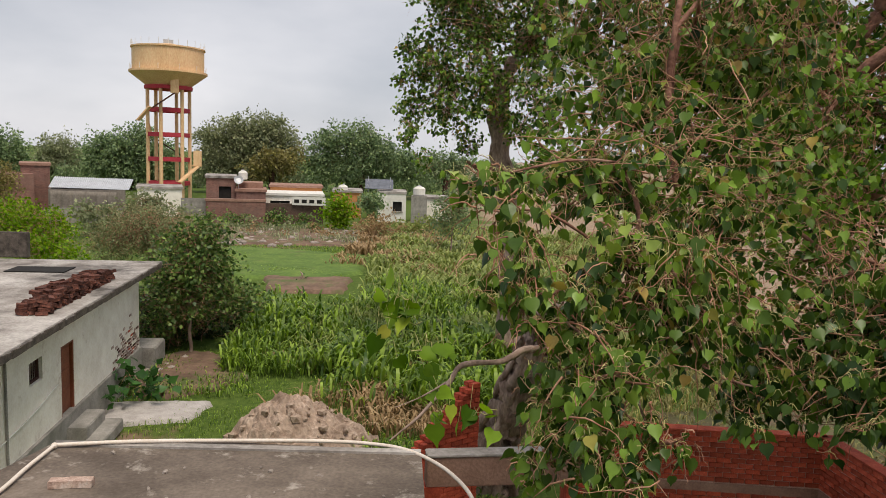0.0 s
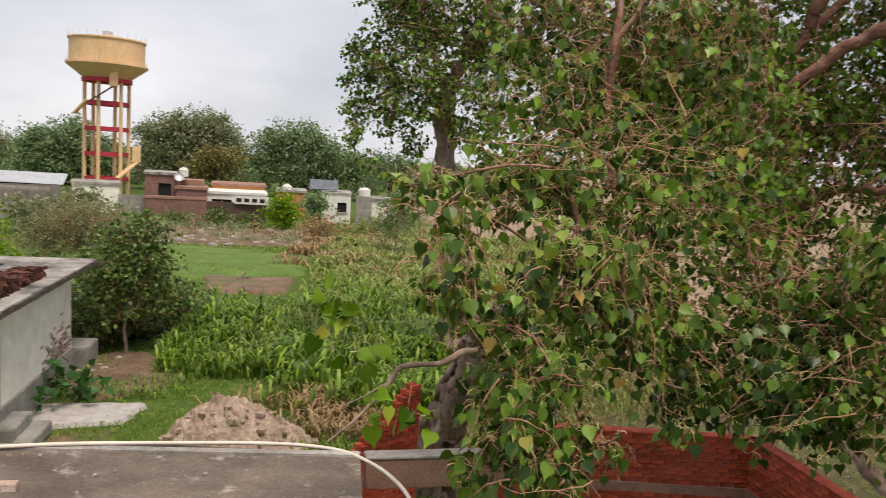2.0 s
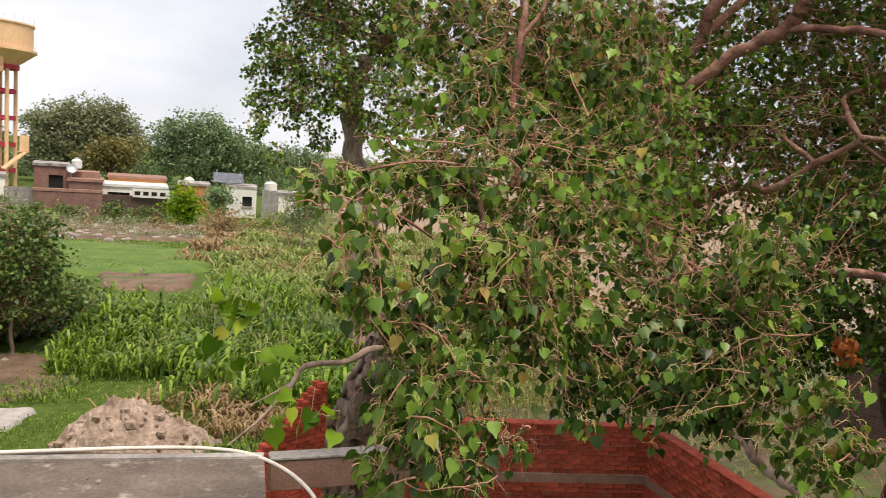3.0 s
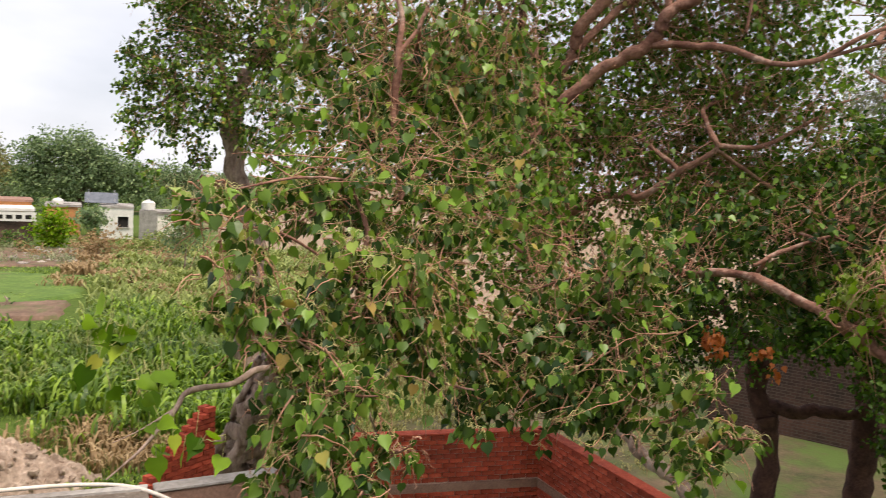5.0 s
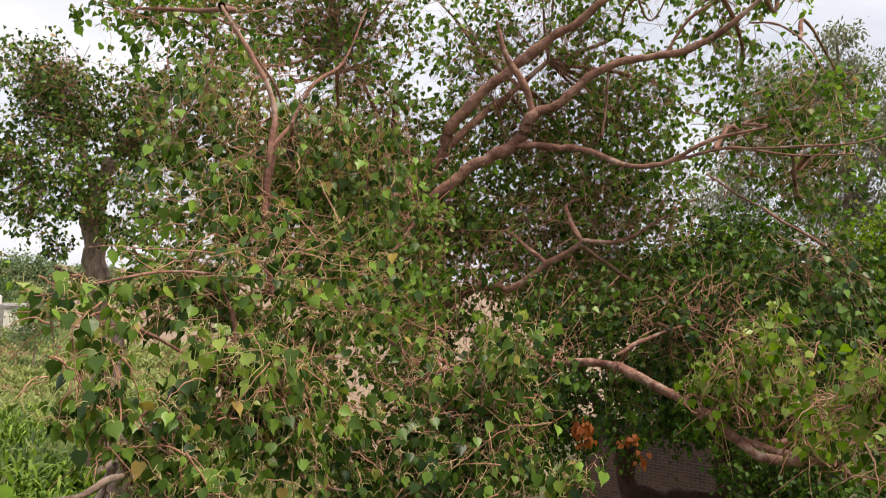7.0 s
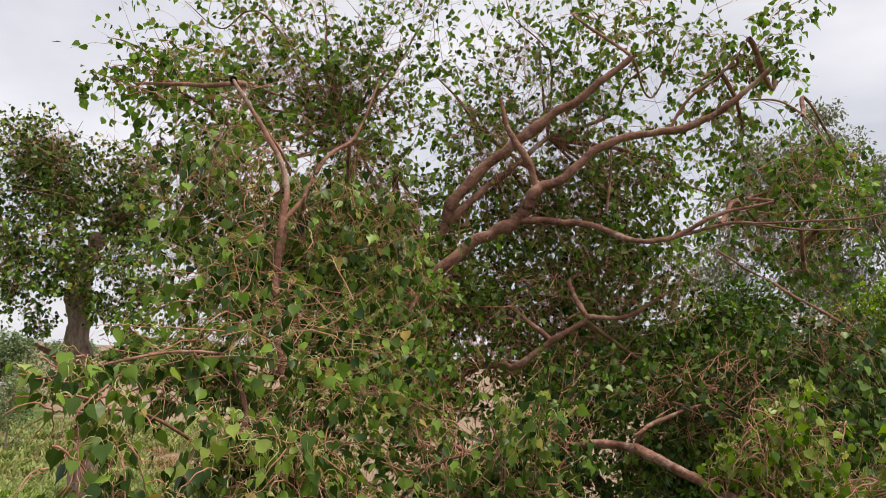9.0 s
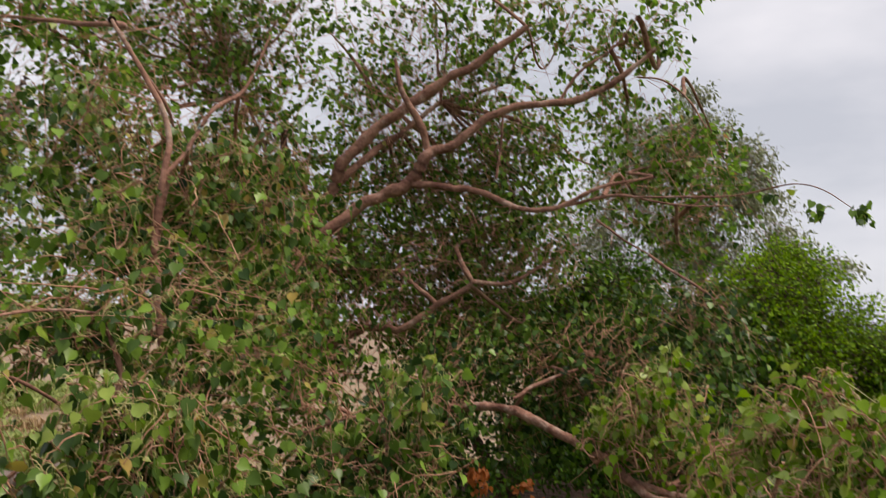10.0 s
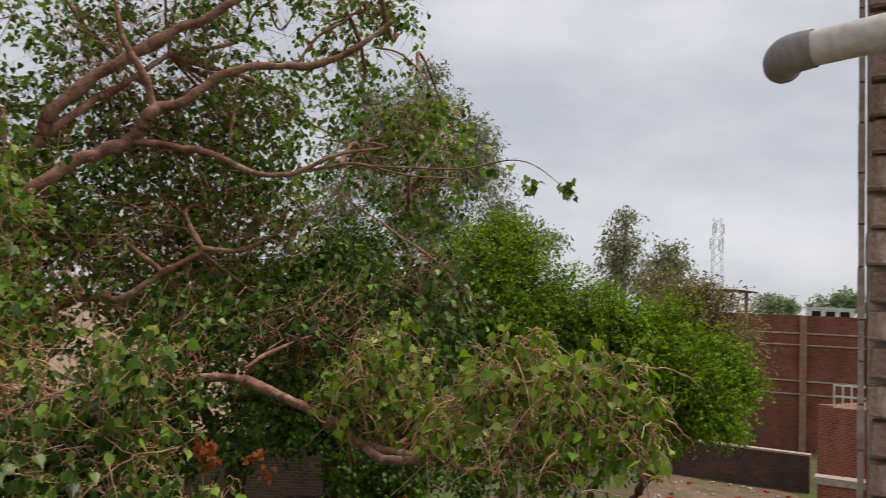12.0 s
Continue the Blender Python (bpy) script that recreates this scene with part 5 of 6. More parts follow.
bough("branch", [(3.69, 5.50, 5.41, 0.020), (3.89, 5.12, 5.03, 0.018), (3.99, 4.78, 4.67, 0.012), (3.90, 4.73, 4.29, 0.006)], M_BARK, 6)
bough("branch", [(5.84, 3.40, 5.22, 0.030), (5.73, 2.94, 5.48, 0.020), (5.79, 2.54, 5.75, 0.014), (5.93, 2.14, 6.00, 0.007)], None, 6)
bough("branch", [(5.90, 3.50, 5.53, 0.022), (5.85, 2.91, 6.02, 0.014), (5.94, 2.42, 6.15, 0.007)], None, 6)
bough("branch", [(7.38, 6.63, 8.32, 0.025), (7.63, 5.10, 8.20, 0.018), (7.49, 4.13, 8.22, 0.012), (7.26, 3.45, 7.83, 0.004)], None, 6)
J = np.concatenate(BOUGH_LINES)[:, :3]

NEAR_A = [(0.40, 4.97, 5.82, 0.35), (0.91, 5.92, 6.31, 0.49), (0.36, 5.17, 6.15, 0.29), (0.22, 5.38, 6.34, 0.22), (1.23, 5.05, 5.86, 0.46), (0.92, 4.91, 5.38, 0.41), (0.70, 5.04, 5.58, 0.34), (1.18, 4.65, 5.14, 0.39), (0.99, 4.69, 4.72, 0.39), (0.72, 4.94, 4.84, 0.30), (1.45, 4.58, 4.78, 0.21), (1.15, 4.55, 4.54, 0.28), (0.66, 4.95, 4.49, 0.19)]
NEAR_B = [(1.80, 5.20, 5.30, 0.49), (2.05, 5.65, 5.97, 0.58), (1.64, 5.77, 6.48, 0.53), (2.58, 6.52, 6.62, 0.67), (1.57, 6.82, 7.07, 0.67), (2.29, 7.15, 7.57, 0.78), (1.53, 7.85, 7.81, 0.77), (2.99, 7.43, 7.44, 0.83), (1.63, 5.36, 5.44, 0.41), (2.12, 5.41, 5.61, 0.47)]
NEAR_C = [(2.89, 5.84, 5.64, 0.55), (2.63, 5.63, 5.20, 0.50), (3.18, 5.80, 5.74, 0.47), (3.49, 5.51, 5.84, 0.52), (3.67, 5.39, 5.43, 0.58), (3.43, 5.54, 4.92, 0.52), (3.62, 5.19, 6.15, 0.34), (3.87, 4.62, 5.08, 0.24), (3.82, 4.67, 4.54, 0.34), (4.07, 4.45, 4.74, 0.24), (3.72, 5.12, 4.66, 0.36), (3.02, 5.66, 4.90, 0.45), (2.65, 5.62, 4.82, 0.30)]
SPRAY = [(-0.21, 4.37, 5.59, 0.16), (-0.09, 4.38, 5.38, 0.13), (0.04, 4.48, 4.98, 0.13), (0.27, 4.58, 4.94, 0.12)]
MID = [(4.13, 8.68, 6.97, 1.07), (5.66, 10.14, 7.67, 1.29), (4.17, 8.66, 6.27, 1.07), (6.08, 9.90, 6.71, 1.29), (7.24, 10.34, 7.63, 1.49), (5.29, 11.45, 8.80, 1.40), (6.82, 10.62, 8.75, 1.40), (7.86, 9.89, 8.16, 1.40), (8.41, 9.43, 8.73, 1.40), (9.16, 10.10, 7.58, 1.61), (7.96, 9.80, 6.64, 1.31), (3.48, 7.88, 5.97, 0.83), (3.36, 9.00, 6.93, 1.00), (2.81, 9.70, 7.27, 1.05), (3.77, 8.30, 5.47, 0.61), (1.81, 9.93, 7.21, 0.97), (1.40, 9.49, 6.61, 0.78)]
UPPER = [(1.42, 9.67, 9.61, 0.94), (0.98, 9.21, 9.46, 0.62), (2.56, 11.19, 10.37, 1.19), (3.36, 10.98, 10.30, 1.28), (4.39, 10.62, 10.59, 1.28), (5.57, 10.07, 10.50, 1.19), (4.05, 10.75, 9.33, 1.19), (2.25, 9.52, 8.87, 0.87), (1.86, 10.81, 8.99, 0.90), (6.67, 9.39, 10.80, 1.11), (7.67, 8.61, 10.78, 1.02), (8.12, 7.48, 10.62, 0.90), (8.69, 6.82, 10.70, 0.65), (8.80, 7.47, 9.68, 0.94), (9.27, 6.89, 9.15, 0.94), (9.00, 8.73, 9.44, 1.11)]
UPPER += [(8.96, 7.28, 8.53, 0.94), (9.52, 6.54, 8.66, 0.85), (9.88, 6.55, 9.34, 0.48), (8.01, 9.63, 9.74, 1.02), (8.05, 9.60, 8.07, 1.20), (9.02, 8.71, 7.91, 1.11), (6.18, 10.88, 7.53, 1.30), (4.54, 10.56, 7.47, 1.19), (4.96, 10.38, 6.64, 1.11), (6.97, 10.40, 7.38, 1.20), (3.79, 10.85, 8.19, 1.11), (2.44, 10.71, 8.02, 0.98), (7.32, 10.16, 8.42, 1.02), (6.50, 11.27, 9.83, 1.06), (9.36, 6.76, 7.97, 0.77), (8.51, 9.20, 8.81, 1.02)]
LOW = [(5.79, 7.31, 6.18, 0.72), (6.54, 6.67, 6.10, 0.80), (7.17, 6.00, 6.54, 0.80), (6.72, 5.75, 5.81, 0.75), (7.20, 5.15, 5.81, 0.75), (7.79, 5.18, 6.46, 0.80), (6.32, 6.87, 5.29, 0.58), (4.29, 6.54, 5.75, 0.49), (7.08, 5.31, 5.16, 0.55), (7.27, 4.70, 5.48, 0.60), (5.01, 6.65, 5.49, 0.39)]
# The last four clumps, mostly above the view, are added for their shade.
TOP = [(1.02, 10.25, 10.24, 0.81), (0.69, 10.28, 9.80, 0.44), (2.17, 11.08, 11.11, 1.22), (3.61, 10.68, 11.40, 1.22), (4.85, 10.14, 11.41, 1.22), (6.10, 9.41, 11.71, 1.14), (7.12, 8.62, 11.64, 1.06), (7.96, 7.81, 11.26, 0.81), (8.35, 6.56, 10.88, 0.62), (8.64, 6.15, 11.31, 0.43), (8.29, 6.97, 10.49, 0.55), (2.80, 10.93, 12.50, 1.30), (4.90, 10.12, 13.00, 1.30), (6.75, 8.93, 13.04, 1.22), (8.01, 7.46, 12.47, 0.96)]
EAST = [(5.45, 3.28, 6.05, 0.38), (5.49, 2.75, 5.92, 0.42), (5.85, 2.38, 6.02, 0.40), (5.53, 2.66, 5.50, 0.42), (5.70, 2.19, 5.59, 0.34), (5.35, 3.05, 5.52, 0.37), (5.52, 3.57, 5.75, 0.36), (5.93, 2.14, 5.87, 0.23), (5.68, 3.05, 6.24, 0.28), (6.10, 4.69, 6.01, 0.55), (6.11, 4.15, 5.53, 0.41), (5.99, 5.01, 5.77, 0.50)]
TIP = [(7.55, 4.44, 8.22, 0.25), (7.40, 3.87, 7.97, 0.17), (7.25, 3.47, 7.80, 0.08), (0.31, 8.31, 9.03, 0.18)]

HEART = (HEART_V, HEART_F)
ROUND = (ROUND_V, ROUND_F)


def branchlets(clumps, radius, seed, n=6):
    """A crooked branch from the nearest bough to the heart of each clump."""
    rng = np.random.default_rng(seed)
    for k, (cx, cy, cz, r) in enumerate(clumps):
        c = np.array((cx, cy, cz))
        q = J[np.argmin(((J - c) ** 2).sum(1))]
        end = c + (c - q) / (np.linalg.norm(c - q) + 1e-6) * 0.5 * r
        mid = 0.5 * (q + c) + rng.standard_normal(3) * 0.14 * np.linalg.norm(c - q)
        a = radius * rng.uniform(0.7, 1.2)
        limb("branch", [(*q, a), (*mid, a * 0.8), (*c, a * 0.55), (*end, a * 0.25)], M_BARK_RED, peepal, n, 0.06, seed + k)


branchlets(NEAR_A + NEAR_B + NEAR_C + EAST, 0.016, 200)
branchlets(MID + UPPER, 0.034, 300)
branchlets(LOW + TOP[:8], 0.022, 400)
sprays("crown_leaves", peepal, NEAR_A, 0.09, 1.65, L_PEEPAL, 11, J, "heart-shaped green leaves", singles=300)
sprays("crown_leaves", peepal, NEAR_B, 0.084, 1.65, L_PEEPAL, 12, J, twig_r=0.005)
sprays("crown_leaves", peepal, NEAR_C, 0.084, 1.25, L_PEEPAL, 13, J)
crown("young_leaves", peepal, NEAR_A[3:5] + NEAR_C[6:8] + EAST, 0.09, 0.4, L_PEEPAL_YOUNG, 14, ROUND, 1.0, 0.004, None, "fresh bright green leaves", M_PETIOLE, 5, True)
crown("inner_leaves", peepal, MID, 0.085, 0.72, L_DEEP, 15, HEART, 0.8, 0.006, J)
# Back layer in the darker leaf copy, for the shade deep in the crown.
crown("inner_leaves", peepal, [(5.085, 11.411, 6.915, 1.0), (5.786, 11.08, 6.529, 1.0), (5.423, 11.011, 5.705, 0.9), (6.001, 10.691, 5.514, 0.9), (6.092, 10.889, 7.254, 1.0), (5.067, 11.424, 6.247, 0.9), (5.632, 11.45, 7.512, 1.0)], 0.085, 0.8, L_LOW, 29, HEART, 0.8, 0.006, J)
crown("inner_leaves", peepal, UPPER, 0.084, 0.62, L_DEEP, 16, HEART, 0.8, 0.006, J)
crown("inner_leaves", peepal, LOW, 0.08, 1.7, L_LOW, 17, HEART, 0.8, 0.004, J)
crown("top_leaves", peepal, TOP, 0.082, 0.34, L_DEEP, 18, HEART, 0.7, 0.006, J)
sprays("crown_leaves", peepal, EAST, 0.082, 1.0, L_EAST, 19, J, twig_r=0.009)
crown("tip_leaves", peepal, TIP, 0.085, 0.28, L_PEEPAL, 20, ROUND, 1.0, 0.004, None)


def hanging_twigs(clumps, each, seed, thick=1.0):
    """Bare, arching twigs between the leaves."""
    rng = np.random.default_rng(seed)
    out = []
    for cx, cy, cz, r in clumps:
        for _ in range(each):
            a = np.array((cx, cy, cz)) + rng.standard_normal(3).clip(-1.2, 1.2) * r * 0.45
            d = rng.standard_normal(3).clip(-1.3, 1.3) * (0.5, 0.5, 0.35) + (0, 0, -0.25)
            l = rng.uniform(0.5, 1.3) * r
            b = a + d * l * 0.6 + (0, 0, 0.15 * l)
            c = a + d * l * 1.2 + (0, 0, -0.3 * l)
            u = np.linspace(0, 1, 9)[:, None]
            p = (1 - u) ** 2 * a + 2 * u * (1 - u) * b + u * u * c + rng.standard_normal((9, 3)) * 0.006
            out.append(tube_arrays(np.c_[p, thick * rng.uniform(0.003, 0.0075) * (1 - 0.75 * u[:, 0])], 5))
    v, f = joined(out)
    quads_mesh("twig_mass", v, f, M_TWIG, peepal, "bare pinkish-brown twigs")["kind"] = "stuff"


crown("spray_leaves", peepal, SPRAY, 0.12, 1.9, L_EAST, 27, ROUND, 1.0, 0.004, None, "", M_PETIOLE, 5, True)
HANG = [(2.613, 5.499, 4.881, 0.36), (2.848, 5.382, 4.883, 0.36), (2.999, 5.159, 4.818, 0.34), (3.108, 5.305, 5.125, 0.4), (2.389, 5.418, 4.663, 0.22), (2.845, 5.684, 5.141, 0.38), (3.097, 5.699, 5.279, 0.36), (2.65, 5.84, 4.71, 0.33), (3.04, 5.87, 4.61, 0.30), (3.42, 5.67, 4.59, 0.30), (3.27, 5.75, 5.06, 0.42), (3.71, 5.61, 5.00, 0.37), (2.38, 5.73, 4.99, 0.30), (3.63, 5.54, 4.52, 0.24), (3.30, 5.97, 5.42, 0.40)]
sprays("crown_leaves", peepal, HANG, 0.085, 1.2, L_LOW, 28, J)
hanging_twigs(NEAR_A + NEAR_B + NEAR_C + EAST, 9, 23)
hanging_twigs(NEAR_A, 8, 26, 1.4)
hanging_twigs(EAST, 22, 25, 1.4)
hanging_twigs(MID + UPPER, 5, 24)
RUST = [(5.34, 6.41, 5.10, 0.14), (5.36, 6.39, 4.93, 0.10), (5.87, 6.08, 4.79, 0.07), (6.47, 4.81, 4.57, 0.08), (5.75, 6.18, 4.96, 0.06)]
crown("withered_leaves", peepal, RUST, 0.06, 2.6, L_RUST, 22, HEART, 1.5, 0.004, None, "hanging cluster of withered orange leaves")


# ---- second peepal behind, over the field ----
tree = thing("tall_peepal_tree", "second peepal tree with a straight pale trunk", "tree")
p2 = [(2.05, 22.91, 4.18, 0.340), (1.71, 22.94, 6.20, 0.300), (1.47, 22.95, 7.69, 0.280), (1.60, 22.94, 8.68, 0.250), (2.12, 22.90, 9.84, 0.220), (2.79, 22.83, 11.13, 0.180), (3.20, 22.78, 12.39, 0.100)]
base2 = p2[0]
limb("trunk", [(base2[0] + 0.3, base2[1], -0.1, 0.5)] + p2, M_BARK, tree, 14, 0.06, 2)
l2 = [(1.46, 22.95, 8.02, 0.120), (0.76, 22.99, 8.82, 0.090), (-0.07, 23.00, 8.63, 0.060), (-0.89, 22.98, 7.94, 0.030)]
limb("limb", l2, M_BARK, tree, 8, 0.05, 3)
l3 = [(1.53, 22.95, 8.35, 0.120), (0.87, 22.98, 10.13, 0.090), (0.33, 23.00, 11.40, 0.050)]
limb("limb", l3, M_BARK, tree, 8, 0.05, 4)
l4 = [(1.70, 22.94, 6.37, 0.120), (1.37, 22.96, 6.19, 0.100), (0.95, 22.98, 6.21, 0.080), (0.60, 22.99, 6.41, 0.030)]
limb("limb", l4, M_BARK_RED, tree, 8, 0.07, 5)
J2 = np.concatenate([np.array(q)[:, :3] for q in (p2, l2, l3, l4)])
crown("crown_leaves", tree, [(0.04, 23.00, 10.10, 1.28), (-0.41, 22.50, 8.89, 1.08), (0.87, 21.98, 9.04, 1.06), (-0.95, 22.48, 7.91, 0.70), (0.13, 22.00, 7.60, 0.90), (1.37, 22.96, 10.14, 1.02), (2.47, 21.86, 8.61, 0.98), (2.22, 21.89, 7.35, 0.81), (3.22, 21.76, 6.27, 0.90), (-1.14, 21.97, 7.08, 0.49), (0.84, 22.98, 10.93, 1.36), (-0.34, 23.00, 11.53, 1.36), (2.14, 22.90, 11.12, 1.36), (-0.93, 22.98, 9.42, 0.77), (-1.33, 22.96, 8.91, 0.43), (1.07, 21.97, 8.10, 0.81), (-1.27, 22.96, 9.73, 0.43), (2.68, 22.84, 10.17, 1.02), (3.29, 21.75, 7.85, 0.98), (0.65, 22.49, 6.99, 0.53), (-0.80, 21.99, 6.37, 0.39), (2.45, 21.86, 5.76, 0.73), (3.36, 22.75, 9.54, 1.19)], 0.11, 1.5, L_PEEPAL, 31, HEART, 0.8, 0.008, J2)


# ---- neem, bright tree, eucalypts to the east ----
def trunked(name, label, trunks, clumps, size, cover, leaf, seed, shape=(LANCE_V, LANCE_F), bark=None, per_twig=14, droop=0.5):
    t = thing(name, label, "tree")
    j = []
    for k, pts in enumerate(trunks):
        limb("trunk" if k == 0 else "limb", pts, bark or M_BARK_DARK, t, 9, 0.06, seed + k)
        j.append(np.array(pts)[:, :3])
    crown("crown", t, clumps, size, cover, leaf, seed, shape, droop, 0.008, np.concatenate(j), per_twig=per_twig, twig_material=bark or M_BARK_DARK)
    return t


def rooted(pts, r):
    return [(pts[0][0], pts[0][1], -0.1, r)] + pts


trunked("neem_tree", "shady neem tree with a dark forked trunk", [rooted([(10.40, 10.87, 2.03, 0.200), (10.26, 11.01, 2.65, 0.200), (10.10, 11.15, 3.59, 0.160), (9.79, 11.42, 4.30, 0.120), (9.43, 11.72, 5.13, 0.080), (9.21, 11.89, 6.19, 0.050)], 0.24),
        [(10.29, 10.97, 2.71, 0.140), (10.82, 10.46, 2.75, 0.120), (11.39, 9.84, 2.96, 0.100), (11.64, 9.55, 3.89, 0.070)], [(10.24, 11.03, 3.08, 0.100), (10.45, 10.83, 4.61, 0.080), (10.51, 10.77, 6.29, 0.050)], [(9.63, 11.55, 4.34, 0.070), (9.05, 12.01, 4.44, 0.050)]],
        [(8.6, 11.09, 6.21, 1.0), (9.24, 10.58, 6.85, 1.0), (9.81, 10.05, 6.31, 1.12), (8.21, 11.39, 6.29, 0.75), (10.4, 9.45, 6.92, 1.12), (10.93, 8.84, 7.32, 1.12), (9.15, 10.65, 5.86, 0.87), (10.46, 9.39, 5.7, 1.12), (10.98, 8.78, 6.14, 1.24), (10.06, 9.81, 5.17, 1.0), (10.79, 9.01, 4.71, 0.87), (8.04, 10.89, 3.84, 0.72), (11.27, 8.41, 4.26, 1.0), (8.69, 11.03, 4.6, 0.75), (10.23, 9.63, 4.22, 0.75)], 0.1, 3.6, L_NEEM, 41, (OVAL_V, LANCE_F))
trunked("neem_tree", "neem tree with a stout dark trunk", [rooted([(11.81, 10.12, 1.29, 0.240), (11.83, 10.10, 2.80, 0.220), (11.82, 10.11, 4.28, 0.160), (12.18, 9.68, 5.38, 0.100)], 0.28), [(11.83, 10.10, 3.44, 0.100), (12.25, 9.59, 3.96, 0.080), (12.57, 9.17, 4.85, 0.040)]],
        [(12.6, 8.24, 6.62, 1.25), (12.88, 7.81, 5.88, 1.25), (12.36, 8.6, 5.81, 0.97), (12.91, 7.75, 4.75, 1.25), (11.15, 8.56, 2.54, 0.65), (11.41, 8.22, 3.19, 0.78), (11.36, 8.29, 2.24, 0.65)], 0.1, 3.6, L_NEEM, 43, (OVAL_V, LANCE_F))
trunked("bright_green_tree", "dense bright green tree with feathery leaves", [rooted([(15.18, 7.98, 3.00, 0.200), (15.31, 7.71, 4.72, 0.160), (15.12, 8.11, 6.43, 0.100), (14.98, 8.38, 7.80, 0.050)], 0.24), [(15.31, 7.71, 4.72, 0.100), (16.00, 6.06, 5.56, 0.060), (16.42, 4.72, 5.53, 0.040)], [(15.25, 7.83, 4.96, 0.100), (14.52, 9.18, 5.87, 0.060), (13.82, 10.24, 6.31, 0.040)]],
        [(15.46, 4.44, 4.49, 0.71), (16.16, 3.63, 4.40, 0.61), (14.81, 4.91, 4.07, 0.69), (16.73, 3.32, 5.18, 0.50), (14.21, 7.69, 7.62, 1.16), (12.95, 7.89, 7.07, 1.15), (12.56, 8.54, 6.59, 1.02), (14.53, 7.03, 6.82, 1.23), (14.85, 6.28, 6.39, 1.16), (15.13, 5.52, 5.86, 1.09), (15.36, 4.78, 5.68, 0.95), (15.53, 4.15, 5.17, 0.95), (16.60, 3.96, 5.70, 0.80), (14.95, 6.04, 5.37, 1.09), (13.34, 7.18, 6.12, 1.15), (11.26, 8.66, 6.35, 1.07), (10.73, 9.33, 6.92, 0.95), (15.24, 5.18, 4.87, 0.95), (15.61, 3.83, 4.65, 0.75), (14.97, 8.39, 8.30, 0.72), (16.67, 3.63, 5.03, 0.58), (16.35, 4.97, 6.59, 0.72), (16.488, 4.401, 5.909, 0.75), (17.018, 3.826, 5.699, 0.6), (16.46, 4.26, 4.986, 0.7), (16.995, 3.696, 5.004, 0.5), (15.858, 4.781, 4.521, 0.6), (16.421, 4.125, 4.37, 0.4), (15.867, 5.174, 6.104, 0.8), (15.239, 5.819, 6.536, 0.9)], 0.078, 4.4, L_BRIGHT, 45, (OVAL_V, LANCE_F))
trunked("olive_bush_tree", "dry olive-brown thorny tree", [[(22.30, 8.20, -0.1, 0.16), (22.90, 7.00, 2.20, 0.15), (23.41, 5.58, 3.70, 0.140), (23.37, 5.76, 5.33, 0.100), (23.33, 5.94, 6.65, 0.050)]],
        [(24.09, 7.00, 7.32, 1.11), (24.51, 5.22, 6.87, 1.02), (24.08, 4.79, 5.71, 0.91), (24.85, 7.95, 7.69, 0.96), (23.37, 5.78, 6.66, 1.50), (23.22, 6.39, 6.12, 1.39), (23.50, 5.16, 6.03, 1.27), (23.04, 7.03, 6.60, 1.39), (23.57, 4.85, 5.23, 1.04), (23.29, 6.10, 7.15, 0.92)], 0.14, 2.4, L_OLIVE, 47)
trunked("eucalyptus_tree", "tall pale eucalyptus tree behind the neems", [rooted([(25.13, 16.71, 6.19, 0.200), (25.10, 16.76, 9.75, 0.150), (24.92, 17.03, 14.28, 0.080), (24.82, 17.19, 15.88, 0.040)], 0.25), [(25.10, 16.76, 9.75, 0.100), (25.82, 15.61, 12.07, 0.060), (26.01, 15.28, 13.45, 0.030)]],
        [(24.89, 17.09, 15.66, 0.97), (24.60, 17.50, 14.25, 1.41), (25.29, 16.47, 14.31, 1.28), (24.19, 18.08, 12.83, 1.66), (25.91, 15.45, 12.99, 1.41), (26.27, 14.81, 11.43, 1.41), (25.23, 16.57, 12.02, 1.79), (24.25, 18.00, 10.80, 1.79), (25.87, 15.53, 9.82, 1.53), (26.62, 14.17, 9.88, 1.15), (23.12, 19.45, 11.81, 1.79), (27.03, 13.34, 9.02, 1.02), (28.35, 12.86, 9.37, 0.66), (23.33, 19.20, 14.10, 1.53), (22.4, 20.3, 10.2, 1.7), (24.6, 17.6, 8.9, 1.6), (23.2, 19.3, 8.2, 1.6)], 0.2, 4.6, L_EUCALYPT, 49, bark=M_BARK, droop=1.0)
trunked("eucalyptus_tree", "distant tall eucalyptus tree", [rooted([(56.74, 19.82, 6.52, 0.250), (56.77, 19.75, 11.28, 0.180), (56.81, 19.63, 14.34, 0.080)], 0.3), [(59.65, 17.21, 6.68, 0.200), (59.68, 17.11, 11.53, 0.100)]],
        [(56.81, 19.62, 14.12, 1.24), (56.55, 20.38, 12.57, 1.56), (56.97, 19.16, 11.73, 1.56), (56.35, 20.92, 10.37, 1.69), (56.85, 19.49, 9.12, 2.00), (59.68, 17.11, 11.53, 1.47), (59.52, 17.68, 9.74, 1.74), (59.86, 16.47, 10.22, 1.29), (59.28, 18.47, 8.38, 2.07), (56.15, 21.47, 8.60, 1.33), (60.18, 15.24, 8.95, 1.38)], 0.4, 5.5, L_EUCALYPT, 51, bark=M_BARK, droop=1.0)


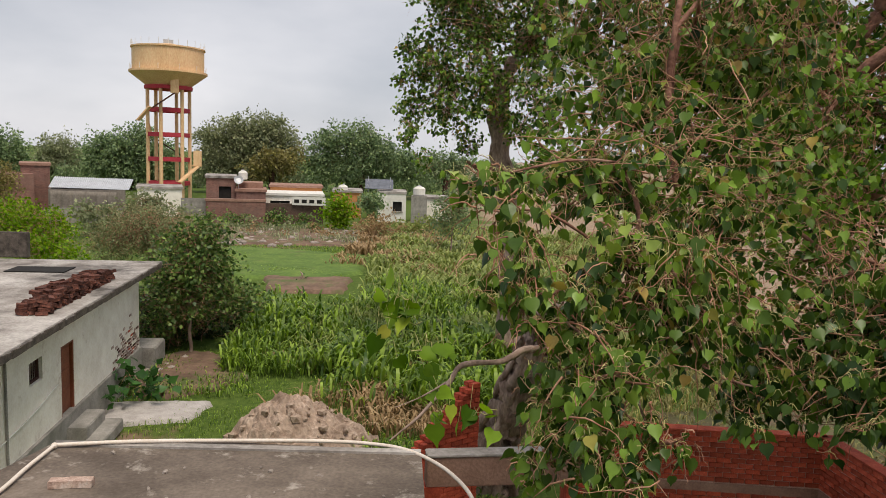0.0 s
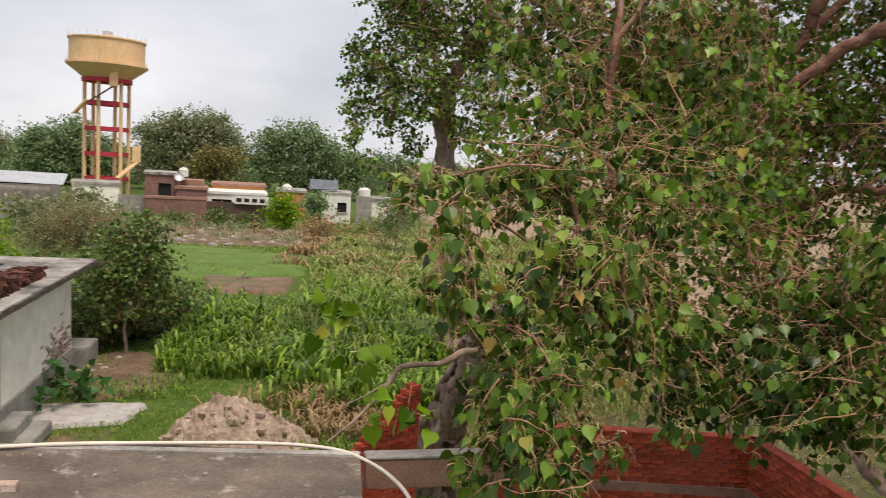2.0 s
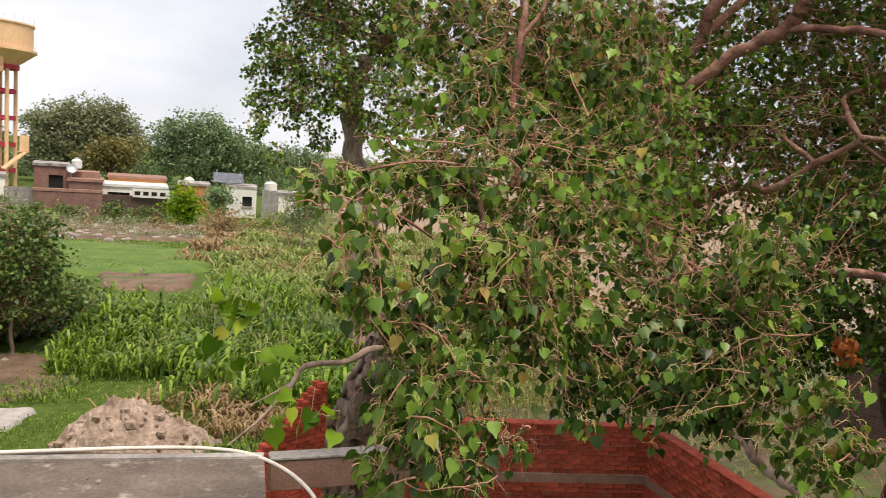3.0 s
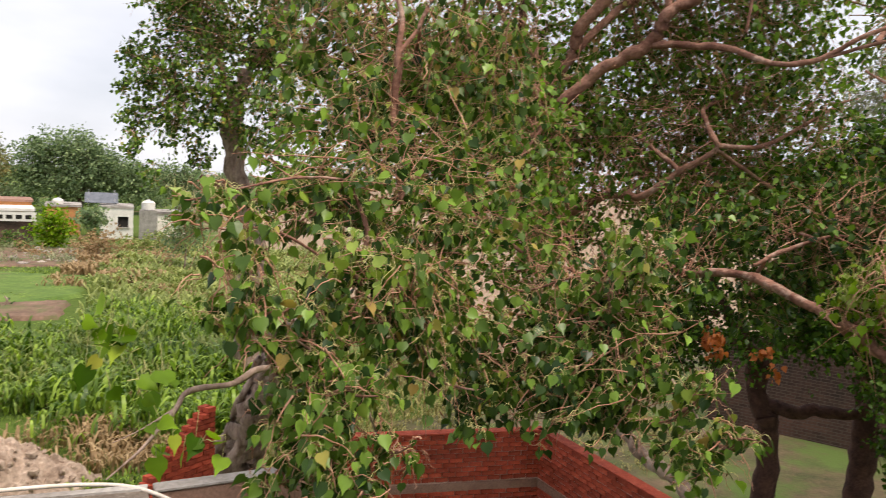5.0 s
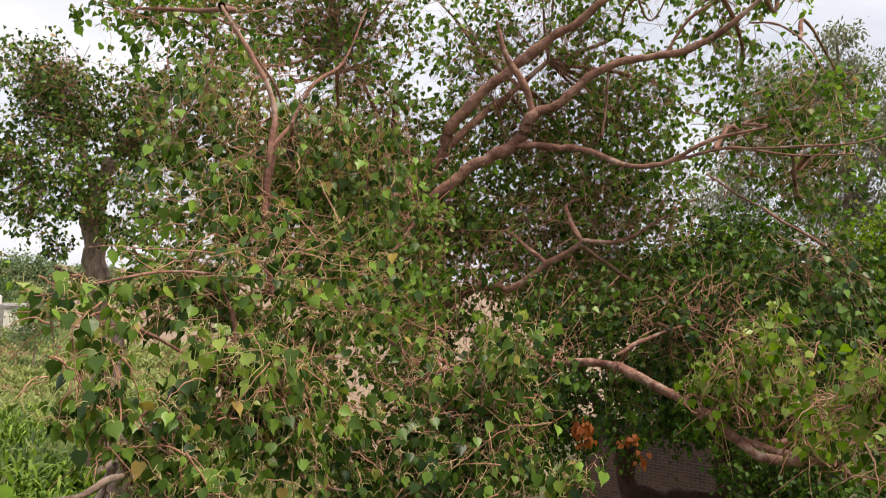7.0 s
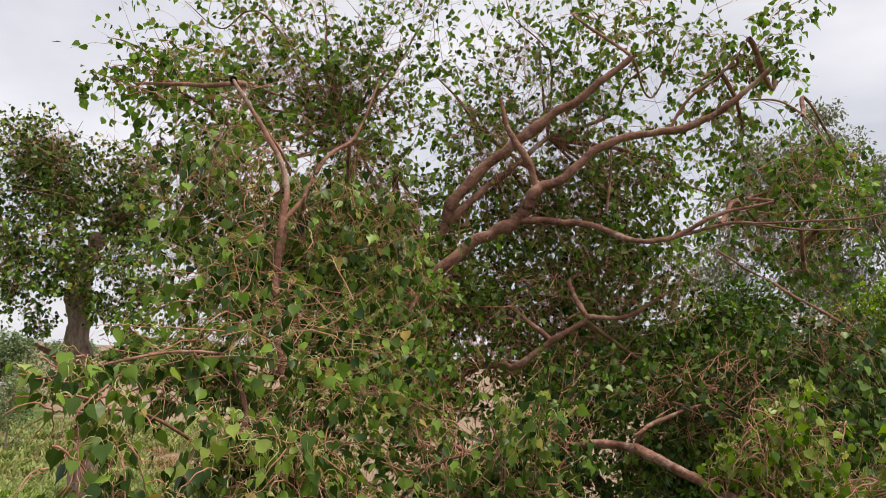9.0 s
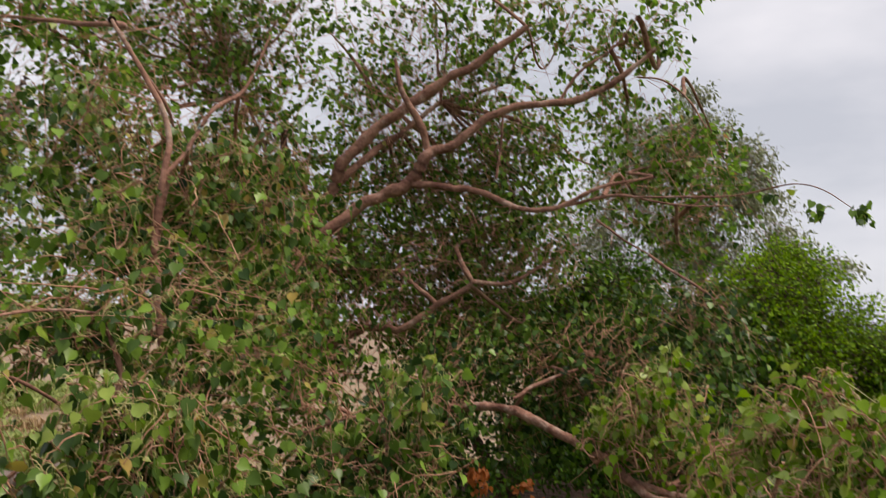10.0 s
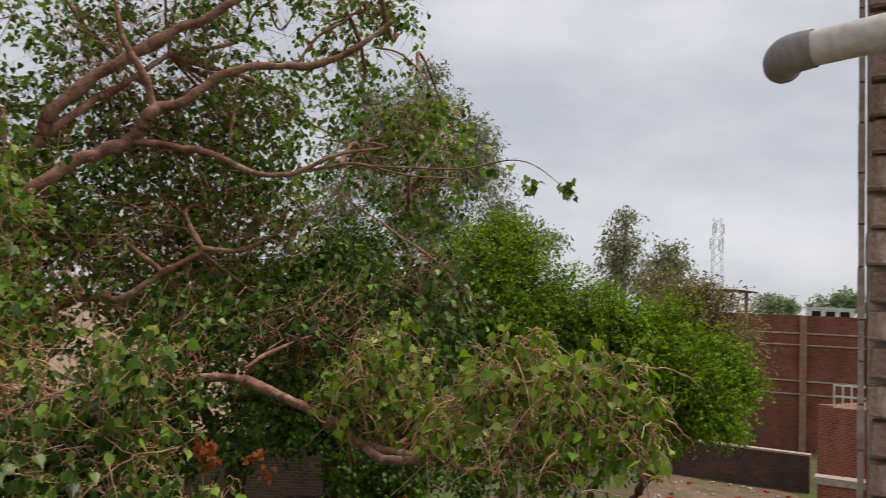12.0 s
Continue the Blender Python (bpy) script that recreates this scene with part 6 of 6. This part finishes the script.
# Dark brickwork here paints in the shade that falls under the neems.
block("mud_wall", (14.65, 17.79, 2.27), (18.35, 12.25, 3.14), 0.4, M_DARKWALL, "low maroon mud-brick wall, neem shade painted into its dark colour", "wall")
patch("leaf_litter", [(5.5, 14.5), (9.0, 23.0), (17.0, 25.0), (48.0, 18.0), (48.0, -4.0), (22.0, -2.0), (12.0, 7.5)], 0.1, M_LITTER, "brown leaf litter and thin grass under the neems", "leaf litter", seed=9)
shrub_low = [(9.7, 9.2, 4.25, 0.6), (10.81, 8.98, 4.3, 0.7), (8.3, 10.2, 4.0, 0.55), (7.84, 10.71, 4.09, 0.77), (8.81, 9.89, 4.25, 0.77), (10.37, 8.18, 3.64, 0.77), (10.96, 7.32, 3.58, 0.77), (11.97, 6.58, 3.53, 0.8), (12.91, 5.73, 3.71, 0.83), (10.56, 9.53, 4.49, 0.83), (14.27, 4.95, 4.03, 0.67), (11.1, 8.63, 3.65, 0.73), (10.94, 8.01, 2.75, 0.7)]
under = thing("understorey_tree", "dark leafy understorey beneath the peepal", "tree")
ul = [(12.10, 10.40, 2.20, 0.080), (11.60, 10.10, 3.60, 0.060), (10.60, 9.70, 4.50, 0.030)]
limb("trunk", rooted(ul, 0.1), M_BARK_DARK, under, 8, 0.05, 5)
crown("crown", under, shrub_low, 0.1, 2.6, L_NEEM, 53, (OVAL_V, LANCE_F), 0.6, 0.006, np.array(ul)[:, :3], twig_material=M_BARK_DARK, per_twig=14)


# ---- far tree belt ----
def far_tree(clumps, leaf, label, seed, size=0.42, cover=5.0):
    c = np.array(clumps)
    low = c[:, :3].mean(0)
    trunked("broad_tree", label, [[(low[0], low[1], -0.1, 0.5), (low[0], low[1], 3.0, 0.4), (low[0] + 0.5, low[1], low[2], 0.2)]], clumps, size, cover, leaf, seed, (OVAL_V, LANCE_F), per_twig=16)


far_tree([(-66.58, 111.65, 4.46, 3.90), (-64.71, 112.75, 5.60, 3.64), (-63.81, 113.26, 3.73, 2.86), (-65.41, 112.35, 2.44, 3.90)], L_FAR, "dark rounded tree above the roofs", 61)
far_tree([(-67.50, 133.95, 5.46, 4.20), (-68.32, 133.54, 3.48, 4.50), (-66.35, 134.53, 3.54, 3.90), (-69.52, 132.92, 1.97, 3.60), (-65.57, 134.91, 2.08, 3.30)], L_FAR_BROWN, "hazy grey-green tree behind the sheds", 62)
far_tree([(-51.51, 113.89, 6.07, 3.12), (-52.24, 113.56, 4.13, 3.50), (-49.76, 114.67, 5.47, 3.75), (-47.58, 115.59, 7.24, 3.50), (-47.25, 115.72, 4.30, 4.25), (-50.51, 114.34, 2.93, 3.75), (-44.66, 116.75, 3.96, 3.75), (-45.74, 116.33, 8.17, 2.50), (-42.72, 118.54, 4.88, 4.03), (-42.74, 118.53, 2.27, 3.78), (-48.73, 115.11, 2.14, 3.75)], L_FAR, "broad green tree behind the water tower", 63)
far_tree([(-35.40, 114.66, 7.65, 3.12), (-33.07, 115.35, 9.25, 3.12), (-29.91, 116.21, 9.98, 3.36), (-26.68, 117.00, 9.87, 3.00), (-24.62, 117.45, 8.93, 2.40), (-34.24, 115.01, 5.60, 3.84), (-30.70, 116.01, 6.57, 4.20), (-27.07, 116.91, 7.13, 4.20), (-23.77, 117.62, 6.83, 3.00), (-33.07, 115.35, 3.53, 3.84), (-28.27, 116.62, 4.10, 4.56), (-24.16, 117.54, 4.24, 3.84), (-36.55, 114.30, 8.43, 1.68), (-25.88, 117.18, 11.00, 1.68), (-36.18, 114.42, 3.43, 3.00)], L_FAR_BROWN, "large spreading haze-paled tree behind the brick dwelling", 64)
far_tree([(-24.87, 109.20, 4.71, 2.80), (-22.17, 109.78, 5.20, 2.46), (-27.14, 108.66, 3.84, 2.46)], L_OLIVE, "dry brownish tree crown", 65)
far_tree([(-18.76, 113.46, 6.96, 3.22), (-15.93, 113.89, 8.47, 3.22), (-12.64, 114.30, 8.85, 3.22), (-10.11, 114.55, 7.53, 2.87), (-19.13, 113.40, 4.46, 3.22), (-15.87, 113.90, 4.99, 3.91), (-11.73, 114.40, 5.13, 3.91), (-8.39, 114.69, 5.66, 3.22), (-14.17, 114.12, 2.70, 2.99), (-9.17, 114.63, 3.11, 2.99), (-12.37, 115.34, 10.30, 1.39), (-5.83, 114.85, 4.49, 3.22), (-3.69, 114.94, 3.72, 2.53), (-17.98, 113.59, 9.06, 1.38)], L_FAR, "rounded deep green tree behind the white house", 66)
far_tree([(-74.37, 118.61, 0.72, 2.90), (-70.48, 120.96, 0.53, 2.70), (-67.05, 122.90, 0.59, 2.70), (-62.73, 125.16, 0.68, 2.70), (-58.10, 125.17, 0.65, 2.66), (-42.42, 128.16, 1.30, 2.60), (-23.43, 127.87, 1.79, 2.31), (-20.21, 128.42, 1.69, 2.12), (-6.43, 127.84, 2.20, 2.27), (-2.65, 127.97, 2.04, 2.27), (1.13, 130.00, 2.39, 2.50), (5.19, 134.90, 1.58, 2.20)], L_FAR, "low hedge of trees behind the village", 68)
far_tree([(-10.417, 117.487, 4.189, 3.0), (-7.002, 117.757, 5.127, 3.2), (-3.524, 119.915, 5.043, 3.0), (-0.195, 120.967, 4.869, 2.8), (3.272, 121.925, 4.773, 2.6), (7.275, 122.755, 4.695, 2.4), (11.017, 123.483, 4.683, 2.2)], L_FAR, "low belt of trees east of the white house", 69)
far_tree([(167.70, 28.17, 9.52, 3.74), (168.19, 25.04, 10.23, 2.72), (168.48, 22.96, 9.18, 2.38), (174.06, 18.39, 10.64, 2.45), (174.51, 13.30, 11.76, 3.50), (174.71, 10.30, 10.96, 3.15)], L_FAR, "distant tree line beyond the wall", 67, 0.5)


# ---- shrubs ----
def shrub(name, label, clumps, leaf, size, cover, seed, shape=None, stem=None):
    t = thing(name, label, "shrub")
    c = np.array(clumps)
    g = c[:, :3].mean(0)
    pts = stem or [(g[0], g[1], -0.05, 0.06), (g[0] + 0.1, g[1], max(0.3, g[2] * 0.5), 0.045), (g[0], g[1], max(0.5, g[2]), 0.02)]
    limb("stem", pts, M_BARK, t, 7, 0.05, seed)
    crown("leaves", t, clumps, size, cover * 1.9, leaf, seed, shape or (OVAL_V, LANCE_F), 0.4, 0.006, np.array(pts)[:, :3], per_twig=12)
    return t


yard = rooted([(-7.92, 23.71, 0.49, 0.060), (-7.92, 23.71, 1.58, 0.055), (-7.95, 23.70, 2.67, 0.040), (-8.02, 23.68, 3.56, 0.030)], 0.07)
shrub("yard_tree", "small bushy tree with a thin pale trunk beside the house", [(-8.02, 23.68, 3.38, 1.02), (-8.50, 23.51, 2.67, 1.12), (-7.54, 23.83, 2.84, 1.12), (-8.03, 23.68, 1.95, 1.22), (-8.84, 23.92, 1.69, 1.14), (-7.02, 24.51, 2.20, 1.04), (-6.68, 24.61, 1.45, 0.93), (-7.38, 23.89, 3.92, 0.71), (-9.34, 24.27, 0.86, 0.95), (-6.28, 25.23, 1.54, 0.74), (-7.02, 24.51, 3.32, 0.73), (-8.35, 25.15, 0.90, 0.97), (-9.36, 25.32, 0.24, 0.88)], L_YARD, 0.15, 1.5, 71, (OVAL_V, LANCE_F), yard)
shrub("grey_shrub", "grey-green feathery shrub behind the small tree", [(-16.05, 38.81, 2.02, 1.88), (-17.26, 38.29, 1.59, 1.37), (-14.53, 39.41, 1.86, 1.54), (-16.02, 40.98, 2.56, 1.25), (-14.12, 41.67, 1.95, 1.43)], L_GREY, 0.11, 1.6, 72)
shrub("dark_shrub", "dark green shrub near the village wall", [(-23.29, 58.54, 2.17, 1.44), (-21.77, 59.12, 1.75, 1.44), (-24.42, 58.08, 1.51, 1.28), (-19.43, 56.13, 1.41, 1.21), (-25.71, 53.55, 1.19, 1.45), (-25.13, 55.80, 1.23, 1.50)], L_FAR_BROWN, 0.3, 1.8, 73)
shrub("bright_shrub", "bright green leafy shrub beside the roof", [(-15.69, 27.89, 3.44, 1.17), (-15.05, 28.24, 3.01, 1.17), (-14.39, 28.58, 2.78, 0.99), (-16.82, 29.55, 3.92, 0.97), (-16.46, 27.44, 3.46, 1.17), (-16.45, 32.02, 3.17, 1.03), (-14.28, 26.39, 2.64, 0.98), (-13.17, 26.95, 2.50, 0.61)], L_BRIGHT, 0.14, 1.5, 74)
shrub("dry_shrub", "reddish dry shrub overhanging the sheds", [(-30.20, 51.85, 4.25, 1.47), (-29.94, 52.00, 3.10, 1.37), (-31.07, 51.33, 3.47, 1.71)], L_OLIVE, 0.2, 1.3, 75)
shrub("round_bush", "round green bush against the wall", [(-8.89, 64.19, 2.72, 1.16), (-9.33, 64.12, 1.61, 1.37), (-8.17, 64.28, 1.88, 1.27), (-9.79, 64.06, 0.89, 1.06), (-8.38, 64.26, 0.82, 1.06)], L_BRIGHT, 0.28, 1.8, 76)
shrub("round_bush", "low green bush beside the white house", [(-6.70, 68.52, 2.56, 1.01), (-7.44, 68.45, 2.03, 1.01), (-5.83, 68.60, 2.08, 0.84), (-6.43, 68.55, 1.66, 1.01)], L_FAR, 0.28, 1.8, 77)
shrub("thorn_bush", "brown thorny bush on the field bank", [(-5.86, 58.21, 1.07, 1.24), (-4.58, 58.32, 1.54, 1.19), (-6.70, 58.11, 0.62, 1.05), (-3.69, 58.38, 0.70, 1.05), (-5.54, 59.74, -0.40, 1.27)], L_STRAW, 0.2, 0.9, 78)
shrub("bank_bush", "green bush on the rubble bank", [(-12.63, 61.72, 0.06, 0.92), (-13.29, 61.58, -0.32, 0.77), (-12.18, 61.81, -0.63, 0.77), (-15.90, 62.82, 0.30, 0.95), (-16.12, 62.76, -0.40, 0.74)], L_FAR_BROWN, 0.22, 1.6, 79)
shrub("bank_bush", "pale green weeds on the bank", [(-3.00, 61.93, 0.61, 1.11), (-1.63, 61.98, 0.88, 1.01), (-4.22, 59.85, 0.09, 0.88), (-0.26, 62.00, 1.16, 1.26), (-7.54, 61.54, -0.44, 0.71)], L_GRASS_PALE, 0.22, 1.3, 80)
shrub("bank_bush", "dark scrub growing along the foot of the village wall", [(-20.4, 64.6, 0.6, 0.9), (-18.6, 65.6, 0.5, 1.0), (-17.0, 64.2, 0.4, 0.8), (-14.6, 65.8, 0.6, 1.0), (-13.4, 64.4, 0.9, 0.9), (-11.8, 66.2, 0.6, 0.9), (-10.6, 63.4, 0.3, 0.8)], L_YARD, 0.22, 1.6, 86)
shrub("bank_bush", "straggling brown scrub on the rubble bank", [(-17.8, 60.4, 0.3, 0.8), (-15.2, 59.2, 0.3, 0.7), (-10.2, 60.6, 0.4, 0.8), (-8.6, 57.8, 0.3, 0.8), (-12.2, 58.2, 0.2, 0.7)], L_STRAW, 0.2, 0.8, 87)
shrub("sapling", "thin young tree on the bank", [(0.13, 50.00, 3.14, 1.22), (-0.39, 50.00, 2.19, 1.06), (0.90, 49.99, 2.42, 1.14), (0.10, 50.00, 4.06, 0.81), (1.60, 49.97, 3.56, 1.02)], L_FAR, 0.18, 1.2, 81)
shrub("broad_weeds", "dark broad-leaved weeds beside the house wall", [(-8.00, 19.42, 0.61, 0.53), (-7.50, 19.08, 0.43, 0.46), (-7.87, 18.39, 0.48, 0.36), (-7.53, 20.14, 0.30, 0.38), (-7.51, 18.54, 0.45, 0.36)], L_BROAD, 0.3, 1.3, 82)
shrub("broad_weeds", "dark taro-like weeds under the small tree", [(-6.81, 25.09, -0.30, 0.53), (-7.25, 24.97, -0.57, 0.42), (-6.51, 26.20, -0.27, 0.48), (-7.57, 26.44, -0.37, 0.40)], L_BROAD, 0.28, 1.3, 83)
shrub("broad_weeds", "low spiky palm seedling on the soil strip", [(-7.24, 38.32, -0.37, 0.44), (-7.65, 38.24, -0.52, 0.32), (-6.73, 38.41, -0.60, 0.32)], L_BROAD, 0.3, 1.2, 84, (LANCE_V, LANCE_F))


# Added bush with near-black leaves: shade of the hollow put in its colour.
shrub("shade_bush", "added dark bush standing in for the shade under the small tree", [(-9.19, 25.39, 0.82, 1.20), (-8.30, 26.22, 0.37, 1.12), (-9.52, 24.73, 0.37, 0.88), (-7.52, 26.97, 0.34, 1.04), (-8.84, 26.04, -0.11, 0.92), (-7.08, 27.61, 0.43, 0.74), (-10.2, 25.2, 1.3, 1.0), (-9.6, 26.6, 1.9, 1.1)], L_SHADE, 0.16, 2.2, 85)


# ---- grasses ----
def grass(name, label, regions, height, leaf, per_m2, seed, wide=1.0, bunch=0.0, stalked=0.0):
    rng = np.random.default_rng(seed)
    pts, hs = [], []
    for x0, x1, y0, y1, lean in regions:
        n = int((x1 - x0) * (y1 - y0) * per_m2)
        p = np.c_[rng.uniform(x0, x1, n), rng.uniform(y0, y1, n)]
        p[:, 0] += (p[:, 1] - y0) * lean
        keep = np.array([noise.noise((q[0] * 0.55, q[1] * 0.55, seed * 1.7)) > bunch + rng.uniform(-0.25, 0.25) for q in p])
        p = p[keep]
        pts.append(p)
        hs.append(np.array([0.75 + 0.5 * noise.noise((q[0] * 0.35, q[1] * 0.35, seed + 9.1)) for q in p]))
    p, h = np.concatenate(pts), np.concatenate(hs) * height * rng.uniform(0.6, 1.15, sum(map(len, pts)))
    a = rng.uniform(0, 2 * np.pi, len(p))
    lean = rng.uniform(0.4, 1.5, len(p))
    c, s = np.cos(a), np.sin(a)
    z = np.zeros_like(a)
    m = np.stack([np.stack([c * wide, -s * lean, z], -1), np.stack([s * wide, c * lean, z], -1), np.stack([z, z, z + 1], -1)], 1)
    v, f = scatter(np.c_[p, rng.uniform(0, stalked + 1e-6, len(p)) * h - 0.05], m, h * (1 - 0.45 * stalked), BLADE_V, BLADE_F)
    ob = quads_mesh(name, v, f, leaf)
    return tagged(ob, label, "grass", kind="stuff")


grass("tall_grass", "tall lush green grass and reeds", [(-6.4, 2.5, 21.5, 30.5, -0.12), (-3.0, 4.5, 18.5, 23.0, 0.0), (-3.2, 5.0, 30.5, 35.0, 0.0)], 1.15, L_GRASS, 150, 91, 2.6, -0.2, 0.7)
grass("seeding_grass", "pale seeding grass on the rough field", [(-3.6, 8.0, 33.0, 52.0, -0.05), (-4.0, 14.0, 50.0, 66.0, 0.0)], 1.2, L_GRASS_PALE, 26, 92, 2.6, -0.15)
grass("dry_grass", "dry straw-coloured grass", [(-4.2, 1.5, 17.6, 20.2, 0.0), (-5.5, 2.0, 22.0, 31.0, -0.1), (-2.0, 9.0, 40.0, 62.0, 0.0)], 0.8, L_STRAW, 60, 93, 1.8, 0.1)
grass("dry_grass", "reddish dry grass on the field bank", [(-7.0, -0.5, 44.0, 60.0, 0.05)], 1.1, L_STRAW, 30, 101, 2.4, 0.0)
grass("dry_grass", "trampled straw behind the sand heap", [(-3.6, 0.8, 17.0, 19.4, 0.0)], 0.6, L_STRAW, 120, 102, 1.8, -0.1)
grass("leafy_weeds", "low leafy weeds beside the stepped wall", [(-1.8, 1.2, 13.0, 18.0, 0.0), (-8.4, -5.0, 19.5, 23.0, 0.0)], 0.35, L_GRASS, 160, 103, 3.6, -0.15, 0.6)
grass("short_grass", "short green turf in the yard", [(-8.6, -1.0, 15.5, 25.0, 0.0), (0.0, 5.0, 15.0, 20.0, 0.0)], 0.17, L_GRASS, 130, 94, 2.4, -0.25)
grass("seeding_grass", "yellowish seeding grass among the reeds", [(-4.5, 3.0, 23.0, 31.0, -0.1), (-3.0, 6.0, 30.0, 38.0, 0.0)], 1.25, L_GRASS_PALE, 60, 99, 1.5, 0.0, 0.4)
grass("rough_grass", "rough olive grass behind the red wall", [(1.5, 13.0, 14.5, 26.0, 0.0)], 0.5, L_OLIVE, 80, 98, 1.8, -0.3)
grass("short_grass", "thin turf under the trees", [(3.0, 22.0, 14.0, 24.0, 0.0), (8.0, 20.0, 6.0, 14.0, 0.0)], 0.17, L_NEEM, 85, 95, 2.4, -0.05)
grass("short_grass", "short crop of the green field", [(-17.0, -5.0, 40.0, 54.0, -0.1)], 0.26, L_GRASS, 70, 96, 3.0, -0.3)
grass("bank_weeds", "rough weeds along the rubble bank", [(-26.0, 6.0, 54.0, 66.0, 0.0)], 0.7, L_FAR_BROWN, 22, 97, 3.5, -0.05, 0.5)
